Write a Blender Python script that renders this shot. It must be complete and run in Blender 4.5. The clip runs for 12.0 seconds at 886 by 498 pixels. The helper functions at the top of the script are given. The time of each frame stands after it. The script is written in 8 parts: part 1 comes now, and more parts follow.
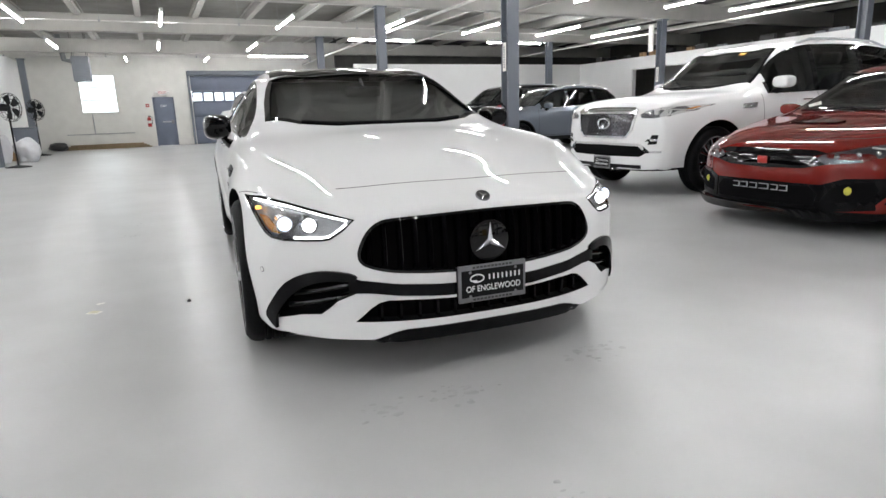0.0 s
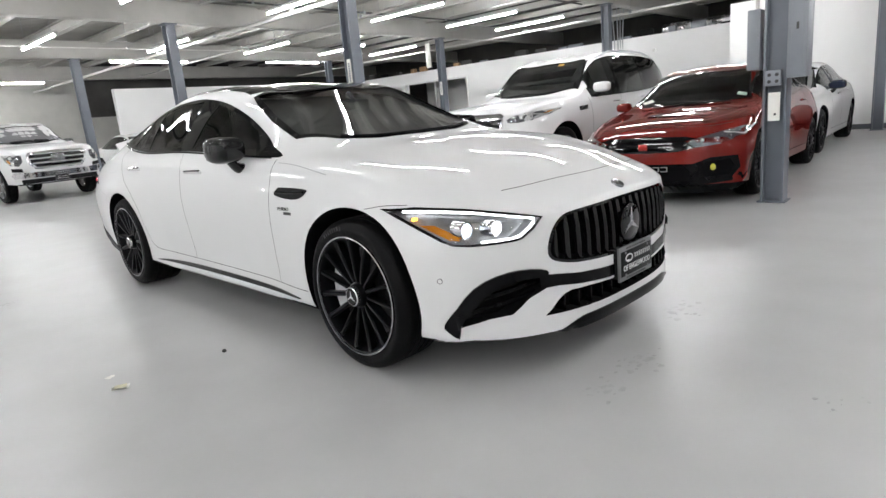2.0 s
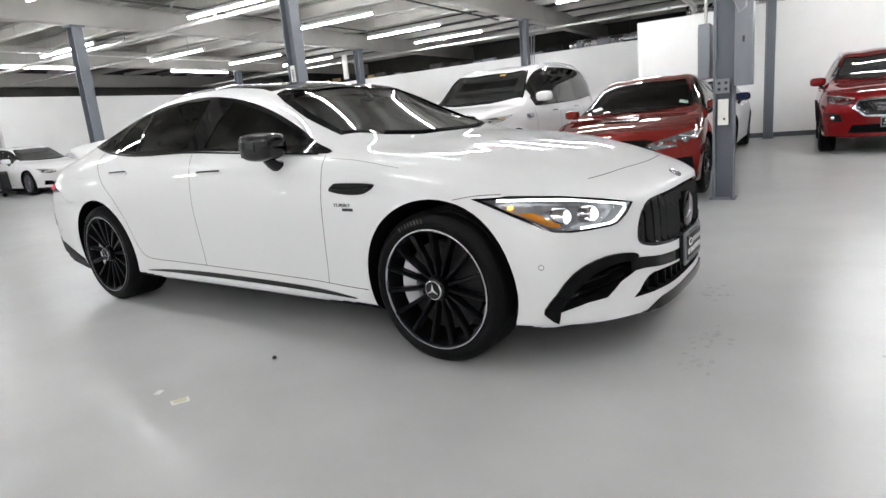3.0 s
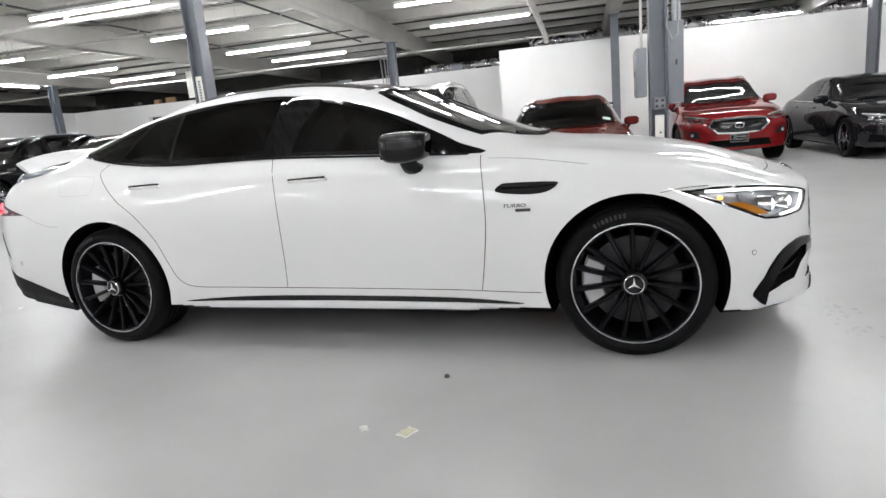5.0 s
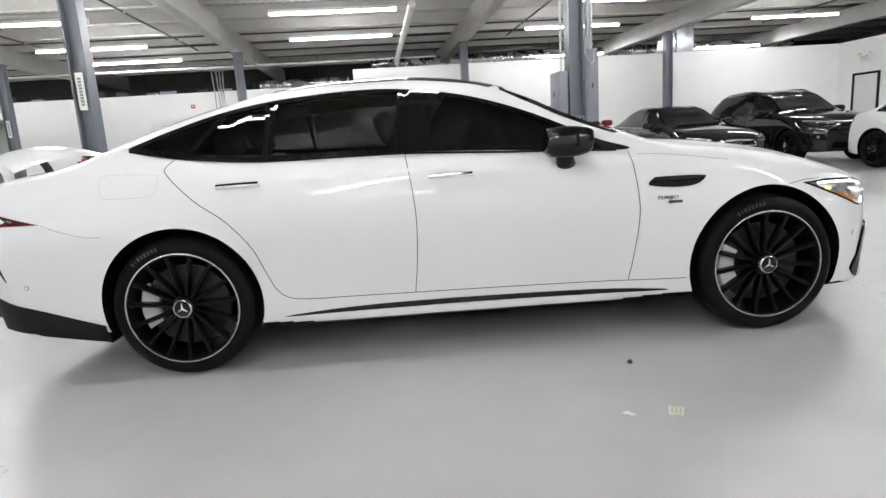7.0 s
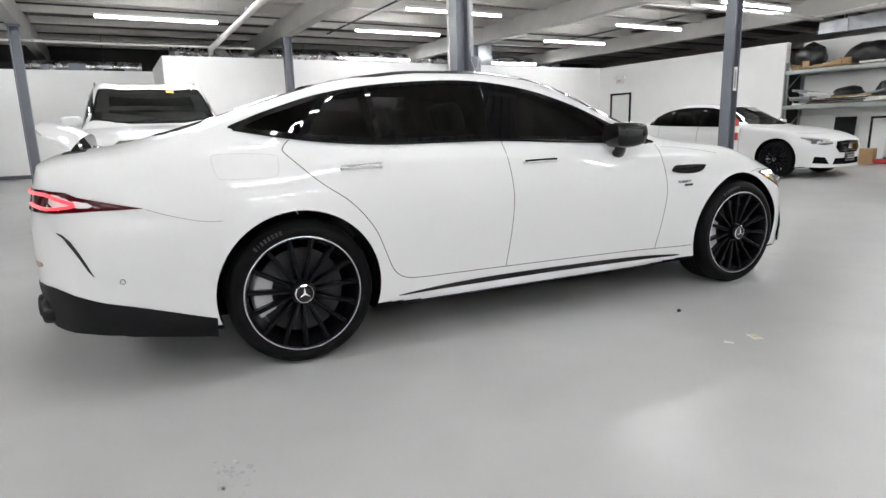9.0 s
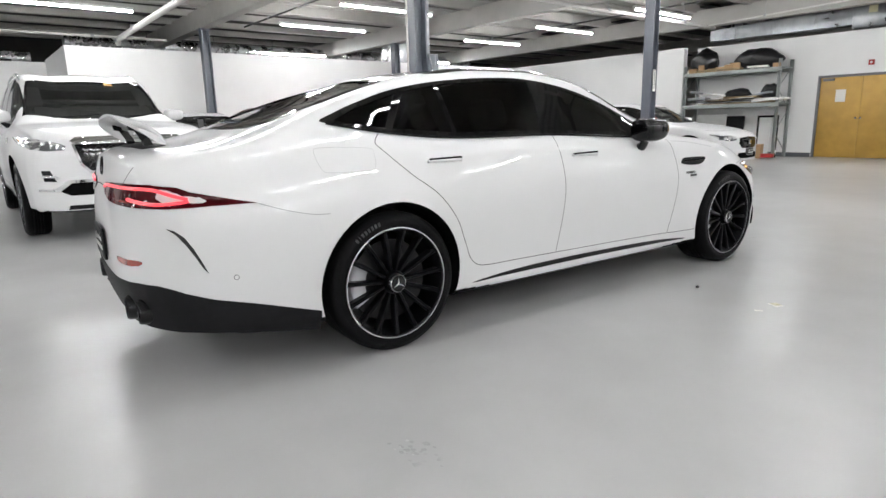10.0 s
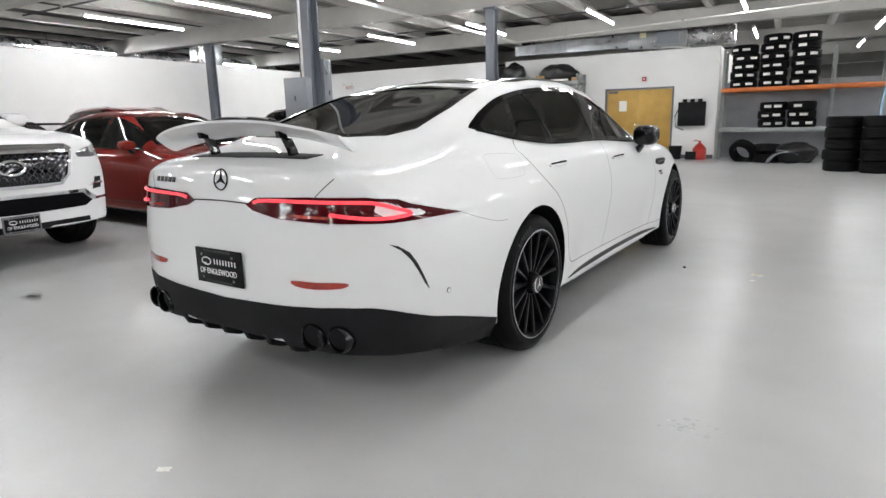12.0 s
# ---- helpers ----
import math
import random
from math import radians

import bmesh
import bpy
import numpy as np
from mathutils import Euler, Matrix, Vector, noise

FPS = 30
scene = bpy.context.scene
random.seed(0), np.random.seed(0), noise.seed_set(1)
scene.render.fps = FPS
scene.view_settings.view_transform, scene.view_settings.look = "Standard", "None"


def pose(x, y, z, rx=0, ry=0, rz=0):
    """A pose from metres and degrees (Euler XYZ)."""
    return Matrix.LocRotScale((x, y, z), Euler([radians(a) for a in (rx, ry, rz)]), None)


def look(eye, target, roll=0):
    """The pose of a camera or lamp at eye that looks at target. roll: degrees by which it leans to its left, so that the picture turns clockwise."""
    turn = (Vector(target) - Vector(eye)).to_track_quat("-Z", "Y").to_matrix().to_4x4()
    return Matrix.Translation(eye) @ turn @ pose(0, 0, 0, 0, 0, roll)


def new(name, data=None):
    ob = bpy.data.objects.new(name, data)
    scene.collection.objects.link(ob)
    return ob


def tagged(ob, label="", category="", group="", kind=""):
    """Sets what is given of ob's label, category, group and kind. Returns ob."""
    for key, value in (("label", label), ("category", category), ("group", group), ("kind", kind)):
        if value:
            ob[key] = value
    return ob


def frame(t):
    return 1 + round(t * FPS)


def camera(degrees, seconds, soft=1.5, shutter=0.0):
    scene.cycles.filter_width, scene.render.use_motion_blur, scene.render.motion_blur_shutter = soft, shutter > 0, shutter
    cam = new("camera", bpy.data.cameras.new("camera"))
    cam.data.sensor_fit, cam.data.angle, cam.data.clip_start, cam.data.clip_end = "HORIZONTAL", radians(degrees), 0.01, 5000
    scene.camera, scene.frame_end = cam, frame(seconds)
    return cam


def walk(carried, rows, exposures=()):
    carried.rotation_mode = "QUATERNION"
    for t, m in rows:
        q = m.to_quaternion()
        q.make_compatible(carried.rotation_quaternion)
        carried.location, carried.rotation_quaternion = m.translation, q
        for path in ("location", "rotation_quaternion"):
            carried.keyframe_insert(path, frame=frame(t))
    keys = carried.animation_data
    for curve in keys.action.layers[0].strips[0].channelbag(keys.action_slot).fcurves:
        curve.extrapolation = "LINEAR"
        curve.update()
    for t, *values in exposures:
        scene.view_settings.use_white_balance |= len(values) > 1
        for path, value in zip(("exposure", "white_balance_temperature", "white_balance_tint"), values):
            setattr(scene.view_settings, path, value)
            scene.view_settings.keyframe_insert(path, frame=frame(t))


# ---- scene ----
cam = camera(73.6, 12.0)
TURN = pose(0, 0, 0, 0, 0, -3.9)
PATH = [
    (0, (0.017, 0.044, 1.084), (0.723, 1.859, 0.632), -1.9),
    (0.5, (-0.368, 0.141, 1.086), (0.533, 1.867, 0.63), -3.1),
    (1, (-0.719, 0.382, 1.101), (0.354, 2.009, 0.65), -4.3),
    (1.5, (-1.137, 0.568, 1.101), (0.09, 2.083, 0.654), -5.0),
    (2, (-1.396, 0.894, 1.115), (-0.032, 2.289, 0.675), -5.3),
    (2.5, (-1.693, 1.174, 1.102), (-0.212, 2.447, 0.669), -5.3),
    (3, (-1.935, 1.498, 1.09), (-0.349, 2.64, 0.665), -5.2),
    (5, (-2.577, 3.049, 1.107), (-0.712, 3.651, 0.709), -5.1),
    (5.5, (-2.602, 3.493, 1.12), (-0.692, 3.936, 0.728), -4.9),
    (6, (-2.666, 3.912, 1.114), (-0.723, 4.188, 0.73), -4.9),
    (6.5, (-2.746, 4.342, 1.099), (-0.785, 4.449, 0.722), -4.5),
    (8.5, (-2.775, 6.116, 1.12), (-0.92, 5.48, 0.73), -1.7),
    (9, (-2.657, 6.52, 1.107), (-0.877, 5.703, 0.705), -1.6),
    (9.5, (-2.486, 6.967, 1.118), (-0.79, 5.989, 0.707), -1.4),
    (10, (-2.336, 7.401, 1.115), (-0.729, 6.286, 0.697), -1.4),
    (10.5, (-2.041, 7.756, 1.153), (-0.53, 6.515, 0.731), -1.3),
    (11, (-1.81, 8.167, 1.158), (-0.421, 6.792, 0.731), -1.2),
    (11.5, (-1.457, 8.403, 1.152), (-0.203, 6.901, 0.739), -1.7),
    (12, (-1.125, 8.66, 1.157), (-0.035, 7.035, 0.742), -1.4),
]
walk(cam, [(t, TURN @ look(eye, target, roll)) for t, eye, target, roll in PATH])

# ---- world, sun, exposure ----
world = bpy.data.worlds.new("daylight")
scene.world = world
world.use_nodes = True
_bg = world.node_tree.nodes["Background"]
_sky = world.node_tree.nodes.new("ShaderNodeTexSky")
_sky.sky_type, _sky.sun_disc, _sky.sun_elevation, _sky.sun_rotation = "NISHITA", False, radians(38), radians(10)
world.node_tree.links.new(_sky.outputs[0], _bg.inputs[0])
_bg.inputs[1].default_value = 0.15
sun = new("sun", bpy.data.lights.new("sun", "SUN"))
sun.data.energy, sun.data.angle, sun.data.color = 3.0, radians(0.5), (1.0, 0.96, 0.9)
sun.matrix_world = look((0, 40, 30), (0, 10, 0))
TUBE_POWER = 133.0
scene.view_settings.exposure = 0.0


# ---- materials ----
def material(name, color=(0.8, 0.8, 0.8), rough=0.5, metal=0.0, coat=0.0, mottle=0.0, scale=6.0, bump=0.0, bump_scale=60.0,
             emit=None, power=0.0, spec=0.5, rough_var=0.0, tint=None):
    """A procedural surface: base colour with two scales of variation, uneven gloss, fine relief."""
    m = bpy.data.materials.new(name)
    m.use_nodes = True
    nt, b = m.node_tree, m.node_tree.nodes["Principled BSDF"]
    b.inputs["Base Color"].default_value = (*color, 1)
    b.inputs["Roughness"].default_value, b.inputs["Metallic"].default_value = rough, metal
    b.inputs["Coat Weight"].default_value, b.inputs["Coat Roughness"].default_value = coat, 0.008
    b.inputs["Specular IOR Level"].default_value = spec
    if emit:
        b.inputs["Emission Color"].default_value, b.inputs["Emission Strength"].default_value = (*emit, 1), power
    if mottle or bump or rough_var:
        co = nt.nodes.new("ShaderNodeTexCoord")
        big, small = nt.nodes.new("ShaderNodeTexNoise"), nt.nodes.new("ShaderNodeTexNoise")
        big.inputs["Scale"].default_value, small.inputs["Scale"].default_value = scale * 0.18, scale
        big.inputs["Detail"].default_value, small.inputs["Detail"].default_value = 4, 6
        for n in (big, small):
            nt.links.new(co.outputs["Object"], n.inputs["Vector"])
        mix = nt.nodes.new("ShaderNodeMath")
        mix.operation = "MULTIPLY_ADD"
        mix.inputs[1].default_value = 0.6
        nt.links.new(big.outputs[0], mix.inputs[0])
        half = nt.nodes.new("ShaderNodeMath")
        half.operation = "MULTIPLY"
        half.inputs[1].default_value = 0.4
        nt.links.new(small.outputs[0], half.inputs[0])
        nt.links.new(half.outputs[0], mix.inputs[2])
        if mottle:
            ramp = nt.nodes.new("ShaderNodeValToRGB")
            dark = tint or tuple(c * (1 - mottle) for c in color)
            light = tuple(min(1, c * (1 + 0.35 * mottle)) for c in color)
            ramp.color_ramp.elements[0].position, ramp.color_ramp.elements[1].position = 0.36, 0.62
            ramp.color_ramp.elements[0].color, ramp.color_ramp.elements[1].color = (*dark, 1), (*light, 1)
            nt.links.new(mix.outputs[0], ramp.inputs[0])
            nt.links.new(ramp.outputs[0], b.inputs["Base Color"])
        if rough_var:
            mr = nt.nodes.new("ShaderNodeMapRange")
            mr.inputs[1].default_value, mr.inputs[2].default_value = 0.35, 0.65
            mr.inputs[3].default_value, mr.inputs[4].default_value = max(0.02, rough - rough_var), rough + rough_var
            nt.links.new(mix.outputs[0], mr.inputs[0])
            nt.links.new(mr.outputs[0], b.inputs["Roughness"])
        if bump:
            bn, bp = nt.nodes.new("ShaderNodeTexNoise"), nt.nodes.new("ShaderNodeBump")
            bn.inputs["Scale"].default_value, bn.inputs["Detail"].default_value = bump_scale, 5
            nt.links.new(co.outputs["Object"], bn.inputs["Vector"])
            bp.inputs["Strength"].default_value, bp.inputs["Distance"].default_value = bump, 0.01
            nt.links.new(bn.outputs[0], bp.inputs["Height"])
            nt.links.new(bp.outputs[0], b.inputs["Normal"])
    return m


def glass(name, tint, rough=0.0, base_gloss=0.03):
    """A thin tinted pane: see-through, with a mirror's gloss at grazing angles."""
    m = bpy.data.materials.new(name)
    m.use_nodes = True
    nt = m.node_tree
    nt.nodes.remove(nt.nodes["Principled BSDF"])
    clear, gloss, mix, lw = (nt.nodes.new(k) for k in ("ShaderNodeBsdfTransparent", "ShaderNodeBsdfGlossy", "ShaderNodeMixShader", "ShaderNodeLayerWeight"))
    clear.inputs[0].default_value, gloss.inputs["Roughness"].default_value = (*tint, 1), rough
    gloss.inputs[0].default_value = (1, 1, 1, 1)
    lw.inputs[0].default_value = 0.5
    power, base = nt.nodes.new("ShaderNodeMath"), nt.nodes.new("ShaderNodeMath")
    power.operation, base.operation = "POWER", "MULTIPLY_ADD"
    power.inputs[1].default_value, base.inputs[1].default_value, base.inputs[2].default_value = 5.0, 0.8, base_gloss
    nt.links.new(lw.outputs["Facing"], power.inputs[0])
    nt.links.new(power.outputs[0], base.inputs[0])
    nt.links.new(base.outputs[0], mix.inputs[0])
    nt.links.new(clear.outputs[0], mix.inputs[1])
    nt.links.new(gloss.outputs[0], mix.inputs[2])
    nt.links.new(mix.outputs[0], nt.nodes["Material Output"].inputs[0])
    return m


M = {}
M["white_paint"] = material("white car paint", (0.725, 0.725, 0.727), 0.55, coat=0.7, mottle=0.012, scale=3, spec=0.0)
M["red_paint"] = material("red car paint", (0.145, 0.014, 0.011), 0.55, coat=1.0, mottle=0.05, scale=3, spec=0.0)
M["deep_red_paint"] = material("deep red car paint", (0.15, 0.008, 0.009), 0.55, coat=1.0, mottle=0.05, scale=3, spec=0.0)
M["grey_paint"] = material("grey car paint", (0.11, 0.125, 0.15), 0.4, metal=0.4, coat=1.0, mottle=0.05, scale=3, spec=0.0)
M["black_paint"] = material("black car paint", (0.012, 0.012, 0.014), 0.55, coat=1.0, mottle=0.1, scale=3, spec=0.0)
M["blue_paint"] = material("dark blue car paint", (0.008, 0.013, 0.035), 0.55, coat=1.0, mottle=0.1, scale=3, spec=0.0)
M["silver_paint"] = material("silver car paint", (0.5, 0.52, 0.54), 0.4, metal=0.5, coat=1.0, mottle=0.03, scale=3, spec=0.0)
M["gloss_black"] = material("gloss black plastic", (0.003, 0.003, 0.0035), 0.05, mottle=0.1, spec=0.38)
M["satin_black"] = material("satin black bumper trim", (0.003, 0.003, 0.0035), 0.16, mottle=0.2, spec=0.12)
M["matt_black"] = material("matt black plastic", (0.009, 0.009, 0.01), 0.6, spec=0.15, mottle=0.3, scale=30, bump=0.15, bump_scale=300)
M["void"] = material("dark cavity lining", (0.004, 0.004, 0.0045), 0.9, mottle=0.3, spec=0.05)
M["hair_gap"] = material("fine panel gap", (0.4, 0.4, 0.41), 0.7, mottle=0.2)
M["gap"] = material("panel gap", (0.05, 0.05, 0.055), 0.7, mottle=0.2)
M["black_gap"] = material("dark panel gap", (0.004, 0.004, 0.004), 0.7, mottle=0.2)
M["rubber"] = material("tyre rubber", (0.005, 0.005, 0.0055), 0.5, spec=0.08, mottle=0.35, scale=14, bump=0.2, bump_scale=120, rough_var=0.1)
M["tyre_mark"] = material("worn raised rubber lettering", (0.025, 0.025, 0.027), 0.7, mottle=0.2)
M["black_rim"] = material("satin black alloy", (0.0035, 0.0035, 0.0045), 0.3, mottle=0.2, spec=0.12)
M["silver_rim"] = material("machined alloy", (0.6, 0.6, 0.62), 0.25, metal=1.0, mottle=0.1)
M["chrome"] = material("chrome", (0.8, 0.8, 0.82), 0.07, metal=1.0, mottle=0.03)
M["dark_chrome"] = material("dark chrome", (0.28, 0.28, 0.3), 0.12, metal=1.0, mottle=0.05)
M["disc"] = material("steel brake disc", (0.035, 0.035, 0.037), 0.45, metal=0.7, mottle=0.2, scale=40)
M["caliper"] = material("silver caliper", (0.5, 0.5, 0.52), 0.4, mottle=0.1)
M["cabin"] = material("dark cabin trim", (0.04, 0.04, 0.042), 0.7, mottle=0.3, scale=20, bump=0.2, bump_scale=200)
M["leather"] = material("black seat leather", (0.03, 0.03, 0.032), 0.5, mottle=0.25, scale=15, bump=0.2, bump_scale=150)
M["dark_glass"] = glass("dark tinted glass", (0.45, 0.45, 0.46))
M["mid_glass"] = glass("lightly tinted glass", (0.8, 0.81, 0.8))
M["lens"] = glass("clear lamp lens", (0.9, 0.9, 0.9))
M["lamp_inner"] = material("lamp housing", (0.14, 0.14, 0.15), 0.3, metal=0.7, mottle=0.3, scale=40)
M["reflector"] = material("chromed lamp reflector", (0.7, 0.7, 0.72), 0.15, metal=1.0, mottle=0.15, scale=50)
M["amber"] = material("amber lens", (0.78, 0.28, 0.01), 0.2, coat=0.5, mottle=0.2, scale=30)
M["amber_on"] = material("lit amber lamp", (0.9, 0.5, 0.1), 0.3, emit=(1, 0.45, 0.08), power=3.0)
M["lamp_on"] = material("lit headlamp", (0.9, 0.9, 0.9), 0.3, emit=(0.93, 0.97, 1.0), power=9.0)
M["drl_on"] = material("lit daytime lamp", (0.9, 0.9, 0.9), 0.3, emit=(0.95, 0.98, 1.0), power=5.0)
M["tail_on"] = material("lit red tail lamp", (0.8, 0.05, 0.05), 0.3, emit=(1.0, 0.08, 0.13), power=0.72)
M["lamp_blue"] = material("lit projector lens", (0.8, 0.85, 0.9), 0.2, emit=(0.72, 0.82, 1.0), power=1.6)
M["lamp_bright"] = material("bright lamp bowl", (0.34, 0.345, 0.36), 0.3, metal=0.5, mottle=0.3, scale=26, bump=0.3, bump_scale=30)
M["tail_red"] = material("dark red lens", (0.055, 0.002, 0.004), 0.06, mottle=0.25, scale=40, spec=0.22)
M["red_reflector"] = material("red reflector", (0.3, 0.025, 0.015), 0.25, coat=0.5, mottle=0.25, scale=80)
M["yellow_lens"] = material("yellow fog lens", (0.5, 0.46, 0.05), 0.15, coat=1.0, mottle=0.2, scale=40)
M["plate_black"] = material("black plate face", (0.006, 0.006, 0.0065), 0.45, mottle=0.2, spec=0.15)
M["plate_frame"] = material("grey plate frame", (0.17, 0.17, 0.18), 0.4, metal=0.3, mottle=0.15, scale=40)
M["white_print"] = material("white print", (0.75, 0.75, 0.75), 0.5, mottle=0.03)
M["dark_print"] = material("dark print", (0.03, 0.03, 0.03), 0.5, mottle=0.1)
M["floor"] = material("painted grey concrete", (0.455, 0.455, 0.452), 0.31, mottle=0.12, scale=2.2, bump=0.03, bump_scale=5.0, spec=0.46)
M["stain"] = material("faint floor stain", (0.385, 0.385, 0.38), 0.4, mottle=0.4, scale=30)
M["smudge"] = material("dull floor smudge", (0.415, 0.415, 0.41), 0.42, mottle=0.25, scale=30)
M["scuff"] = material("chipped floor paint", (0.6, 0.6, 0.59), 0.45, mottle=0.2, scale=30)
M["wall"] = material("white painted drywall", (0.8, 0.8, 0.79), 0.6, mottle=0.04, scale=2.0, bump=0.08, bump_scale=25)
M["block"] = material("cream painted block", (0.66, 0.65, 0.61), 0.65, mottle=0.1, scale=3.0, bump=0.25, bump_scale=18)
M["steel_white"] = material("off-white painted steel", (0.44, 0.43, 0.4), 0.5, mottle=0.14, scale=2.5, bump=0.1, bump_scale=20)
M["deck"] = material("off-white painted roof deck", (0.33, 0.32, 0.295), 0.6, mottle=0.25, scale=1.6, bump=0.1, bump_scale=20)
# unpainted deck, its colour blackened to stand in for missing light
M["dark_deck"] = material("unpainted deck, darkened as unlit", (0.05, 0.048, 0.045), 0.85, mottle=0.5, scale=1.5, bump=0.2, bump_scale=14)
M["column"] = material("grey enamelled steel", (0.125, 0.14, 0.165), 0.38, mottle=0.14, scale=3.5, bump=0.06, bump_scale=40, rough_var=0.08)
M["panel_grey"] = material("grey cabinet steel", (0.2, 0.215, 0.24), 0.4, mottle=0.1, scale=5, bump=0.04)
M["baseboard"] = material("dark grey vinyl base", (0.09, 0.1, 0.11), 0.5, mottle=0.15, scale=6)
M["galv"] = material("galvanised sheet", (0.3, 0.31, 0.32), 0.34, metal=0.85, mottle=0.35, scale=5, bump=0.5, bump_scale=3, rough_var=0.1)
M["foil"] = material("crinkled foil wrap", (0.62, 0.62, 0.62), 0.28, metal=0.9, mottle=0.4, scale=14, bump=0.9, bump_scale=16, rough_var=0.12)
M["pipe"] = material("white painted pipe", (0.6, 0.59, 0.56), 0.45, mottle=0.15, scale=6)
M["conduit"] = material("grey conduit", (0.38, 0.39, 0.4), 0.4, metal=0.6, mottle=0.15, scale=9)
M["dark_pipe"] = material("dark iron pipe", (0.06, 0.06, 0.06), 0.6, mottle=0.3, scale=9)
M["fixture"] = material("white lamp housing", (0.7, 0.7, 0.68), 0.45, mottle=0.06, scale=8)
M["tube"] = material("lit fluorescent tube", (0.9, 0.9, 0.88), 0.4, emit=(0.98, 0.985, 1.0), power=TUBE_POWER)
M["door_wood"] = material("golden oak veneer", (0.5, 0.3, 0.06), 0.38, mottle=0.22, scale=4, bump=0.05, bump_scale=50)
M["door_blue"] = material("blue-grey painted steel", (0.13, 0.15, 0.2), 0.45, mottle=0.14, scale=4, bump=0.05)
M["orange_beam"] = material("orange rack beam", (0.62, 0.16, 0.03), 0.45, mottle=0.2, scale=9)
M["rack_steel"] = material("worn galvanised rack", (0.33, 0.35, 0.34), 0.45, metal=0.5, mottle=0.25, scale=7)
M["store_wall"] = material("scuffed grey store wall", (0.36, 0.37, 0.39), 0.6, mottle=0.2, scale=2.5, bump=0.1)
M["glow"] = material("bright overcast distance", (0.8, 0.8, 0.8), 0.9, emit=(0.97, 0.99, 1.0), power=2.4)
M["card"] = material("brown cardboard", (0.36, 0.23, 0.12), 0.8, mottle=0.15, scale=8)
M["trash_bag"] = material("black bin bag film", (0.012, 0.012, 0.013), 0.28, mottle=0.3, bump=0.6, bump_scale=14)
M["white_bag"] = material("white bin bag film", (0.6, 0.6, 0.62), 0.35, mottle=0.1, bump=0.5, bump_scale=14)
M["red_enamel"] = material("red enamel", (0.42, 0.025, 0.02), 0.3, coat=0.5, mottle=0.15, scale=12)
M["wood"] = material("weathered timber", (0.27, 0.2, 0.11), 0.7, mottle=0.3, scale=7, bump=0.2, bump_scale=30)
M["blue_steel"] = material("pale blue painted ladder", (0.25, 0.42, 0.58), 0.4, mottle=0.15, scale=9)
M["paper"] = material("paper", (0.78, 0.77, 0.72), 0.7, mottle=0.05, scale=30)
M["yellow_print"] = material("yellow print", (0.62, 0.58, 0.38), 0.7, mottle=0.1)
M["green_sticker"] = material("pale green sticker", (0.45, 0.6, 0.5), 0.5, mottle=0.1, scale=60)
M["pane"] = glass("window glass", (0.92, 0.95, 0.97))
M["orange_sticker"] = material("orange sticker", (0.75, 0.42, 0.1), 0.6, mottle=0.1)


# ---- mesh helpers ----
def mesh_of(bm, name, mat, smooth=None):
    me = bpy.data.meshes.new(name)
    bm.to_mesh(me)
    bm.free()
    me.materials.append(mat)
    if smooth is not None:
        me.shade_smooth()
        me.set_sharp_from_angle(angle=radians(smooth))
    return me


def part(name, bm, mat, parent=None, label="", smooth=35, at=None):
    """One mesh object from a bmesh (or a ready mesh), under a thing or a part."""
    me = bm if isinstance(bm, bpy.types.Mesh) else mesh_of(bm, name, mat, smooth)
    ob = new(name, me)
    if parent:
        ob.parent = parent
    if at is not None:
        ob.matrix_basis = at
    return tagged(ob, label)


def thing(name, label, category, m=None, group="", kind=""):
    ob = new(name)
    if m is not None:
        ob.matrix_basis = m
    return tagged(ob, label, category, group, kind)


def box_bm(x0, y0, z0, x1, y1, z1, bevel=0.0, seg=2, bm=None):
    own = bm is None
    bm = bm or bmesh.new()
    r = bmesh.ops.create_cube(bm, size=1, matrix=Matrix.Translation(((x0 + x1) / 2, (y0 + y1) / 2, (z0 + z1) / 2)) @ Matrix.Diagonal((abs(x1 - x0), abs(y1 - y0), abs(z1 - z0), 1)))
    if bevel:
        es = list({e for v in r["verts"] for e in v.link_edges})
        bmesh.ops.bevel(bm, geom=es, offset=bevel, segments=seg, affect="EDGES", profile=0.5)
    return bm


def cyl_bm(p, q, r, n=16, bm=None, r2=None):
    bm = bm or bmesh.new()
    p, q = Vector(p), Vector(q)
    d = q - p
    m = Matrix.Translation((p + q) / 2) @ d.to_track_quat("Z", "Y").to_matrix().to_4x4()
    bmesh.ops.create_cone(bm, cap_ends=True, segments=n, radius1=r, radius2=r if r2 is None else r2, depth=d.length, matrix=m)
    return bm


def lathe_bm(profile, n=48, axis="y", closed=False, bm=None):
    """A turned shape: profile of (radius, along), about the y or z axis."""
    bm = bm or bmesh.new()
    rings = []
    for r, a in profile:
        ring = []
        for i in range(n):
            t = 2 * math.pi * i / n
            ring.append(bm.verts.new((r * math.cos(t), a, r * math.sin(t)) if axis == "y" else (r * math.cos(t), r * math.sin(t), a)))
        rings.append(ring)
    pairs = list(zip(rings, rings[1:])) + ([(rings[-1], rings[0])] if closed else [])
    for a, b in pairs:
        for i in range(n):
            bm.faces.new((a[i], a[(i + 1) % n], b[(i + 1) % n], b[i]))
    bmesh.ops.recalc_face_normals(bm, faces=bm.faces)
    return bm


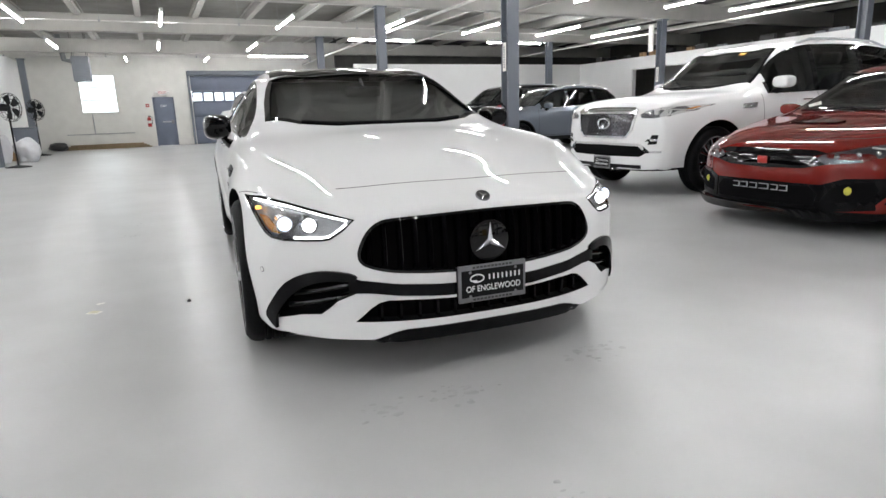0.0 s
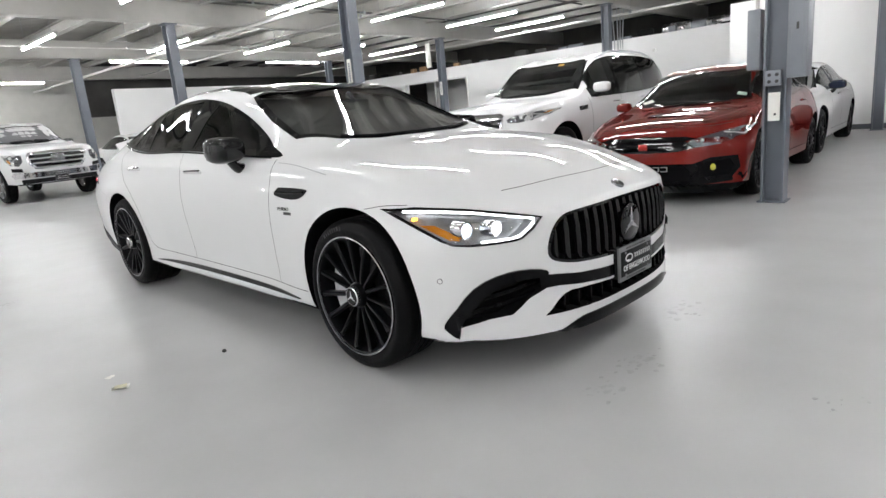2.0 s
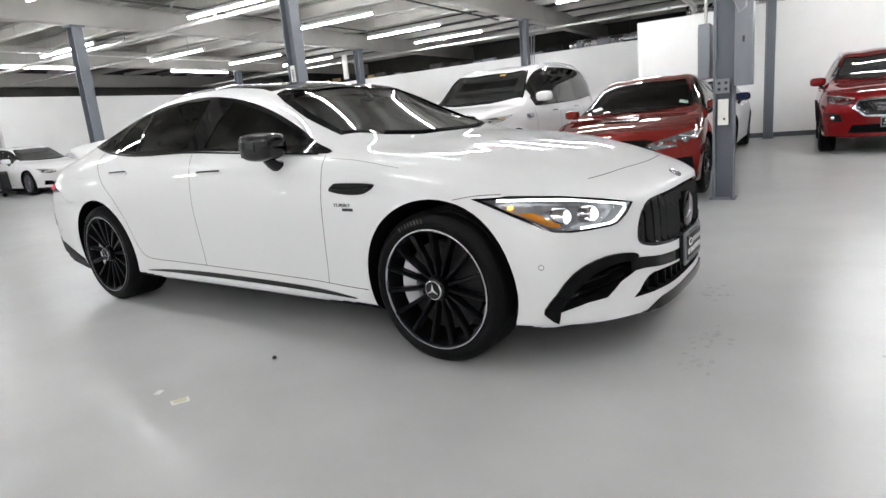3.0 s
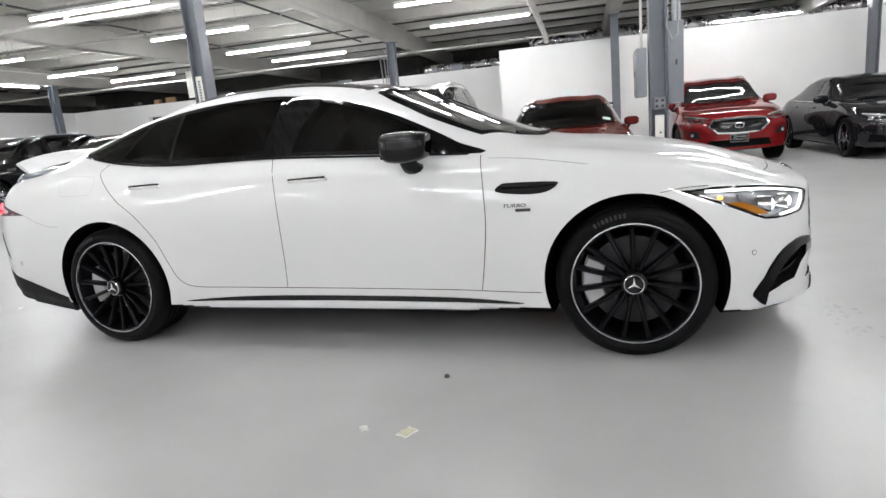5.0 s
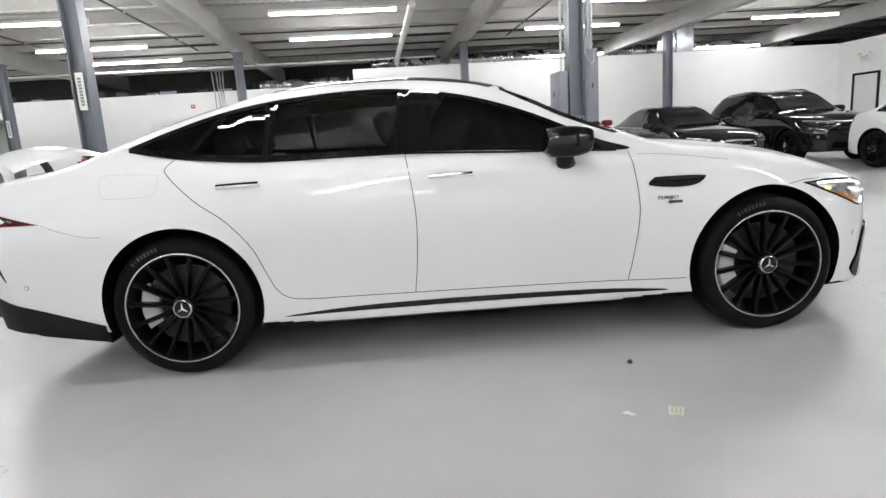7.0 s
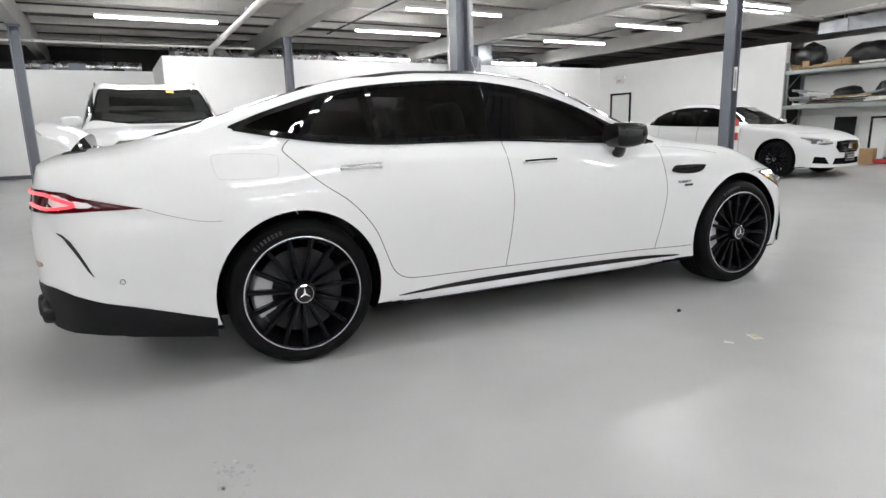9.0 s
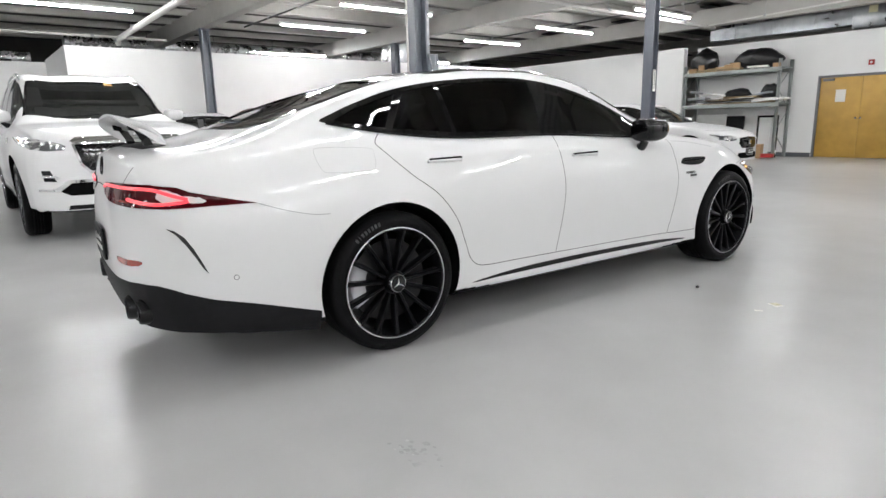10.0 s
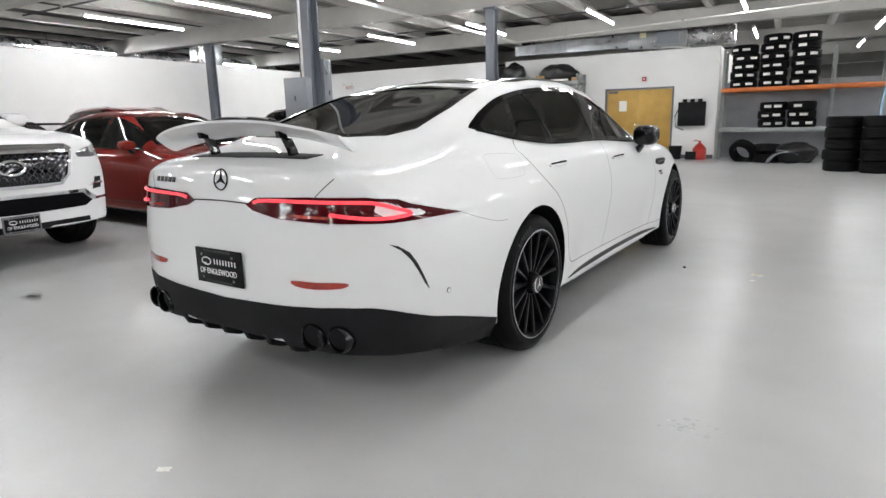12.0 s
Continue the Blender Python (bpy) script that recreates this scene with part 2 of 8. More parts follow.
def tube_bm(pts, r, n=8, bm=None):
    """A round bar swept along points."""
    bm = bm or bmesh.new()
    pts = [Vector(p) for p in pts]
    rings = []
    for i, p in enumerate(pts):
        d = (pts[min(i + 1, len(pts) - 1)] - pts[max(i - 1, 0)]).normalized()
        side = d.cross(Vector((0, 0, 1)))
        side = side.normalized() if side.length > 1e-3 else Vector((1, 0, 0))
        up = side.cross(d).normalized()
        rings.append([bm.verts.new(p + r * (math.cos(2 * math.pi * k / n) * side + math.sin(2 * math.pi * k / n) * up)) for k in range(n)])
    for a, b in zip(rings, rings[1:]):
        for k in range(n):
            bm.faces.new((a[k], a[(k + 1) % n], b[(k + 1) % n], b[k]))
    bm.faces.new(rings[0][::-1])
    bm.faces.new(rings[-1])
    bmesh.ops.recalc_face_normals(bm, faces=bm.faces)
    return bm


def prism_bm(outline, y0, y1, bm=None, axis="y"):
    """A straight slab from a closed outline (a, z), between two places along an axis."""
    bm = bm or bmesh.new()
    at = {"y": lambda a, z, k: (a, k, z), "x": lambda a, z, k: (k, a, z), "z": lambda a, z, k: (a, z, k)}[axis]
    lo = [bm.verts.new(at(a, z, y0)) for a, z in outline]
    hi = [bm.verts.new(at(a, z, y1)) for a, z in outline]
    bm.faces.new(lo)
    bm.faces.new(hi[::-1])
    n = len(outline)
    for i in range(n):
        bm.faces.new((lo[i], hi[i], hi[(i + 1) % n], lo[(i + 1) % n]))
    bmesh.ops.recalc_face_normals(bm, faces=bm.faces)
    return bm


def text_mesh(text, size, depth=0.001, shear=0.0):
    cu = bpy.data.curves.new("lettering", "FONT")
    cu.body, cu.size, cu.extrude, cu.align_x, cu.align_y, cu.shear = text, size, depth, "CENTER", "CENTER", shear
    ob = new("lettering", cu)
    bpy.context.view_layer.update()
    me = bpy.data.meshes.new_from_object(ob.evaluated_get(bpy.context.evaluated_depsgraph_get()))
    bpy.data.objects.remove(ob)
    bpy.data.curves.remove(cu)
    return me


def curve_fn(table):
    """A smooth curve through (s, value) rows, without overshoot."""
    xs, ys = np.array([p[0] for p in table], float), np.array([p[1] for p in table], float)
    h, d = np.diff(xs), np.diff(ys) / np.diff(xs)
    m = np.zeros(len(xs))
    m[0], m[-1] = d[0], d[-1]
    for i in range(1, len(xs) - 1):
        if d[i - 1] * d[i] > 0:
            w1, w2 = 2 * h[i] + h[i - 1], h[i] + 2 * h[i - 1]
            m[i] = (w1 + w2) / (w1 / d[i - 1] + w2 / d[i])

    def f(x):
        x = min(max(x, xs[0]), xs[-1])
        i = min(int(np.searchsorted(xs, x, side="right")) - 1, len(xs) - 2)
        t = (x - xs[i]) / h[i]
        return float((2 * t**3 - 3 * t**2 + 1) * ys[i] + (t**3 - 2 * t**2 + t) * h[i] * m[i] + (-2 * t**3 + 3 * t**2) * ys[i + 1] + (t**3 - t**2) * h[i] * m[i + 1])
    return f


def rounded(pts, n=4, closed=True):
    """A flowing outline through points (Catmull-Rom)."""
    out, k = [], len(pts)
    last = k if closed else k - 1
    for i in range(last):
        if closed:
            p = [Vector((*pts[(i + j - 1) % k], 0)) for j in range(4)]
        else:
            p = [Vector((*pts[min(max(i + j - 1, 0), k - 1)], 0)) for j in range(4)]
        for q in range(n):
            t = q / n
            v = 0.5 * (2 * p[1] + (p[2] - p[0]) * t + (2 * p[0] - 5 * p[1] + 4 * p[2] - p[3]) * t * t + (3 * p[1] - p[0] - 3 * p[2] + p[3]) * t**3)
            out.append((v.x, v.y))
    if not closed:
        out.append(tuple(pts[-1]))
    return out


def inside(p, poly):
    x, y = p
    hit, j = False, len(poly) - 1
    for i in range(len(poly)):
        (xi, yi), (xj, yj) = poly[i], poly[j]
        if (yi > y) != (yj > y) and x < (xj - xi) * (y - yi) / (yj - yi) + xi:
            hit = not hit
        j = i
    return hit


def smoothstep(x):
    x = min(max(x, 0.0), 1.0)
    return x * x * (3 - 2 * x)


# ---- cars ----
from mathutils.bvhtree import BVHTree
from mathutils.geometry import delaunay_2d_cdt
from mathutils.interpolate import poly_3d_calc


class Shell:
    """A car's outer skin: sections lofted along its length. Local frame: x runs from the nose (0) to the tail,
    y to the car's right-hand side, z up from the ground."""

    def __init__(self, c):
        self.c = c
        self.L, self.hw = c["length"], c["width"] / 2
        soft = c.get("soft", 0.09)
        self.top, self.belt = self.eased(c["top"], soft), self.eased(c["belt"], 1.6 * soft)
        self.bw, self.rw = self.eased(c["belt_w"], 2 * soft), c["roof_w"]
        self.mw, self.mz = self.eased(c["mid_w"], 2 * soft), self.eased(c["mid_z"], 2 * soft)
        self.sz = curve_fn(c["sill"])
        self.bowf, self.bowr = c.get("bow", (0.45, 0.45))
        self.leanf, self.leanr = c.get("lean", (1.3, 0.8))
        self.powf, self.powr = c.get("bow_power", (3.2, 3.2))
        self.step = c.get("step", 0.06)
        self.n = c.get("ring", 4)
        self.hoodw = c.get("hood_w", 0.6)

    def eased(self, table, reach):
        """The curve of a table with its changes of bend spread over a reach, so that the skin reflects evenly."""
        f, L = curve_fn(table), self.L

        def g(s):
            r = min(reach, max(s, 0), max(L - s, 0))
            return sum(k * f(s + r * o) for o, k in ((-1, 0.1), (-0.6, 0.2), (-0.25, 0.2), (0.25, 0.2), (0.6, 0.2), (1, 0.1)))
        return g

    def section(self, s):
        hw, top, belt = self.hw, self.top(s), self.belt(s)
        f = smoothstep((top - belt) / 0.32)
        bw = self.bw(s)
        rw = self.hoodw * hw * (1 - f) + self.rw * f
        rw = min(rw, bw - 0.03)
        z6 = top - (0.022 * (1 - f) + self.c.get("crown", 0.06) * f)
        z5 = min(belt, z6 - 0.015)
        z7 = top - (0.006 * (1 - f) + 0.018 * f)
        sill, mw, mz = self.sz(s), self.mw(s), self.mz(s)
        tuck = self.c.get("tuck", 0) * smoothstep((s - 1.4) / 0.4) * smoothstep((3.5 - s) / 0.4)
        k = [(0.0, sill - 0.02), (0.55 * mw, sill - 0.02), (mw - 0.12, sill - 0.012), (mw - 0.045, sill + 0.01), (mw - 0.022 - tuck, sill + 0.10 + 1.5 * tuck),
             (mw, mz), (0.5 * (mw + bw) + 0.018, mz + 0.62 * (z5 - mz)), (bw, z5), (rw, z6), (rw * 0.5, z7), (0.0, top)]
        return k

    def ring(self, s):
        k = self.section(s)
        k2 = [(-k[1][0], k[1][1])] + k + [(-k[-2][0], k[-2][1])]
        out = []
        for i in range(1, len(k2) - 2):
            p = [np.array(k2[i + j - 1]) for j in range(4)]
            for q in range(self.n):
                t = q / self.n
                out.append(0.5 * (2 * p[1] + (p[2] - p[0]) * t + (2 * p[0] - 5 * p[1] + 4 * p[2] - p[3]) * t * t + (3 * p[1] - p[0] - 3 * p[2] + p[3]) * t**3))
        out.append(np.array(k[-1]))
        return out

    def bend(self, s, w, z):
        u = min(abs(w) / self.hw, 1.0)
        ff = max(0.0, 1 - s / 1.15) ** 1.5
        fr = max(0.0, 1 - (self.L - s) / 1.15) ** 1.5
        zf, zr = self.c.get("face_z", 0.5), self.c.get("tail_z", 0.55)
        out = s + ff * (self.c.get("nose", 0.0) + self.bowf * u**self.powf + self.leanf * max(0, z - zf) ** 2)
        return out - fr * (self.bowr * u**self.powr + self.leanr * max(0, z - zr) ** 2 + 0.6 * max(0, zr - 0.12 - z) ** 2)

    def build(self):
        L = self.L
        st = [0.0, 0.012, 0.03, 0.055, 0.085]
        s = 0.12
        while s < L - 0.12:
            st.append(s)
            s += self.step
        st += [L - 0.085, L - 0.055, L - 0.03, L - 0.012, L]
        bm = bmesh.new()
        rings = []
        for s in st:
            half = self.ring(s)
            e = min(s, L - s)
            g = 1 - 0.05 * (1 - min(e / 0.1, 1)) ** 2
            zc = 0.5 * (half[0][1] + half[-1][1])
            pts = [(w * g, zc + (z - zc) * g) for w, z in half]
            full = pts + [(-w, z) for w, z in pts[-2:0:-1]]
            rings.append([bm.verts.new((self.bend(s, w, z), w, z)) for w, z in full])
        n = len(rings[0])
        for a, b in zip(rings, rings[1:]):
            for i in range(n):
                bm.faces.new((a[i], b[i], b[(i + 1) % n], a[(i + 1) % n]))
        for ring, s, flip in ((rings[0], 0.0, False), (rings[-1], L, True)):
            prev, flat = ring, [(v.co.y, v.co.z) for v in ring]
            zc = 0.5 * (min(p[1] for p in flat) + max(p[1] for p in flat))
            for g in (0.93, 0.82, 0.66, 0.48, 0.3, 0.14):
                cur = [bm.verts.new((self.bend(s, w * g, zc + (z - zc) * g), w * g, zc + (z - zc) * g)) for w, z in flat]
                for i in range(n):
                    q = (prev[i], prev[(i + 1) % n], cur[(i + 1) % n], cur[i])
                    bm.faces.new(q[::-1] if flip else q)
                prev = cur
            mid = bm.verts.new((self.bend(s, 0, zc), 0, zc))
            for i in range(n):
                q = (prev[i], prev[(i + 1) % n], mid)
                bm.faces.new(q[::-1] if flip else q)
        if "ridge" in self.c:
            w0, high, s0, s1 = self.c["ridge"]
            for v in bm.verts:
                if v.co.z > self.top(v.co.x) - 0.1:
                    k = smoothstep((v.co.x - s0) / 0.3) * smoothstep((s1 - v.co.x) / 0.3)
                    v.co.z += high * k * smoothstep(1 - (abs(v.co.y) - w0 - 0.05 * (v.co.x - s0)) / 0.22) * (1.0 if abs(v.co.y) > w0 else 0.75 + 0.25 * abs(v.co.y) / w0)
        bmesh.ops.recalc_face_normals(bm, faces=bm.faces)
        self.bvh = BVHTree.FromBMesh(bm)
        bm.normal_update()
        self.corners = [[v.co.copy() for v in f.verts] for f in bm.faces]
        self.bends = [[v.normal.copy() for v in f.verts] for f in bm.faces]
        return bm

    def normal(self, index, p):
        """The skin's even normal at a point of one of its faces."""
        n = Vector((0, 0, 0))
        for k, b in zip(poly_3d_calc(self.corners[index], p), self.bends[index]):
            n += b * k
        return n.normalized()

    RAYS = {"right": lambda a, b: ((a, 3, b), (0, -1, 0)), "left": lambda a, b: ((a, -3, b), (0, 1, 0)),
            "front": lambda a, b: ((-3, a, b), (1, 0, 0)), "rear": lambda a, b: ((12, a, b), (-1, 0, 0)), "top": lambda a, b: ((a, b, 5), (0, 0, -1))}

    def drop(self, side, a, b):
        """Where a ray from that side meets the skin, the ray's way and the skin's normal."""
        o, d = Shell.RAYS[side](a, b)
        o, d = Vector(o), Vector(d)
        hit, nor, i, _ = self.bvh.ray_cast(o, d)
        if hit is None:
            hit, nor, i, _ = self.bvh.find_nearest(o + d * (2.2 if side != "rear" else 7.2))
        return hit, d, self.normal(i, hit)


def cdt(outline, holes=(), grid=0.06):
    """Triangles that fill an outline (less the holes), fine enough to follow a curved skin."""
    def dense(loop):
        out = []
        for i, p in enumerate(loop):
            q = loop[(i + 1) % len(loop)]
            m = max(1, int(math.dist(p, q) / grid))
            out += [(p[0] + (q[0] - p[0]) * j / m, p[1] + (q[1] - p[1]) * j / m) for j in range(m)]
        return out
    loops = [dense(outline)] + [dense(h) for h in holes]
    pts, edges = [], []
    for lp in loops:
        o = len(pts)
        pts += lp
        edges += [(o + i, o + (i + 1) % len(lp)) for i in range(len(lp))]
    xs, ys = [p[0] for p in loops[0]], [p[1] for p in loops[0]]
    x = min(xs) + grid * 0.5
    while x < max(xs):
        y = min(ys) + grid * 0.5
        while y < max(ys):
            if inside((x, y), loops[0]) and not any(inside((x, y), h) for h in loops[1:]):
                if min(abs(x - p[0]) + abs(y - p[1]) for lp in loops for p in lp) > grid * 0.45:
                    pts.append((x, y))
            y += grid
        x += grid
    v, _, f, *_ = delaunay_2d_cdt([Vector(p) for p in pts], edges, [], 0, 1e-6)
    keep = []
    for t in f:
        c = (sum(v[i].x for i in t) / 3, sum(v[i].y for i in t) / 3)
        if inside(c, loops[0]) and not any(inside(c, h) for h in loops[1:]):
            keep.append(t)
    return v, keep


def patch(sh, side, outline, proud=0.004, thick=0.012, holes=(), grid=0.06, bm=None, pull=0.0, relax=0):
    """A plate that follows the skin, standing proud of it; pull moves it out along the ray instead; relax draws it
    taut between its edges, as a pane is."""
    bm = bm or bmesh.new()
    v, f = cdt(outline, holes, grid)
    front, back = [], []
    hits = [sh.drop(side, p.x, p.y) for p in v]
    if relax:
        taut(hits, f, relax)
    for h, d, n in hits:
        top = h + n * proud - d * pull
        front.append(bm.verts.new(top))
        back.append(bm.verts.new(top - n * thick if pull == 0 else top + d * thick))
    count = {}
    for t in f:
        bm.faces.new([front[i] for i in t])
        bm.faces.new([back[i] for i in reversed(t)])
        for a, b in zip(t, t[1:] + t[:1]):
            count[(a, b)] = True
    for a, b in count:
        if (b, a) not in count:
            bm.faces.new((front[a], back[a], back[b], front[b]))
    bmesh.ops.recalc_face_normals(bm, faces=bm.faces)
    loose = [x for x in bm.verts if not x.link_faces]
    bmesh.ops.delete(bm, geom=loose, context="VERTS")
    return bm


def taut(hits, f, rounds):
    """Even out the inner points of a net of triangles while its border stays."""
    near, seen = [set() for _ in hits], {}
    for t in f:
        for a, b in zip(t, t[1:] + t[:1]):
            near[a].add(b)
            near[b].add(a)
            seen[(min(a, b), max(a, b))] = seen.get((min(a, b), max(a, b)), 0) + 1
    rim = {i for e, k in seen.items() if k == 1 for i in e}
    inner = [i for i in range(len(hits)) if i not in rim and near[i]]
    pos = [h.copy() for h, _, _ in hits]
    for _ in range(rounds):
        for i in inner:
            pos[i] = sum((pos[j] for j in near[i]), Vector((0, 0, 0))) / len(near[i])
    for i in inner:
        hits[i] = (pos[i], hits[i][1], hits[i][2])


def cutter(sh, side, outline, depth, bm, grid=0.08):
    """A solid to cut a pocket of even depth into the skin."""
    v, f = cdt(outline, (), grid)
    hits = [sh.drop(side, p.x, p.y) for p in v]
    used = {i for t in f for i in t}
    out = {i: bm.verts.new(hits[i][0] - hits[i][1] * 0.12) for i in used}
    inn = {i: bm.verts.new(hits[i][0] + hits[i][1] * depth) for i in used}
    count, faces = {}, []
    for t in f:
        faces.append(bm.faces.new([out[i] for i in t]))
        faces.append(bm.faces.new([inn[i] for i in reversed(t)]))
        for a, b in zip(t, t[1:] + t[:1]):
            count[(a, b)] = True
    for a, b in count:
        if (b, a) not in count:
            faces.append(bm.faces.new((out[a], inn[a], inn[b], out[b])))
    bmesh.ops.recalc_face_normals(bm, faces=faces)


def band(sh, centre, turns, top, bottom, proud=0.005, thick=0.02, rows=6, lip=0.0):
    """A belt wrapped round the skin: cast outwards from an upright axis at each turn (degrees, 0 = tail), between two heights."""
    bm = bmesh.new()
    cols = []
    for a in turns:
        d = Vector((math.cos(radians(a)), math.sin(radians(a)), 0))
        last, out, inn = None, [], []
        for k in range(rows + 1):
            z = top(a) + (bottom(a) - top(a)) * k / rows
            hit, _, _, _ = sh.bvh.ray_cast(Vector((centre, 0, z)) + d * 4, -d)
            r = (hit - Vector((centre, 0, z))).length if hit is not None else 0
            if last is not None and r < last - 0.02:
                r = last - 0.006
            last = r
            out.append(bm.verts.new(Vector((centre, 0, z)) + d * (r + proud)))
            inn.append(bm.verts.new(Vector((centre, 0, z)) + d * (r - thick)))
        if lip:
            out.append(bm.verts.new(Vector((centre, 0, bottom(a))) + d * (last - lip)))
            inn.append(bm.verts.new(Vector((centre, 0, bottom(a) + 0.02)) + d * (last - lip)))
        cols.append(out + inn[::-1])
    for a, b in zip(cols, cols[1:]):
        n = len(a)
        for j in range(n):
            bm.faces.new((a[j], a[(j + 1) % n], b[(j + 1) % n], b[j]))
    bm.faces.new(cols[0])
    bm.faces.new(cols[-1][::-1])
    bmesh.ops.recalc_face_normals(bm, faces=bm.faces)
    return bm


def ribbon(sh, side, line, width=0.005, proud=0.0015, n=5, bm=None):
    """A thin strip drawn on the skin along a line."""
    bm = bm or bmesh.new()
    fine = rounded(line, n, closed=False) if len(line) > 2 else [(line[0][0] + (line[1][0] - line[0][0]) * i / 14, line[0][1] + (line[1][1] - line[0][1]) * i / 14) for i in range(15)]
    prev = None
    for i, p in enumerate(fine):
        a, b = fine[max(i - 1, 0)], fine[min(i + 1, len(fine) - 1)]
        d = Vector((b[0] - a[0], b[1] - a[1])).normalized()
        o = Vector((-d.y, d.x)) * width / 2
        cur = []
        for sgn in (1, -1):
            h, _, nor = sh.drop(side, p[0] + sgn * o.x, p[1] + sgn * o.y)
            cur.append(bm.verts.new(h + nor * proud))
        if prev:
            bm.faces.new((prev[0], prev[1], cur[1], cur[0]))
        prev = cur
    bmesh.ops.recalc_face_normals(bm, faces=bm.faces)
    return bm


def skin_line(sh, side, line, proud=0.0, n=5):
    fine = rounded(line, n, closed=False) if len(line) > 2 else line
    out = []
    for p in fine:
        h, _, nor = sh.drop(side, p[0], p[1])
        out.append(h + nor * proud)
    return out


def carve(me, bms, mats, sh):
    """Cut solids out of a closed mesh, one after another; the cut faces take each solid's material and the skin keeps
    the even normals that it had before the cuts."""
    ob = new("carved", me)
    for bm, mat in zip(bms, mats):
        tool = new("tool", mesh_of(bm, "tool", mat))
        for solver in ("EXACT", "FAST"):
            mod = ob.modifiers.new("cut", "BOOLEAN")
            mod.operation, mod.solver, mod.object = "DIFFERENCE", solver, tool
            if solver == "EXACT":
                mod.material_mode = "TRANSFER"
            bpy.context.view_layer.update()
            out = bpy.data.meshes.new_from_object(ob.evaluated_get(bpy.context.evaluated_depsgraph_get()))
            ob.modifiers.clear()
            if len(out.polygons) > 0.6 * len(ob.data.polygons):
                ob.data = out
                break
        bpy.data.objects.remove(tool)
    res = ob.data
    bpy.data.objects.remove(ob)
    names = [m.name if m else "" for m in res.materials]
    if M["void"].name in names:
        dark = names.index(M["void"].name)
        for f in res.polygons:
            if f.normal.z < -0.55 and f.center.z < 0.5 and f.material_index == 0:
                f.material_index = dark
    res.shade_smooth()
    res.set_sharp_from_angle(angle=radians(32))
    bent = [Vector(n.vector) for n in res.corner_normals]
    for f in res.polygons:
        if f.material_index == 0:
            for k in f.loop_indices:
                p = res.vertices[res.loops[k].vertex_index].co
                hit, flat, i, d = sh.bvh.find_nearest(p)
                if d < 0.0008:
                    n = sh.normal(i, hit)
                    if n.dot(f.normal) > 0.86:
                        bent[k] = n
    res.normals_split_custom_set(bent)
    return res


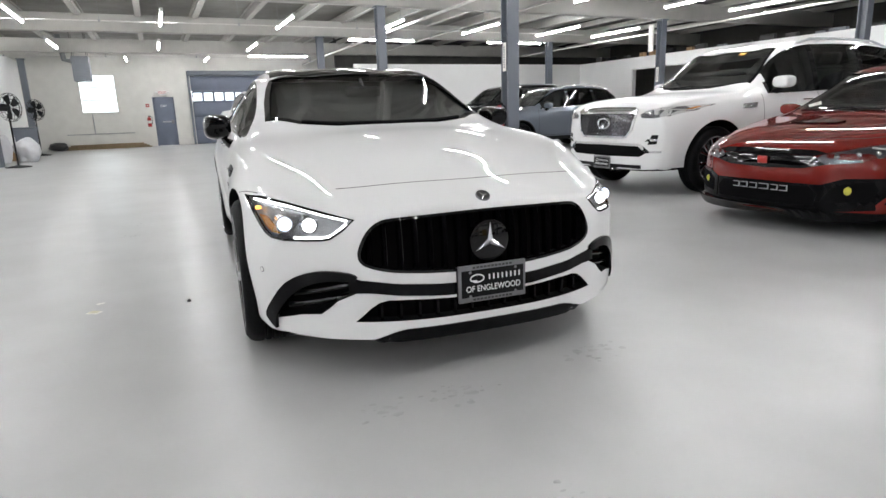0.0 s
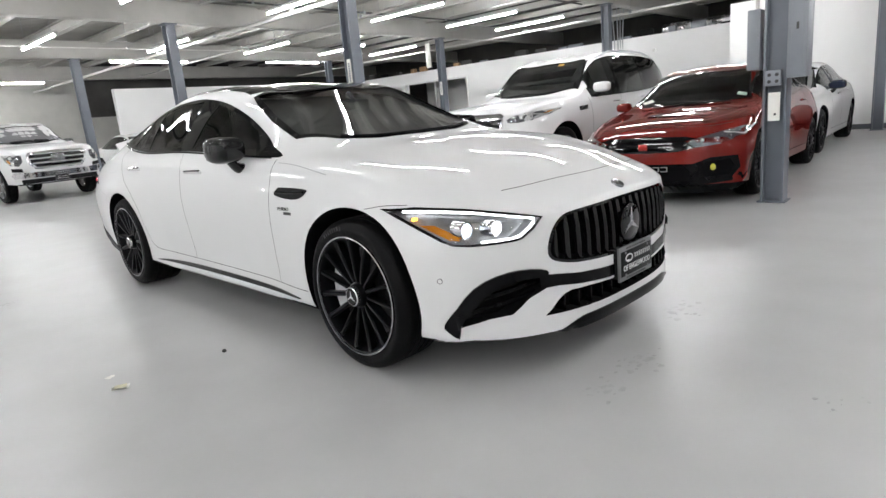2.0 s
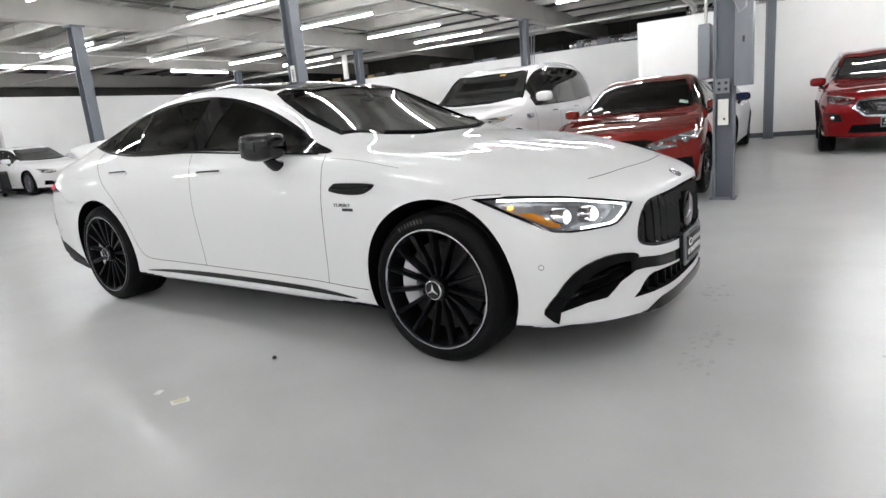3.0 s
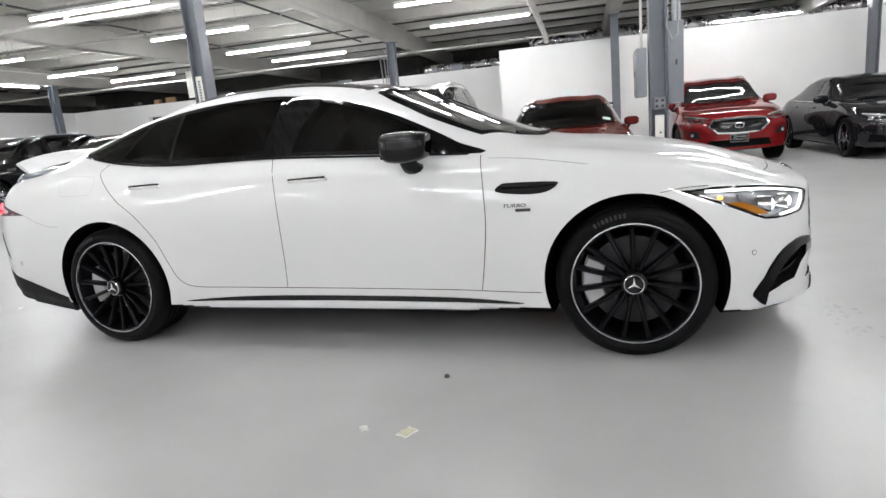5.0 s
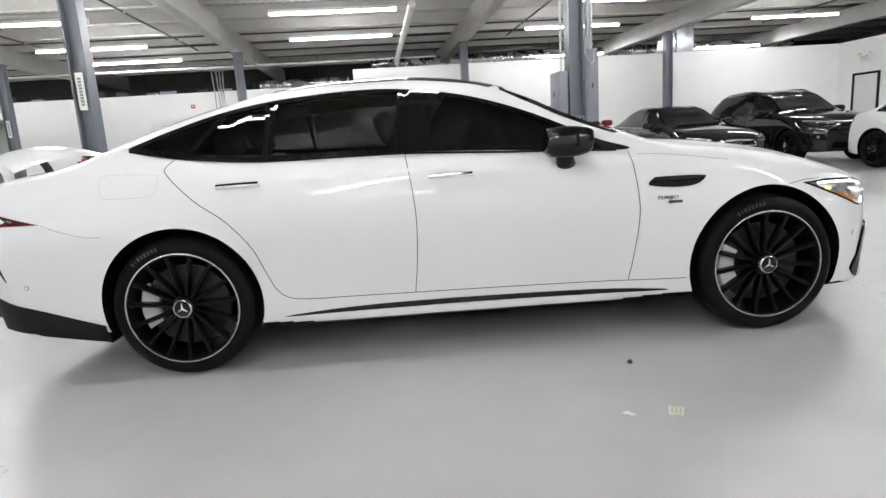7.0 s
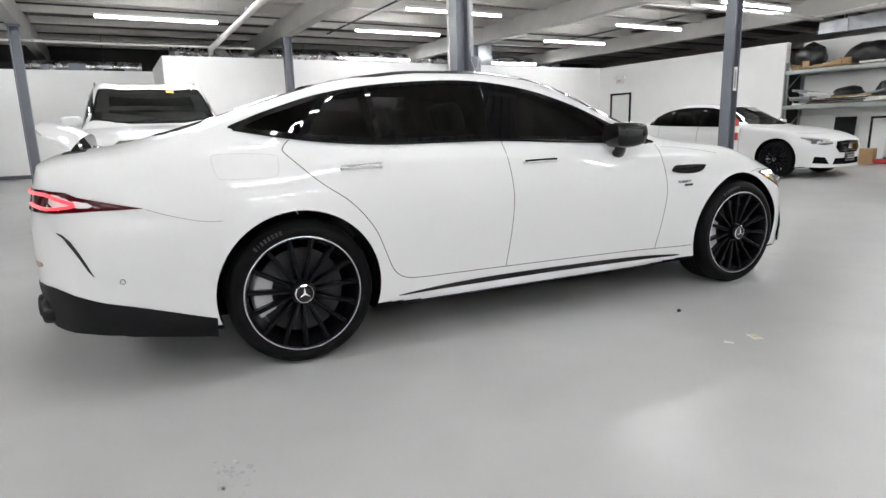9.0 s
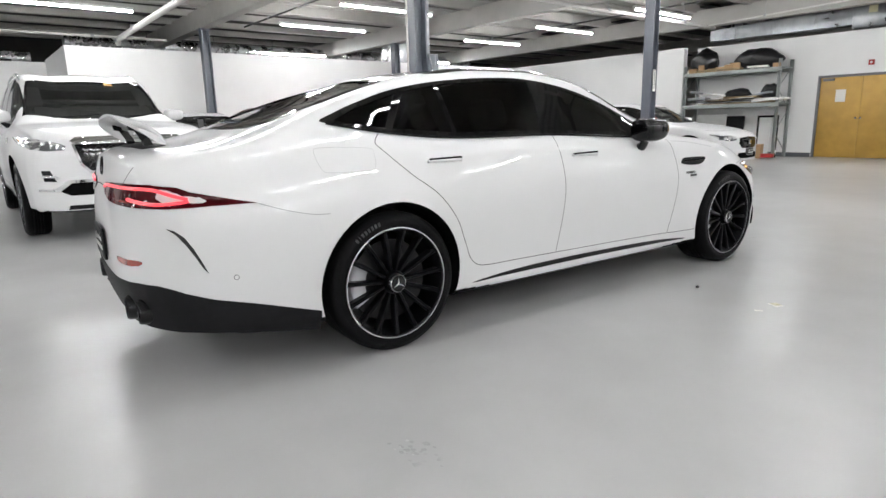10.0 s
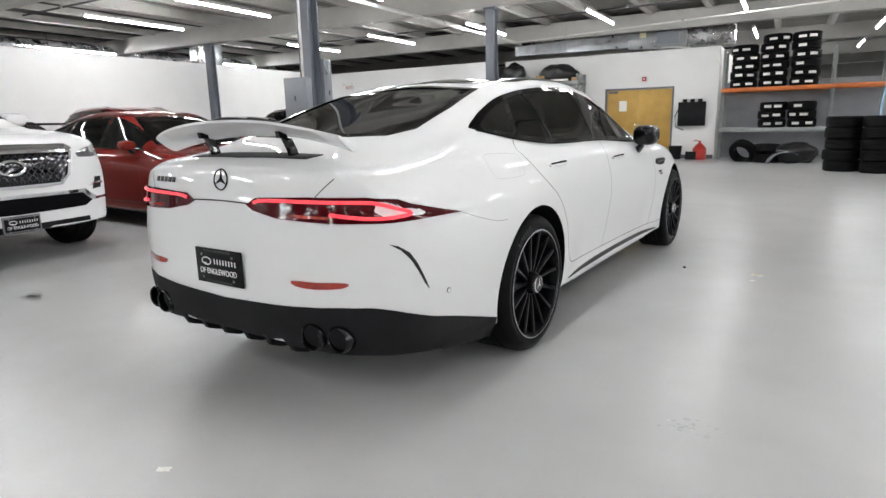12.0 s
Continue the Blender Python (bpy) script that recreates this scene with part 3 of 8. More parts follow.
def wheel_meshes(r=0.35, rim=0.275, width=0.26, spokes=10, style="thin", rim_mat="black_rim", lip=True, shine=None, n=56):
    """The meshes of one wheel; +y is its outer face, the hub's outer end at y = 0."""
    w = {}
    h = width
    prof = [(rim - 0.004, -0.005), (rim + 0.012, 0.004), (rim + 0.03, 0.006), (r - 0.035, 0.004), (r - 0.012, -0.012), (r - 0.003, -0.03), (r, -0.05)]
    for k in range(1, 5):
        y = -0.05 - (h - 0.1) * k / 5
        prof += [(r, y + 0.012), (r - 0.007, y + 0.008), (r - 0.007, y + 0.002), (r, y - 0.002)]
    prof += [(r, -h + 0.05), (r - 0.003, -h + 0.03), (r - 0.02, -h + 0.008), (rim + 0.02, -h), (rim - 0.004, -h + 0.005)]
    w["tyre"] = mesh_of(lathe_bm(prof, n, closed=True), "tyre", M["rubber"], 40)
    bm = lathe_bm([(rim - 0.002, 0.0), (rim - 0.012, -0.004), (rim - 0.02, -0.02), (rim - 0.03, -0.06), (rim - 0.034, -h + 0.03), (rim - 0.002, -h + 0.01), (rim + 0.002, -h + 0.02), (rim + 0.002, -0.01)], n, closed=True)
    hub = 0.7 if style == "thin" else 1.0
    lathe_bm([(0.001, 0.004), (0.06 * hub, 0.002), (0.075 * hub, -0.006), (0.085 * hub, -0.03), (0.09 * hub, -0.1), (0.001, -0.1)], 28, bm=bm)
    if style == "thin":
        rows = [(0.05, 0.009, -0.03), (0.09, 0.0105, -0.022), (0.18, 0.0105, -0.014), (rim - 0.03, 0.0115, -0.008), (rim - 0.008, 0.016, -0.008)]
    elif style == "wide":
        rows = [(0.06, 0.03, -0.012), (0.15, 0.022, -0.012), (rim - 0.01, 0.035, -0.008)]
    else:
        rows = [(0.06, 0.016, -0.018), (0.15, 0.012, -0.012), (rim - 0.008, 0.02, -0.006)]
    w["spoke"], w["spokes"] = [], spokes
    for off in (-0.055, 0.055) if style == "twin" else (0,):
        sp, prev = bmesh.new(), None
        for q, (rad, half, y) in enumerate(rows):
            a = off * (0.9 if q == 0 else 1 + 1.2 * q)
            d, t = Vector((math.cos(a), 0, math.sin(a))), Vector((-math.sin(a), 0, math.cos(a)))
            cur = [sp.verts.new(d * rad + t * k * half + Vector((0, y - dy, 0))) for k, dy in ((-1, 0.008), (-0.5, 0.0), (0.5, 0.0), (1, 0.008), (0.9, 0.045), (-0.9, 0.045))]
            if prev:
                for j in range(6):
                    sp.faces.new((prev[j], prev[(j + 1) % 6], cur[(j + 1) % 6], cur[j]))
            prev = cur
        bmesh.ops.recalc_face_normals(sp, faces=sp.faces)
        w["spoke"].append(mesh_of(sp, "spoke", M[rim_mat], 35))
    bmesh.ops.recalc_face_normals(bm, faces=bm.faces)
    w["rim"] = mesh_of(bm, "rim", M[rim_mat], 35)
    if lip:
        w["lip"] = mesh_of(lathe_bm([(rim - 0.001, 0.006), (rim - 0.0072, 0.007), (rim - 0.0078, -0.002), (rim - 0.001, -0.002)], n, closed=True), "rim_edge", M["silver_rim"], 40)
    bm = lathe_bm([(0.001, 0.012), (0.03, 0.012), (0.035, 0.008), (0.04, 0.013), (0.045, 0.01), (0.048, -0.005), (0.001, -0.005)], 28)
    w["cap"] = mesh_of(bm, "hub_cap", M[shine or "dark_chrome"], 35)
    w["disc"] = mesh_of(lathe_bm([(0.07, -0.085), (rim * 0.74, -0.085), (rim * 0.74, -0.115), (0.07, -0.115)], 40, closed=True), "brake_disc", M["disc"], 30)
    bm = bmesh.new()
    ring = []
    for a in np.linspace(-0.5, 0.5, 9):
        ring.append([bm.verts.new((rad * math.cos(a), y, rad * math.sin(a))) for rad, y in ((rim * 0.5, -0.075), (rim * 0.52, -0.06), (rim * 0.8, -0.058), (rim * 0.84, -0.075), (rim * 0.84, -0.14), (rim * 0.5, -0.14))])
    for a, b in zip(ring, ring[1:]):
        for j in range(6):
            bm.faces.new((a[j], a[(j + 1) % 6], b[(j + 1) % 6], b[j]))
    bm.faces.new(ring[0])
    bm.faces.new(ring[-1][::-1])
    bmesh.ops.recalc_face_normals(bm, faces=bm.faces)
    w["caliper"] = mesh_of(bm, "brake_caliper", M["caliper"], 35)
    return w


def add_wheel(car, w, s, y, r, front, turn=0.0, label=""):
    side = 1 if y > 0 else -1
    ob = part("wheel", w["rim"], None, car, label)
    ob.matrix_basis = Matrix.Translation((s, y, r)) @ Matrix.Rotation(0 if side > 0 else math.pi, 4, "Z") @ Matrix.Rotation(turn, 4, "Y")
    for key, name in (("tyre", "tyre"), ("lip", "rim_edge"), ("cap", "hub_cap"), ("disc", "brake_disc")):
        if key in w:
            part(name, w[key], None, ob)
    for i in range(w["spokes"]):
        for me in w["spoke"]:
            part("spoke", me, None, ob).matrix_basis = Matrix.Rotation(2 * math.pi * i / w["spokes"], 4, "Y")
    cal = part("brake_caliper", w["caliper"], None, ob)
    behind = 0 if side > 0 else math.pi
    cal.matrix_basis = Matrix.Rotation(-turn, 4, "Y") @ Matrix.Rotation(behind, 4, "Y")
    return ob


def seat_mesh(mat):
    bm = box_bm(-0.26, -0.25, 0.0, 0.26, 0.25, 0.16, 0.06, 3)
    bb = box_bm(-0.08, -0.24, 0.0, 0.08, 0.24, 0.62, 0.06, 3)
    hd = box_bm(-0.06, -0.14, 0.64, 0.06, 0.14, 0.84, 0.05, 3)
    for b in (bb, hd):
        bmesh.ops.transform(b, matrix=Matrix.Translation((0.24, 0, 0.08)) @ Matrix.Rotation(radians(18), 4, "Y"), verts=b.verts)
        tmp = bpy.data.meshes.new("t")
        b.to_mesh(tmp)
        b.free()
        bm.from_mesh(tmp)
        bpy.data.meshes.remove(tmp)
    return mesh_of(bm, "seat", M[mat], 50)


def plate(car, at, label, width=0.305, height=0.155, frame_mat="plate_frame"):
    """A dealer's plate: black face in a grey frame, badge shape, word bars and lettering; +y local is up, +z faces out."""
    fr = part("dealer_plate", box_bm(-width / 2, -height / 2, -0.006, width / 2, height / 2, 0.006, 0.004), M[frame_mat], car, label)
    fr.matrix_basis = at
    part("plate_face", box_bm(-width / 2 + 0.012, -height / 2 + 0.022, 0.006, width / 2 - 0.012, height / 2 - 0.02, 0.0085, 0.001), M["plate_black"], fr)
    me = text_mesh("OF ENGLEWOOD", 0.036)
    me.materials.append(M["white_print"])
    t = part("plate_lettering", me, None, fr)
    t.matrix_basis = Matrix.Translation((0.002, -0.022, 0.0095)) @ Matrix.Diagonal((0.86, 1.0, 1, 1))
    bar = mesh_of(box_bm(0, 0.012, 0.009, 0.006, 0.034, 0.0105), "word_bar", M["white_print"])
    for i in range(8):
        part("word_bar", bar, None, fr).matrix_basis = Matrix.Translation((-0.02 + i * 0.0195, 0, 0))
    loop = [Vector((-0.072 + 0.03 * math.cos(a), 0.022 + 0.016 * math.sin(a), 0.0095)) for a in np.linspace(-2.2, 3.7, 20)]
    part("plate_badge", tube_bm(loop + [Vector((-0.072, 0.012, 0.0095))], 0.0028, 6), M["white_print"], fr)
    bm = bmesh.new()
    for y in (height / 2 - 0.01, -height / 2 + 0.011):
        for i in range(11):
            x = -0.09 + i * 0.0165
            box_bm(x, y - 0.0045, 0.006, x + 0.012, y + 0.0045, 0.0068, bm=bm)
    fb = part("frame_lettering", bm, M["dark_print"], fr)
    tagged(fb, kind="stuff")
    for x in (-width / 2 + 0.05, width / 2 - 0.05):
        for y in (-height / 2 + 0.026, height / 2 - 0.028):
            part("plate_screw", cyl_bm((x, y, 0.006), (x, y, 0.011), 0.006, 10), M["plate_frame"], fr)
    return fr


def mirror_part(car, sh, s, z, sgn, mat, size=1.0, label="", depth=1.0, wide=1.0):
    """A door mirror on a stalk."""
    h, _, _ = sh.drop("right" if sgn > 0 else "left", s + 0.02, z)
    y0 = abs(h.y)
    bm = bmesh.new()
    bmesh.ops.create_uvsphere(bm, u_segments=24, v_segments=16, radius=1.0)
    for v in bm.verts:
        x, y, zz = v.co
        x = max(x, -0.75) if x < 0 else min(x, 0.55)
        k = 1 - 0.22 * max(0, zz < 0) * abs(zz)
        v.co = (x * 0.115 * k * depth, (abs(y) ** 0.62) * math.copysign(1, y) * 0.125 * wide, (abs(zz) ** 0.62) * math.copysign(1, zz) * 0.075)
    bmesh.ops.transform(bm, matrix=Matrix.Diagonal((size, size, size, 1)), verts=bm.verts)
    housing = part("door_mirror", bm, M[mat], car, label, 50)
    housing.matrix_basis = Matrix.Translation((s, sgn * (y0 + (0.04 + 0.055 * wide) * size), z + 0.09 * size))
    g = box_bm(0.055 * size * depth, -0.095 * size * wide, -0.05 * size, 0.06 * size * depth + 0.006, 0.095 * size * wide, 0.05 * size, 0.004)
    part("mirror_glass", g, M["dark_chrome" if wide == 1.0 else "gloss_black"], housing)
    st = bmesh.new()
    a, b = Vector((-0.03, -sgn * ((0.04 + 0.055 * wide) * size + 0.012), -0.115 * size)), Vector((0.0, -sgn * 0.01, -0.04 * size))
    prev = None
    for t in np.linspace(0, 1, 6):
        c = a.lerp(b, t) + Vector((0, 0, -0.02 * math.sin(math.pi * t)))
        hw2, hh = 0.055 - 0.015 * t, 0.034
        cur = [st.verts.new(c + Vector((hw2 * math.cos(q) * size, 0, hh * math.sin(q) * size))) for q in np.linspace(0, 2 * math.pi, 10, endpoint=False)]
        if prev:
            for j in range(10):
                st.faces.new((prev[j], prev[(j + 1) % 10], cur[(j + 1) % 10], cur[j]))
        prev = cur
    bmesh.ops.recalc_face_normals(st, faces=st.faces)
    part("mirror_stalk", st, M["gloss_black" if mat == "gloss_black" else "matt_black"], housing)
    return housing


def handle_part(car, sh, side, s0, s1, z, mat, chrome=None):
    pts = skin_line(sh, side, [(s0, z), ((s0 + s1) / 2, z), (s1, z)], 0.011, 5)
    ends = [skin_line(sh, side, [(s0, z), (s0, z)], -0.005)[0], skin_line(sh, side, [(s1, z), (s1, z)], -0.005)[0]]
    bm = tube_bm([ends[0]] + pts + [ends[1]], 0.012 if not chrome else 0.008, 10)
    ob = part("door_handle", bm, M[mat], car)
    if chrome:
        line = skin_line(sh, side, [(s0, z + 0.008), ((s0 + s1) / 2, z + 0.007), (s1, z + 0.005)], 0.014, 5)
        part("handle_insert", tube_bm(line, 0.0065, 8), M[chrome], ob)
    return ob


def interior_cut(sh, s0, s1, floor=0.42):
    """The cabin's hollow, kept inside the skin."""
    bm = bmesh.new()
    prev, first = None, None
    for s in np.linspace(s0, s1, 12):
        k = sh.section(s)
        (bw, bz), (rw, rz), (_, tz) = k[7], k[8], k[10]
        lid = min(rz, tz) - 0.05
        bz = min(bz, lid - 0.05)
        cur = [bm.verts.new((s, y, z)) for y, z in ((-(bw - 0.12), floor), (bw - 0.12, floor), (bw - 0.1, bz), (max(rw - 0.08, 0.1), lid), (-max(rw - 0.08, 0.1), lid), (-(bw - 0.1), bz))]
        if prev:
            for j in range(6):
                bm.faces.new((prev[j], prev[(j + 1) % 6], cur[(j + 1) % 6], cur[j]))
        else:
            first = cur
        prev = cur
    bm.faces.new(first)
    bm.faces.new(prev[::-1])
    bmesh.ops.recalc_face_normals(bm, faces=bm.faces)
    return bm


def mirror2(pts):
    return [(-a, b) for a, b in pts][::-1]


def side_outline(sh, s0, s1, n=14, under=0.015, over=0.035):
    """The band of a side window between two stations: just above the belt, just under the roof rail."""
    lo, hi = [], []
    for s in np.linspace(s0, s1, n):
        k = sh.section(s)
        b, t = k[7][1] + under, k[8][1] - over
        if t - b > 0.02:
            lo.append((s, b))
            hi.append((s, t))
    return lo + hi[::-1]


def inset(poly, d):
    """An outline drawn in by about d towards its middle line."""
    n, out = len(poly), []
    area = sum(poly[i][0] * poly[(i + 1) % n][1] - poly[(i + 1) % n][0] * poly[i][1] for i in range(n))
    sg = 1 if area > 0 else -1
    for i in range(n):
        a, b, c = Vector(poly[i - 1]), Vector(poly[i]), Vector(poly[(i + 1) % n])
        e, f = (b - a), (c - b)
        nrm = Vector((-(e.y / max(e.length, 1e-6) + f.y / max(f.length, 1e-6)), e.x / max(e.length, 1e-6) + f.x / max(f.length, 1e-6)))
        nrm = nrm.normalized() * sg if nrm.length > 1e-6 else Vector((0, 0))
        out.append(tuple(b + nrm * d))
    return out


def hero_car(m):
    """The white four-door fastback in the middle of the floor."""
    L = 5.01
    sh = Shell(dict(
        length=L, width=1.94, roof_w=0.595, step=0.034, ring=7, hood_w=0.64, crown=0.052, tuck=0.022, ridge=(0.3, 0.009, 0.3, 1.32),
        top=[(0, 0.735), (0.06, 0.765), (0.2, 0.815), (0.5, 0.9), (0.9, 0.965), (1.2, 1.0), (1.38, 1.03), (1.6, 1.12), (1.85, 1.24), (2.1, 1.34), (2.4, 1.41), (2.75, 1.44),
             (3.1, 1.437), (3.45, 1.4), (3.8, 1.325), (4.1, 1.235), (4.4, 1.135), (4.62, 1.075), (4.8, 1.05), (4.95, 1.035), (L, 1.02)],
        belt=[(0, 0.69), (0.1, 0.72), (0.35, 0.79), (0.6, 0.86), (0.9, 0.915), (1.3, 0.95), (1.66, 0.965), (2.2, 0.995), (2.77, 1.025), (3.4, 1.025), (3.8, 1.05), (4.1, 1.07), (4.5, 1.03), (4.8, 0.985), (L, 0.95)],
        belt_w=[(0, 0.76), (0.3, 0.8), (0.9, 0.83), (1.5, 0.835), (2.2, 0.85), (3.0, 0.855), (3.6, 0.84), (4.1, 0.8), (4.6, 0.765), (L, 0.74)],
        mid_w=[(0, 0.9), (0.3, 0.94), (0.9, 0.962), (1.5, 0.94), (2.2, 0.935), (2.9, 0.94), (3.4, 0.952), (3.88, 0.968), (4.4, 0.955), (L, 0.9)],
        mid_z=[(0, 0.47), (0.5, 0.56), (0.9, 0.62), (1.6, 0.66), (2.6, 0.68), (3.4, 0.7), (3.9, 0.72), (4.5, 0.7), (L, 0.66)],
        sill=[(0, 0.206), (0.3, 0.203), (0.6, 0.2), (1.3, 0.205), (2.5, 0.21), (3.5, 0.215), (4.3, 0.225), (4.7, 0.26), (L, 0.29)],
        nose=0.055, bow=(0.5, 0.37), bow_power=(3.1, 4.4), lean=(0.65, 0.45), face_z=0.52, tail_z=0.62))
    car = thing("sports_sedan", "glossy white fastback sports sedan, black trim, lamps lit, wing raised", "car", m)
    paint = M["white_paint"]
    body = sh.build()
    # outlines; sides as (along, up), front and rear as (across, up), top as (along, across)
    dlo = rounded([(1.6, 0.975), (2.2, 1.01), (2.77, 1.036), (3.4, 1.04), (3.8, 1.074), (4.0, 1.104), (4.1, 1.126), (4.115, 1.138), (4.04, 1.168), (3.92, 1.212), (3.68, 1.284), (3.4, 1.332), (3.05, 1.358), (2.75, 1.356), (2.42, 1.307), (2.12, 1.215), (1.86, 1.1), (1.72, 1.03)], 4)
    pane_f = [(1.82, 1.02), (2.2, 1.03), (2.62, 1.05), (2.57, 1.2), (2.5, 1.3), (2.42, 1.288), (2.14, 1.205), (1.94, 1.115)]
    pane_r = [(2.8, 1.055), (3.4, 1.06), (3.4, 1.314), (3.05, 1.34), (2.74, 1.338), (2.76, 1.2)]
    pane_s = [(3.425, 1.062), (3.77, 1.09), (3.62, 1.276), (3.425, 1.31)]
    pane_q = [(3.81, 1.095), (4.02, 1.124), (4.05, 1.136), (3.92, 1.19), (3.67, 1.264)]
    ws = [(1.345, 0.0), (1.37, 0.3), (1.46, 0.52), (1.62, 0.69), (1.9, 0.66), (2.1, 0.62), (2.2, 0.585), (2.205, 0.3), (2.2, 0.0)]
    wshield = ws + [(a, -b) for a, b in ws[-2:0:-1]]
    roof_glass = rounded([(2.215, 0.0), (2.22, 0.3), (2.235, 0.55), (2.34, 0.565), (2.6, 0.565), (3.1, 0.56), (3.4, 0.54), (3.44, 0.3), (3.45, 0.0)] + [(3.44, -0.3), (3.4, -0.54), (3.1, -0.56), (2.6, -0.565), (2.34, -0.565), (2.235, -0.55), (2.22, -0.3)], 3)
    rg = [(3.58, 0.0), (3.59, 0.3), (3.66, 0.5), (4.0, 0.545), (4.3, 0.54), (4.4, 0.45), (4.44, 0.25), (4.45, 0.0)]
    rglass = rg + [(a, -b) for a, b in rg[-2:0:-1]]
    gh = [(0.0, 0.448), (0.145, 0.452), (0.332, 0.465), (0.445, 0.481), (0.513, 0.507), (0.532, 0.546), (0.52, 0.592), (0.492, 0.64), (0.455, 0.672), (0.389, 0.688), (0.165, 0.695), (0.0, 0.697)]
    grille = rounded(gh + [(-a, b) for a, b in gh[-2:0:-1]], 3)
    lamp = [(0.893, 0.753), (0.834, 0.757), (0.744, 0.743), (0.64, 0.717), (0.53, 0.687), (0.575, 0.643), (0.622, 0.61), (0.65, 0.604), (0.705, 0.601), (0.785, 0.6), (0.825, 0.606), (0.846, 0.624), (0.86, 0.65), (0.876, 0.692), (0.887, 0.728)]
    intake = [(0.83, 0.27), (0.81, 0.33), (0.77, 0.4), (0.71, 0.445), (0.64, 0.462), (0.541, 0.452), (0.46, 0.43), (0.45, 0.39), (0.546, 0.393), (0.612, 0.36), (0.645, 0.328), (0.674, 0.305), (0.747, 0.296)]
    bar = [(0.57, 0.452), (0.5, 0.444), (0.366, 0.424), (0.2, 0.41), (0.0, 0.405), (-0.2, 0.41), (-0.366, 0.424), (-0.5, 0.444), (-0.57, 0.452), (-0.57, 0.398), (-0.5, 0.394), (-0.366, 0.376), (-0.2, 0.36), (0.0, 0.355), (0.2, 0.36), (0.366, 0.376), (0.5, 0.394), (0.57, 0.398)]
    low = [(0.552, 0.275), (0.492, 0.331), (0.46, 0.352), (0.424, 0.361), (0.339, 0.357), (0.171, 0.347), (0.0, 0.343), (-0.171, 0.347), (-0.339, 0.357), (-0.424, 0.361), (-0.46, 0.352), (-0.492, 0.331), (-0.552, 0.275), (-0.213, 0.268), (0.0, 0.266), (0.213, 0.268)]
    # cutting: arches, pockets, cabin
    c1 = bmesh.new()
    for s, r in ((0.915, 0.4), (3.868, 0.392)):
        for y0, y1 in ((0.62, 1.2), (-1.2, -0.62)):
            cyl_bm((s, y0, 0.358), (s, y1, 0.358), r, 56, bm=c1)
    pockets = []
    for o in (grille, lamp, mirror2(lamp), intake, mirror2(intake), low):
        pockets.append(bmesh.new())
        cutter(sh, "front", o, 0.075, pockets[-1], 0.06)
    cab = interior_cut(sh, 1.62, 4.25)
    c2 = bmesh.new()
    for side in ("right", "left"):
        for o in (pane_f, pane_r, pane_s, pane_q):
            cutter(sh, side, o, 0.2, c2, 0.12)
    for o in (wshield, rglass):
        cutter(sh, "top", o, 0.16, c2, 0.12)
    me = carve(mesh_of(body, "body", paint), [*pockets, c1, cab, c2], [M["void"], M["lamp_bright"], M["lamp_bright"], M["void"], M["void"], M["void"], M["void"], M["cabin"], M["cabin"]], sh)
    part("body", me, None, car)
    # glazing and trim
    for side in ("right", "left"):
        part("window_trim", patch(sh, side, dlo, 0.003, 0.01, [pane_f, pane_r, pane_s, pane_q], 0.05), M["gloss_black"], car, "gloss black window surround")
        for nm, o in (("front_door_window", pane_f), ("rear_door_window", pane_r), ("rear_door_window", pane_s), ("quarter_window", pane_q)):
            part(nm, patch(sh, side, o, 0.001, 0.004, grid=0.05, relax=40), M["dark_glass"], car, "dark tinted glass")
        sgn = 1 if side == "right" else -1
        line = skin_line(sh, side, [(1.66, 0.972), (2.2, 1.0), (2.77, 1.028), (3.4, 1.032), (3.8, 1.066), (4.1, 1.118)], 0.006)
        part("beltline_strip", tube_bm(line, 0.006, 6), M["gloss_black"], car)
        # shut lines
        for nm, ln in (("door_gap", [(1.6, 0.965), (1.585, 0.85), (1.575, 0.66), (1.6, 0.45), (1.625, 0.312)]),
                       ("door_gap", [(2.725, 1.03), (2.7, 0.85), (2.69, 0.7), (2.7, 0.5), (2.72, 0.33)]),
                       ("door_gap", [(3.86, 1.068), (3.895, 1.035), (3.885, 1.0), (3.75, 0.87), (3.61, 0.765), (3.5, 0.63), (3.445, 0.5), (3.4, 0.4), (3.33, 0.352), (3.2, 0.338)]),
                       ("sill_gap", [(3.2, 0.338), (2.72, 0.33), (2.2, 0.322), (1.625, 0.312), (1.33, 0.308)])):
            part(nm, ribbon(sh, side, ln, 0.0038), M["black_gap"], car)
        part("bonnet_gap", ribbon(sh, side, [(1.56, 0.95), (1.42, 0.94), (1.3, 0.925), (1.1, 0.893)], 0.003), M["hair_gap"], car)
        part("bumper_gap", ribbon(sh, side, [(0.6, 0.765), (0.7, 0.765), (0.8, 0.752)], 0.003), M["gap"], car)
        part("rear_bumper_gap", ribbon(sh, side, [(4.5, 0.8), (4.4, 0.765), (4.28, 0.735), (4.2, 0.73)], 0.003), M["hair_gap"], car)
        # vent on the wing
        v = rounded([(1.52, 0.795), (1.5, 0.825), (1.46, 0.832), (1.26, 0.828), (1.235, 0.815), (1.29, 0.783), (1.4, 0.778)], 3)
        vent = part("wing_vent", patch(sh, side, v, 0.006, 0.016, grid=0.03), M["matt_black"], car, "black plastic wing vent")
        part("vent_fin", tube_bm(skin_line(sh, side, [(1.5, 0.808), (1.38, 0.806), (1.25, 0.812)], 0.009), 0.006, 6), M["gloss_black"], vent)
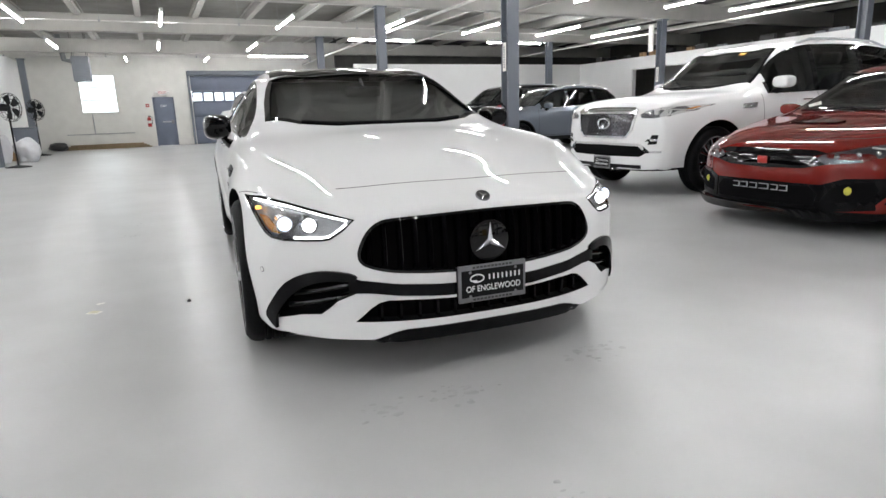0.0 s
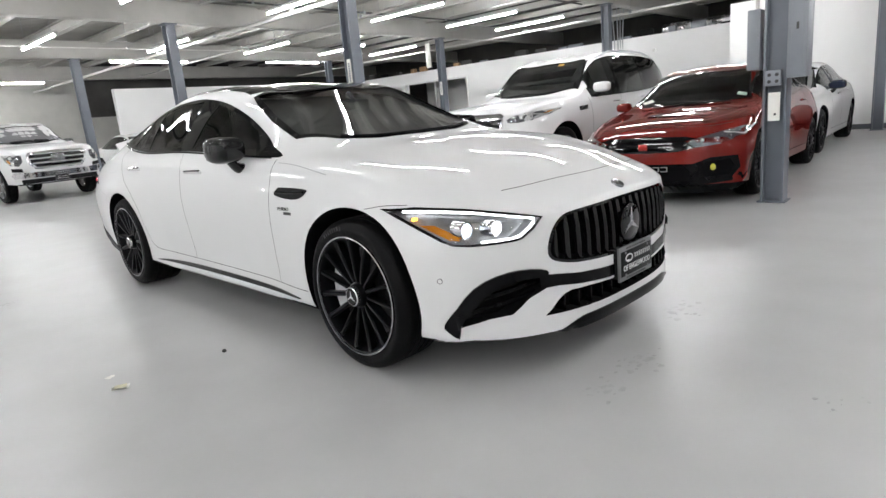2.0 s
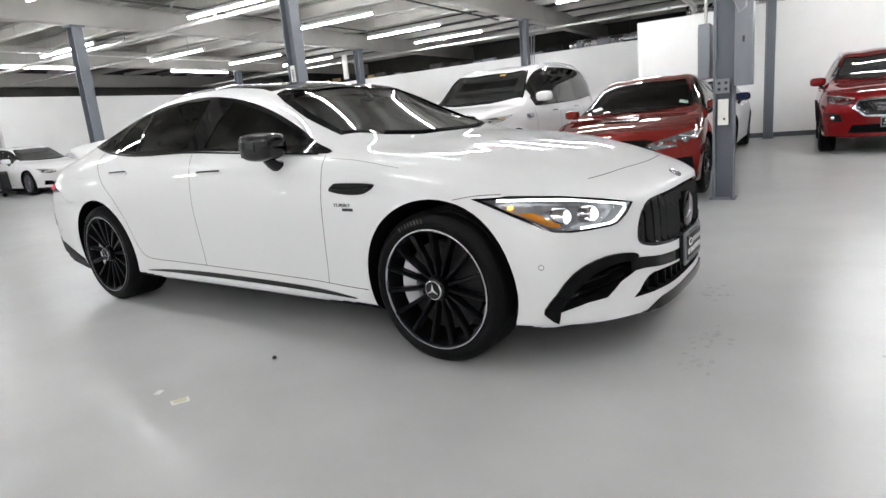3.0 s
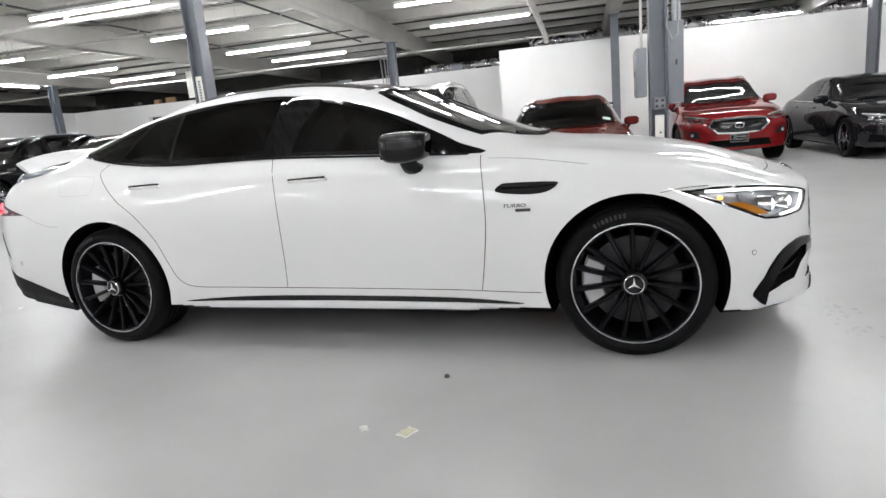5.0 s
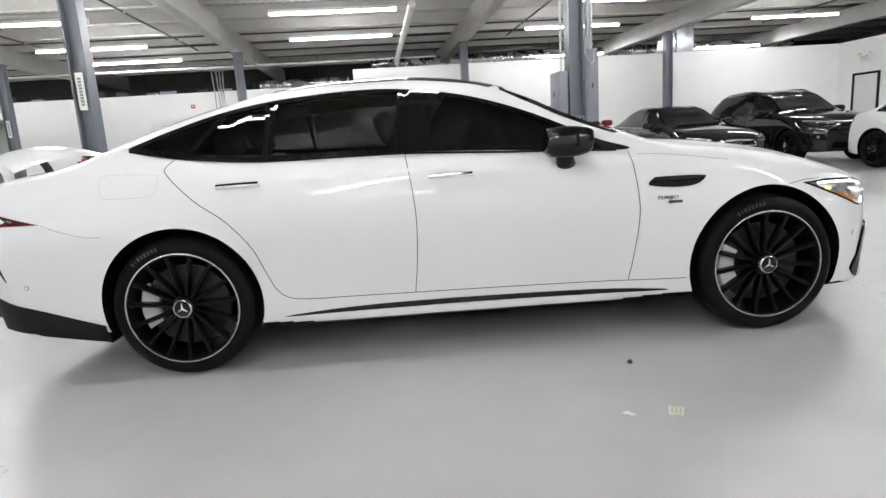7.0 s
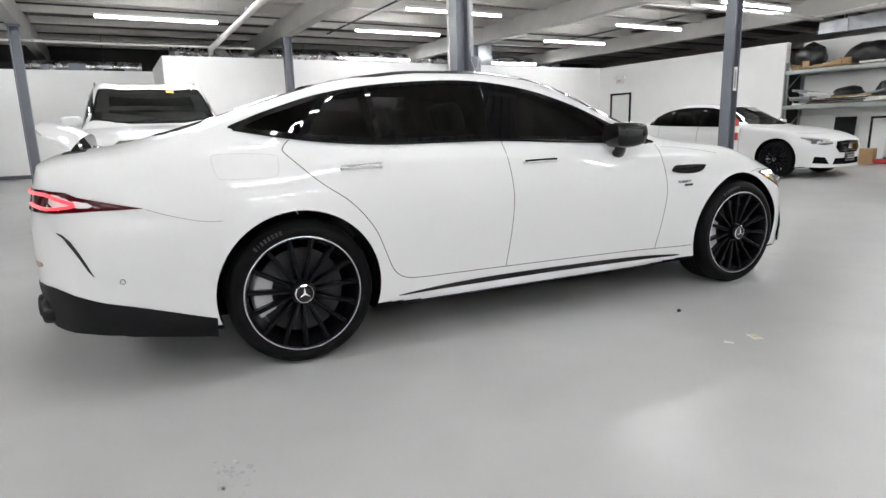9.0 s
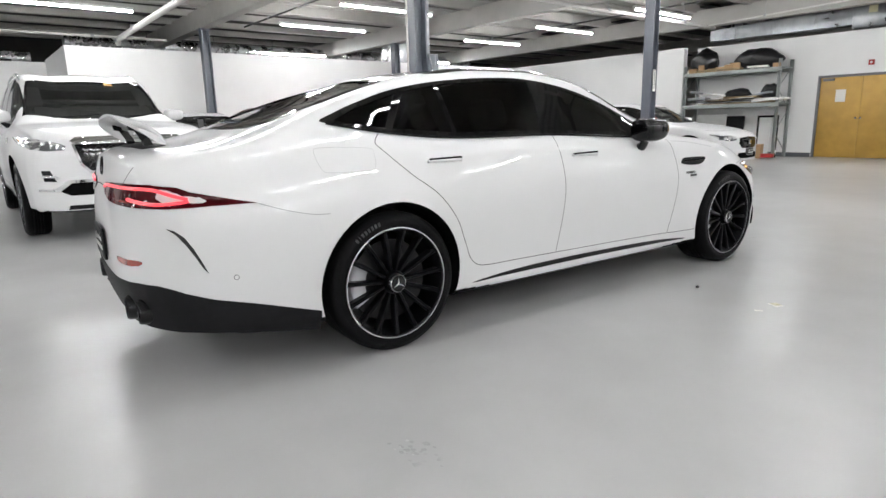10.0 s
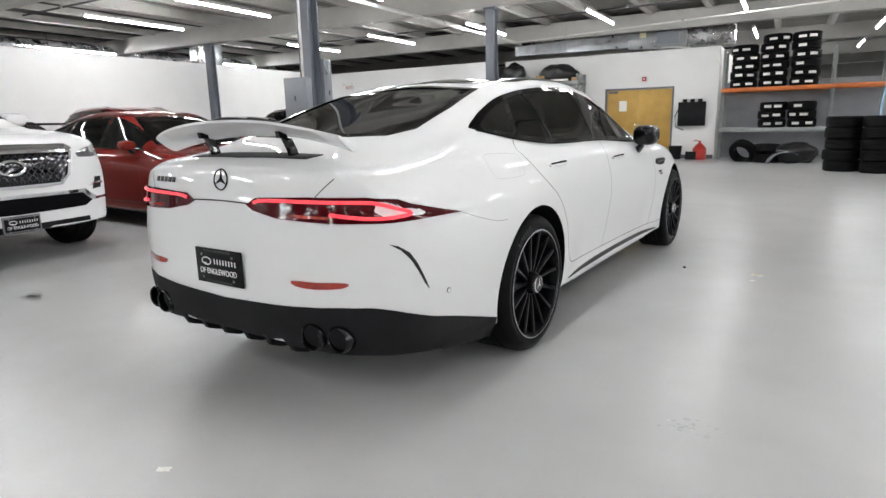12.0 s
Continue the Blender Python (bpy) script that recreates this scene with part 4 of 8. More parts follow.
        # sill strip
        st = rounded([(3.38, 0.262), (2.9, 0.285), (2.2, 0.283), (1.7, 0.272), (1.42, 0.252), (1.7, 0.25), (2.4, 0.258), (3.0, 0.258)], 4)
        part("sill_strip", patch(sh, side, st, 0.007, 0.014, grid=0.05), M["gloss_black"], car, "gloss black sill strip")
        handle_part(car, sh, side, 2.4, 2.61, 0.905, "white_paint", "gloss_black")
        handle_part(car, sh, side, 3.44, 3.64, 0.925, "white_paint", "gloss_black")
        mirror_part(car, sh, 1.95, 0.945, sgn, "gloss_black", 1.0, "gloss black door mirror", 1.5, 0.66)
        # lettering on the wing
        h, _, nor = sh.drop(side, 1.425, 0.722)
        base = Matrix.Translation(h + nor * 0.002) @ Matrix((((-sgn), 0, 0), (0, 0, sgn), (0, 1, 0))).to_4x4()
        txt = text_mesh("TURBO", 0.029, 0.001, 0.25)
        txt.materials.append(M["black_gap"])
        tb = part("wing_lettering", txt, None, car, "dark raised lettering")
        tb.matrix_basis = base @ Matrix.Translation((-0.012, 0.006, 0)) @ Matrix.Diagonal((1.15, 0.8, 1, 1))
        bb = part("wing_badge_bar", box_bm(-0.005, -0.022, -0.001, 0.065, -0.008, 0.002), M["dark_print"], car)
        bb.matrix_basis = base
        # parking sensors
        for s, z in ((0.42, 0.47), (4.62, 0.5)):
            h, _, nor = sh.drop(side, s, z)
            q = nor.to_track_quat("Z", "Y").to_matrix().to_4x4()
            sn = part("parking_sensor", lathe_bm([(0.001, 0.003), (0.009, 0.003), (0.0095, -0.004)], 16, "z"), paint, car)
            sn.matrix_basis = Matrix.Translation(h) @ q
            part("sensor_ring", lathe_bm([(0.0095, 0.002), (0.0115, 0.002), (0.0115, -0.004), (0.0095, -0.004)], 16, "z", True), M["gap"], sn)
    part("windscreen", patch(sh, "top", wshield, 0.001, 0.005, grid=0.07, relax=60), M["mid_glass"], car, "tinted windscreen")
    part("screen_band", patch(sh, "top", wshield, 0.0025, 0.002, [inset(wshield, 0.035)], 0.06), M["gloss_black"], car)
    part("roof_glass", patch(sh, "top", roof_glass, 0.004, 0.01, grid=0.08), M["gloss_black"], car, "black panoramic glass roof")
    part("rear_window", patch(sh, "top", rglass, 0.001, 0.005, grid=0.07, relax=40), M["dark_glass"], car, "dark tinted rear window")
    part("rear_screen_band", patch(sh, "top", rglass, 0.0025, 0.002, [inset(rglass, 0.04)], 0.06), M["gloss_black"], car)
    for w0, w1 in ((-0.48, 0.02), (0.02, 0.5)):
        wl = skin_line(sh, "top", [(1.375 + 0.42 * w * w, w) for w in np.linspace(w0, w1, 5)], 0.008)
        part("wiper", tube_bm(wl, 0.007, 6), M["matt_black"], car)
    # bonnet shut line and creases
    part("bonnet_gap", ribbon(sh, "top", [(0.33, -0.56), (0.285, -0.4), (0.245, 0.0), (0.285, 0.4), (0.33, 0.56)], 0.0045), M["black_gap"], car)
    # grille: upright slats, frame ring, round badge
    gr = part("grille", patch(sh, "front", grille, -0.07, 0.004, grid=0.05), M["void"], car, "black upright-slat grille")
    part("grille_frame", patch(sh, "front", grille, 0.001, 0.02, [inset(grille, 0.012)], 0.04), M["gloss_black"], gr)
    for i in range(-8, 9):
        w = i * 0.06
        top = 0.692 - 1.1 * max(0, abs(w) - 0.4) ** 1.2
        bot = 0.452 + 0.07 * abs(w) + 0.2 * max(0, abs(w) - 0.4)
        if abs(w) < 0.5:
            bm = bmesh.new()
            prev = None
            for z in np.linspace(bot, top, 7):
                h, _, _ = sh.drop("front", w, z)
                cur = [bm.verts.new(h + Vector(o)) for o in ((0.004, 0, 0), (0.018, 0.009, 0), (0.06, 0.009, 0), (0.06, -0.009, 0), (0.018, -0.009, 0))]
                if prev:
                    for j in range(5):
                        bm.faces.new((prev[j], prev[(j + 1) % 5], cur[(j + 1) % 5], cur[j]))
                prev = cur
            bmesh.ops.recalc_face_normals(bm, faces=bm.faces)
            part("grille_slat", bm, M["gloss_black"], gr)
    h, _, _ = sh.drop("front", 0.0, 0.568)
    face = Matrix.Translation(h + Vector((-0.006, 0, 0))) @ Matrix(((0, 0, -1), (-1, 0, 0), (0, 1, 0))).to_4x4()
    badge = part("grille_badge", lathe_bm([(0.001, 0.006), (0.074, 0.004), (0.086, -0.002), (0.086, -0.03), (0.001, -0.03)], 48, "z"), M["gloss_black"], car, "round black badge with a three-point star shape")
    badge.matrix_basis = face
    star(badge, 0.076, 0.0135, 0.007, "silver_rim")
    h, _, nor = sh.drop("top", 0.112, 0.0)
    em = part("bonnet_badge", lathe_bm([(0.001, 0.004), (0.024, 0.004), (0.029, 0.006), (0.031, 0.0), (0.031, -0.004)], 32, "z"), M["dark_chrome"], car)
    em.matrix_basis = Matrix.Translation(h + nor * 0.002) @ nor.to_track_quat("Z", "X").to_matrix().to_4x4() @ Matrix.Rotation(radians(180), 4, "Z")
    star(em, 0.022, 0.006, 0.004, "chrome")
    # lower face
    part("bumper_channel", patch(sh, "front", bar, 0.004, 0.012, grid=0.022), M["satin_black"], car, "gloss black bumper channel")
    lg = part("lower_grille", patch(sh, "front", low, -0.065, 0.004, grid=0.05), M["void"], car, "black lower grille")
    for i in range(-6, 7):
        w = i * 0.075
        h, _, _ = sh.drop("front", w, 0.31)
        part("lower_slat", box_bm(h.x + 0.012, w - 0.006, 0.275, h.x + 0.06, w + 0.006, 0.345, 0.003), M["satin_black"], lg)
    part("front_splitter", band(sh, 0.85, np.linspace(180 - 38, 180 + 38, 57), lambda a: 0.236 - 0.048 * smoothstep((abs(a - 180) - 24) / 14), lambda a: 0.184, 0.008, 0.02, 3, 0.1), M["satin_black"], car, "gloss black splitter lip", 40)
    for sg in (1, -1):
        io = intake if sg > 0 else mirror2(intake)
        it = part("side_intake", patch(sh, "front", io, -0.06, 0.004, grid=0.05), M["void"], car, "black corner air intake")
        f = [(0.535, 0.459), (0.563, 0.478), (0.644, 0.486), (0.717, 0.474), (0.788, 0.43), (0.836, 0.355), (0.862, 0.288), (0.856, 0.258), (0.83, 0.226), (0.829, 0.277), (0.8, 0.335), (0.758, 0.39), (0.7, 0.43), (0.63, 0.446), (0.56, 0.444)]
        part("intake_blade", patch(sh, "front", rounded(f, 2) if sg > 0 else mirror2(rounded(f, 2)), 0.014, 0.03, grid=0.04), M["satin_black"], it, "gloss black blade")
        for z0, z1 in ((0.425, 0.37), (0.38, 0.325)):
            ln = [sh.drop("front", sg * w, z0 + (z1 - z0) * t)[0] + Vector((0.035, 0, 0)) for t, w in ((0, 0.53), (0.5, 0.66), (1, 0.78))]
            part("intake_fin", tube_bm(ln, 0.012, 8), M["satin_black"], it)
        # headlamp
        lo = lamp if sg > 0 else mirror2(lamp)
        hl = part("headlamp", patch(sh, "front", lo, -0.065, 0.004, grid=0.05), M["lamp_bright"], car, "lit headlamp with a bright outline strip")
        for w, z, r, mat in ((0.772, 0.662, 0.036, "lamp_blue"), (0.688, 0.662, 0.034, "lamp_on")):
            h, _, _ = sh.drop("front", sg * w, z)
            pr = part("projector", cyl_bm((h.x + 0.075, sg * w, z), (h.x + 0.02, sg * w, z), r * 1.1, 24, r2=r), M["reflector"], hl)
            bm = bmesh.new()
            bmesh.ops.create_uvsphere(bm, u_segments=20, v_segments=12, radius=r * 0.92, matrix=Matrix.Translation((h.x + 0.035, sg * w, z)))
            part("projector_lens", bm, M[mat], hl)
        drl = [(0.86, 0.741), (0.737, 0.727), (0.64, 0.704), (0.557, 0.68), (0.59, 0.643), (0.63, 0.618), (0.684, 0.613), (0.745, 0.612)]
        pts = [sh.drop("front", sg * w, z)[0] + Vector((0.014, 0, 0)) for w, z in rounded(drl, 3, False)]
        part("daytime_strip", tube_bm(pts, 0.0055, 8), M["drl_on"], hl, "lit white strip")
        am = [(0.86, 0.69), (0.836, 0.69), (0.806, 0.642), (0.806, 0.626), (0.828, 0.63), (0.846, 0.656)]
        part("turn_lamp", patch(sh, "front", am if sg > 0 else mirror2(am), -0.008, 0.01, grid=0.02), M["amber"], hl, "amber turn lamp")
        bw = [(0.815, 0.725), (0.7, 0.708), (0.66, 0.695), (0.7, 0.7), (0.79, 0.705), (0.815, 0.69), (0.796, 0.645), (0.806, 0.64), (0.832, 0.692)]
        part("lamp_bowl", patch(sh, "front", bw if sg > 0 else mirror2(bw), -0.018, 0.01, grid=0.02), M["lamp_bright"], hl)
        h, _, _ = sh.drop("front", sg * 0.852, 0.71)
        part("amber_bulb", box_bm(h.x + 0.012, sg * 0.852 - 0.012, 0.703, h.x + 0.032, sg * 0.852 + 0.012, 0.717, 0.004), M["amber_on"], hl)
        part("lamp_cover", patch(sh, "front", lo, 0.001, 0.004, grid=0.05), M["lens"], hl, "clear lamp cover")
        part("lamp_rim", patch(sh, "front", lo, 0.002, 0.012, [inset(lo, 0.009)], 0.04), M["gloss_black"], hl)
    h, _, _ = sh.drop("front", 0, 0.4)
    bk = part("plate_bracket", box_bm(h.x - 0.014, -0.15, 0.335, h.x + 0.03, 0.15, 0.465, 0.008), M["matt_black"], car)
    plate(car, Matrix.Translation((h.x - 0.022, 0, 0.4)) @ Matrix(((0, 0, -1), (-1, 0, 0), (0, 1, 0))).to_4x4(), "black dealer plate in a grey frame")
    # tail
    tl = [(0.175, 0.852), (0.235, 0.883), (0.5, 0.893), (0.72, 0.893), (0.8, 0.88), (0.86, 0.84), (0.905, 0.803), (0.8, 0.797), (0.6, 0.797), (0.36, 0.806), (0.22, 0.83)]
    for sg in (1, -1):
        o = tl if sg > 0 else mirror2(tl)
        lampr = part("tail_lamp", patch(sh, "rear", o, 0.008, 0.024, grid=0.025, relax=12), M["tail_red"], car, "slim dark red tail lamp, lit")
        up = rounded([(0.225, 0.862), (0.3, 0.873), (0.6, 0.875), (0.74, 0.872), (0.8, 0.85), (0.84, 0.825), (0.78, 0.815), (0.7, 0.818), (0.6, 0.83)], 3, False)
        pts = []
        for w, z in up:
            hh, _, nn = sh.drop("rear", sg * w, z)
            pts.append(hh + nn * 0.009)
        part("light_strip", tube_bm(pts, 0.0075, 6), M["tail_on"], lampr, "lit red strip")
        lo2 = [(0.3, 0.822), (0.45, 0.815), (0.6, 0.812), (0.6, 0.822), (0.45, 0.826), (0.3, 0.83)]
        part("reverse_lens", patch(sh, "rear", lo2 if sg > 0 else mirror2(lo2), 0.007, 0.008, grid=0.04), M["red_reflector"], lampr)
        rf = rounded([(0.42, 0.566), (0.52, 0.568), (0.62, 0.572), (0.665, 0.568), (0.64, 0.55), (0.53, 0.54), (0.44, 0.545)], 2)
        part("rear_reflector", patch(sh, "rear", rf if sg > 0 else mirror2(rf), 0.003, 0.012, grid=0.04), M["red_reflector"], car, "dull red bumper reflector")
        sl = [(4.848, 0.718), (4.825, 0.71), (4.796, 0.684), (4.77, 0.638), (4.745, 0.582), (4.724, 0.53), (4.742, 0.555), (4.766, 0.604), (4.792, 0.652), (4.82, 0.694)]
        part("bumper_slot", patch(sh, "right" if sg > 0 else "left", sl, 0.004, 0.012, grid=0.015), M["black_gap"], car, "black curved bumper slot")
        for w in (0.5, 0.615):
            tip = lathe_bm([(0.055, 0.0), (0.058, 0.02), (0.058, 0.14), (0.05, 0.14), (0.046, 0.0), (0.05, -0.006)], 28, "y", True)
            ex = part("exhaust_tip", tip, M["gloss_black"], car, "black chrome exhaust tip")
            hh, _, _ = sh.drop("rear", sg * w, 0.34)
            ex.matrix_basis = Matrix.Translation((hh.x + 0.022, sg * w, 0.342)) @ Matrix.Rotation(radians(90), 4, "Z")
            part("exhaust_bore", cyl_bm((0, 0.12, 0), (0, 0.13, 0), 0.05, 20), M["void"], ex)
    # dark lower valance wrapped round the tail
    ztop, zlow = curve_fn([(0, 0.44), (25, 0.455), (48, 0.474), (66, 0.4), (90, 0.285)]), curve_fn([(0, 0.292), (22, 0.285), (35, 0.275), (55, 0.27), (70, 0.235), (90, 0.185)])
    part("rear_valance", band(sh, 4.262, np.linspace(-90, 90, 91), lambda a: ztop(abs(a)), lambda a: zlow(abs(a)), 0.005, 0.02, 6, 0.12), M["matt_black"], car, "matt black lower rear bumper", 40)
    hx = sh.drop("rear", 0, 0.4)[0].x
    df = part("diffuser", prism_bm([(hx - 0.5, 0.19), (hx - 0.09, 0.25), (hx - 0.06, 0.3), (hx - 0.5, 0.3)], -0.4, 0.4), M["matt_black"], car, "matt black diffuser")
    for w in (-0.36, -0.22, -0.08, 0.08, 0.22, 0.36):
        part("diffuser_fin", prism_bm([(hx - 0.4, 0.2), (hx - 0.1, 0.225), (hx - 0.04, 0.248), (hx - 0.012, 0.3), (hx - 0.4, 0.3)], w - 0.014, w + 0.014), M["matt_black"], df)
    part("boot_gap", ribbon(sh, "rear", [(-0.19, 0.856), (0.0, 0.86), (0.19, 0.856)], 0.006), M["black_gap"], car)
    part("boot_gap", ribbon(sh, "rear", [(0.53, 0.893), (0.565, 0.93), (0.6, 0.962)], 0.004), M["black_gap"], car)
    part("boot_gap", ribbon(sh, "rear", [(-0.53, 0.893), (-0.565, 0.93), (-0.6, 0.962)], 0.004), M["black_gap"], car)
    h, _, nn = sh.drop("rear", 0, 0.945)
    rear = Matrix(((0, 0, 1), (1, 0, 0), (0, 1, 0))).to_4x4()
    rb = part("boot_badge", lathe_bm([(0.04, 0.0), (0.0435, 0.006), (0.047, 0.0)], 40, "z", True), M["gloss_black"], car, "dark ring badge with a three-point star shape")
    lean = (nn + Vector((1, 0, 0))).normalized()
    side = Vector((0, 1, 0))
    up = lean.cross(side)
    rb.matrix_basis = Matrix.Translation(h + nn * 0.008) @ Matrix((side, up, lean)).transposed().to_4x4()
    star(rb, 0.042, 0.009, 0.003, "gloss_black")
    h, _, nn = sh.drop("rear", -0.42, 0.935)
    bar_me = mesh_of(box_bm(-0.012, -0.012, 0, 0.012, 0.012, 0.004, 0.001), "boot_badge_bar", M["dark_print"])
    for k in range(5):
        part("boot_badge_bar", bar_me, None, car).matrix_basis = Matrix.Translation(h + nn * 0.002) @ nn.to_track_quat("Z", "Y").to_matrix().to_4x4() @ Matrix.Translation((-0.0725 + k * 0.036, 0, 0))
    h, _, nn = sh.drop("rear", 0, 0.58)
    plate(car, Matrix.Translation((h.x + 0.012, 0, 0.578)) @ rear, "black dealer plate in a black frame", frame_mat="plate_black")
    # raised rear wing on two struts
    bm = bmesh.new()
    rows = []
    for y in np.linspace(-0.6, 0.6, 33):
        u = abs(y) / 0.6
        chord, zc, xs = 0.18 - 0.08 * u**4, 1.122 - 0.07 * u**2.2, 4.745 + 0.03 * u**2
        sec = [(0, 0), (0.15, 0.014), (0.45, 0.022), (0.8, 0.02), (1.0, 0.016), (1.0, 0.006), (0.6, -0.006), (0.25, -0.008)]
        rows.append([bm.verts.new((xs + a * chord, y, zc + b + 0.055 * a)) for a, b in sec])
    for a, b in zip(rows, rows[1:]):
        for j in range(8):
            bm.faces.new((a[j], a[(j + 1) % 8], b[(j + 1) % 8], b[j]))
    bm.faces.new(rows[0][::-1])
    bm.faces.new(rows[-1])
    bmesh.ops.recalc_face_normals(bm, faces=bm.faces)
    wing = part("rear_wing", bm, paint, car, "raised white rear wing", 60)
    for y in (-0.26, 0.26):
        hz = sh.drop("top", 4.79, y)[0].z
        pts = [Vector((4.785, y, hz - 0.02)), Vector((4.8, y, hz + 0.025)), Vector((4.825, y, hz + 0.07)), Vector((4.85, y, 1.115)), Vector((4.855, y, 1.142))]
        bm = bmesh.new()
        prev = None
        for p in pts:
            cur = [bm.verts.new(p + Vector(o)) for o in ((-0.02, -0.011, 0), (0.02, -0.011, 0), (0.02, 0.011, 0), (-0.02, 0.011, 0))]
            if prev:
                for j in range(4):
                    bm.faces.new((prev[j], prev[(j + 1) % 4], cur[(j + 1) % 4], cur[j]))
            prev = cur
        part("wing_strut", bm, M["gloss_black"], wing, "gloss black strut")
    well = [(4.74, -0.38), (4.84, -0.38), (4.87, 0.0), (4.84, 0.38), (4.74, 0.38), (4.76, 0.0)]
    part("wing_well", patch(sh, "top", well, 0.003, 0.008, grid=0.05), M["matt_black"], car)
    # fuel flap on the right-hand side
    fl = rounded([(3.95, 1.005), (4.18, 1.015), (4.215, 0.99), (4.2, 0.92), (4.16, 0.905), (3.97, 0.905), (3.935, 0.93), (3.93, 0.98)], 3)
    part("fuel_flap_gap", ribbon(sh, "right", fl + fl[:1], 0.0014, n=1), M["hair_gap"], car)
    # wheels
    wf = wheel_meshes(0.352, 0.279, 0.27, 15, "thin", shine="chrome")
    wr = wheel_meshes(0.35, 0.279, 0.3, 15, "thin", shine="chrome")
    for s, y, w, fr, t in ((0.915, 0.945, wf, True, 0.12), (0.915, -0.945, wf, True, 0.4), (3.868, 0.95, wr, False, 0.3), (3.868, -0.95, wr, False, 0.7)):
        wo = add_wheel(car, w, s, y, 0.352 if fr else 0.35, fr, t, "satin black multi-spoke alloy wheel with a bright rim edge")
        part("cap_face", cyl_bm((0, 0.0, 0), (0, 0.0135, 0), 0.036, 28), M["gloss_black"], wo)
        star(wo, 0.035, 0.006, 0.002, "chrome").matrix_basis = Matrix.Rotation(-t, 4, "Y") @ Matrix.Translation((0, 0.0135, 0)) @ Matrix.Rotation(radians(-90), 4, "X") @ Matrix.Rotation(math.pi, 4, "Z")
        for k in range(8):
            a = 1.15 + k * 0.062
            q = Matrix.Rotation(-a, 4, "Y") @ Matrix.Translation((0.313, 0.0055, 0))
            bm = bmesh.new()
            bmesh.ops.create_cube(bm, size=1, matrix=q @ Matrix.Diagonal((0.02, 0.003, 0.011 if k != 1 else 0.004, 1)))
            part("tyre_word_bar", bm, M["tyre_mark"], wo)
    # cabin
    sm = seat_mesh("leather")
    for s, y in ((2.35, 0.37), (2.35, -0.37), (3.25, 0.36), (3.25, -0.36)):
        ob = part("seat", sm, None, car, "black leather seat")
        ob.matrix_basis = Matrix.Translation((s, y, 0.44)) @ Matrix.Diagonal((1, 1, 0.92, 1))
    part("dashboard", box_bm(1.62, -0.66, 0.62, 1.95, 0.66, 0.93, 0.08, 3), M["cabin"], car)
    rv = part("cabin_mirror", box_bm(1.965, -0.12, 1.2, 1.985, 0.12, 1.265, 0.012), M["cabin"], car, "black rear-view mirror")
    part("mirror_stem", cyl_bm((1.975, 0, 1.26), (2.03, 0, 1.315), 0.012, 8), M["cabin"], rv)
    part("parcel_shelf", box_bm(3.62, -0.5, 0.86, 4.15, 0.5, 0.9, 0.01), M["cabin"], car)
    part("centre_console", box_bm(1.95, -0.13, 0.44, 3.0, 0.13, 0.72, 0.04, 3), M["cabin"], car)
    bm = lathe_bm([(0.18, 0.014), (0.194, 0.0), (0.18, -0.014), (0.166, 0.0)], 36, "z", True)
    box_bm(-0.17, -0.03, -0.012, 0.17, 0.03, 0.012, 0.008, bm=bm)
    sw = part("steering_wheel", bm, M["cabin"], car)
    sw.matrix_basis = Matrix.Translation((2.02, -0.37, 0.88)) @ Matrix.Rotation(radians(-65), 4, "Y")
    return car


def star(parent, r, half, depth, mat):
    """A three-point star shape, +y up, +z out."""
    bm = bmesh.new()
    mid = bm.verts.new((0, 0, depth * 2.2))
    ring = []
    for i in range(6):
        a = radians(90 + 60 * i)
        rad = r if i % 2 == 0 else half
        ring.append(bm.verts.new((rad * math.cos(a), rad * math.sin(a), depth * 0.9)))
    base = [bm.verts.new((v.co.x, v.co.y, 0)) for v in ring]
    for i in range(6):
        bm.faces.new((ring[i], ring[(i + 1) % 6], mid))
        bm.faces.new((base[i], base[(i + 1) % 6], ring[(i + 1) % 6], ring[i]))
    bmesh.ops.recalc_face_normals(bm, faces=bm.faces)
    return part("star_shape", bm, M[mat], parent, smooth=20)


hero_car(pose(1.05 * 0.99768 + 2.12 * 0.06802, -1.05 * 0.06802 + 2.12 * 0.99768, 0, 0, 0, 86.1))


# ---- the hall ----
def slab(name, x0, y0, z0, x1, y1, z1, mat, label="", bevel=0.0, parent=None, kind="structure"):
    ob = part(name, box_bm(x0, y0, z0, x1, y1, z1, bevel), M[mat], parent, smooth=30)
    return tagged(ob, label, kind=kind if not parent else "")


X_COLS, Y_COLS = (-3.85, 5.13, 14.0), (-9.2, -3.42, 2.35, 8.25, 14.0, 19.7, 25.4)
NORTH, SOUTH, EAST, RECESS, WEST = 29.6, -9.0, 14.45, 18.1, -7.5
slab("floor", -16, -34, -0.2, 24, 36, 0, "floor", "grey painted concrete floor, glossy and faintly stained")
slab("wall_east", EAST, -9.0, 0, EAST + 0.2, 5.35, 3.03, "wall", "white painted partition wall that stops short of the roof")
slab("wall_east_return", EAST + 0.2, 5.15, 0, RECESS, 5.35, 3.03, "wall")
slab("wall_recess", RECESS, 5.35, 0, RECESS + 0.2, 16.2, 2.98, "wall", "white painted partition wall")
slab("wall_recess_far", RECESS, 19.6, 0, RECESS + 0.2, 23.0, 2.98, "wall")
slab("wall_recess_head", RECESS, 16.2, 2.55, RECESS + 0.2, 19.6, 2.98, "wall")
slab("wall_recess_foot", RECESS, 16.2, 0, RECESS + 0.2, 19.6, 1.1, "wall")
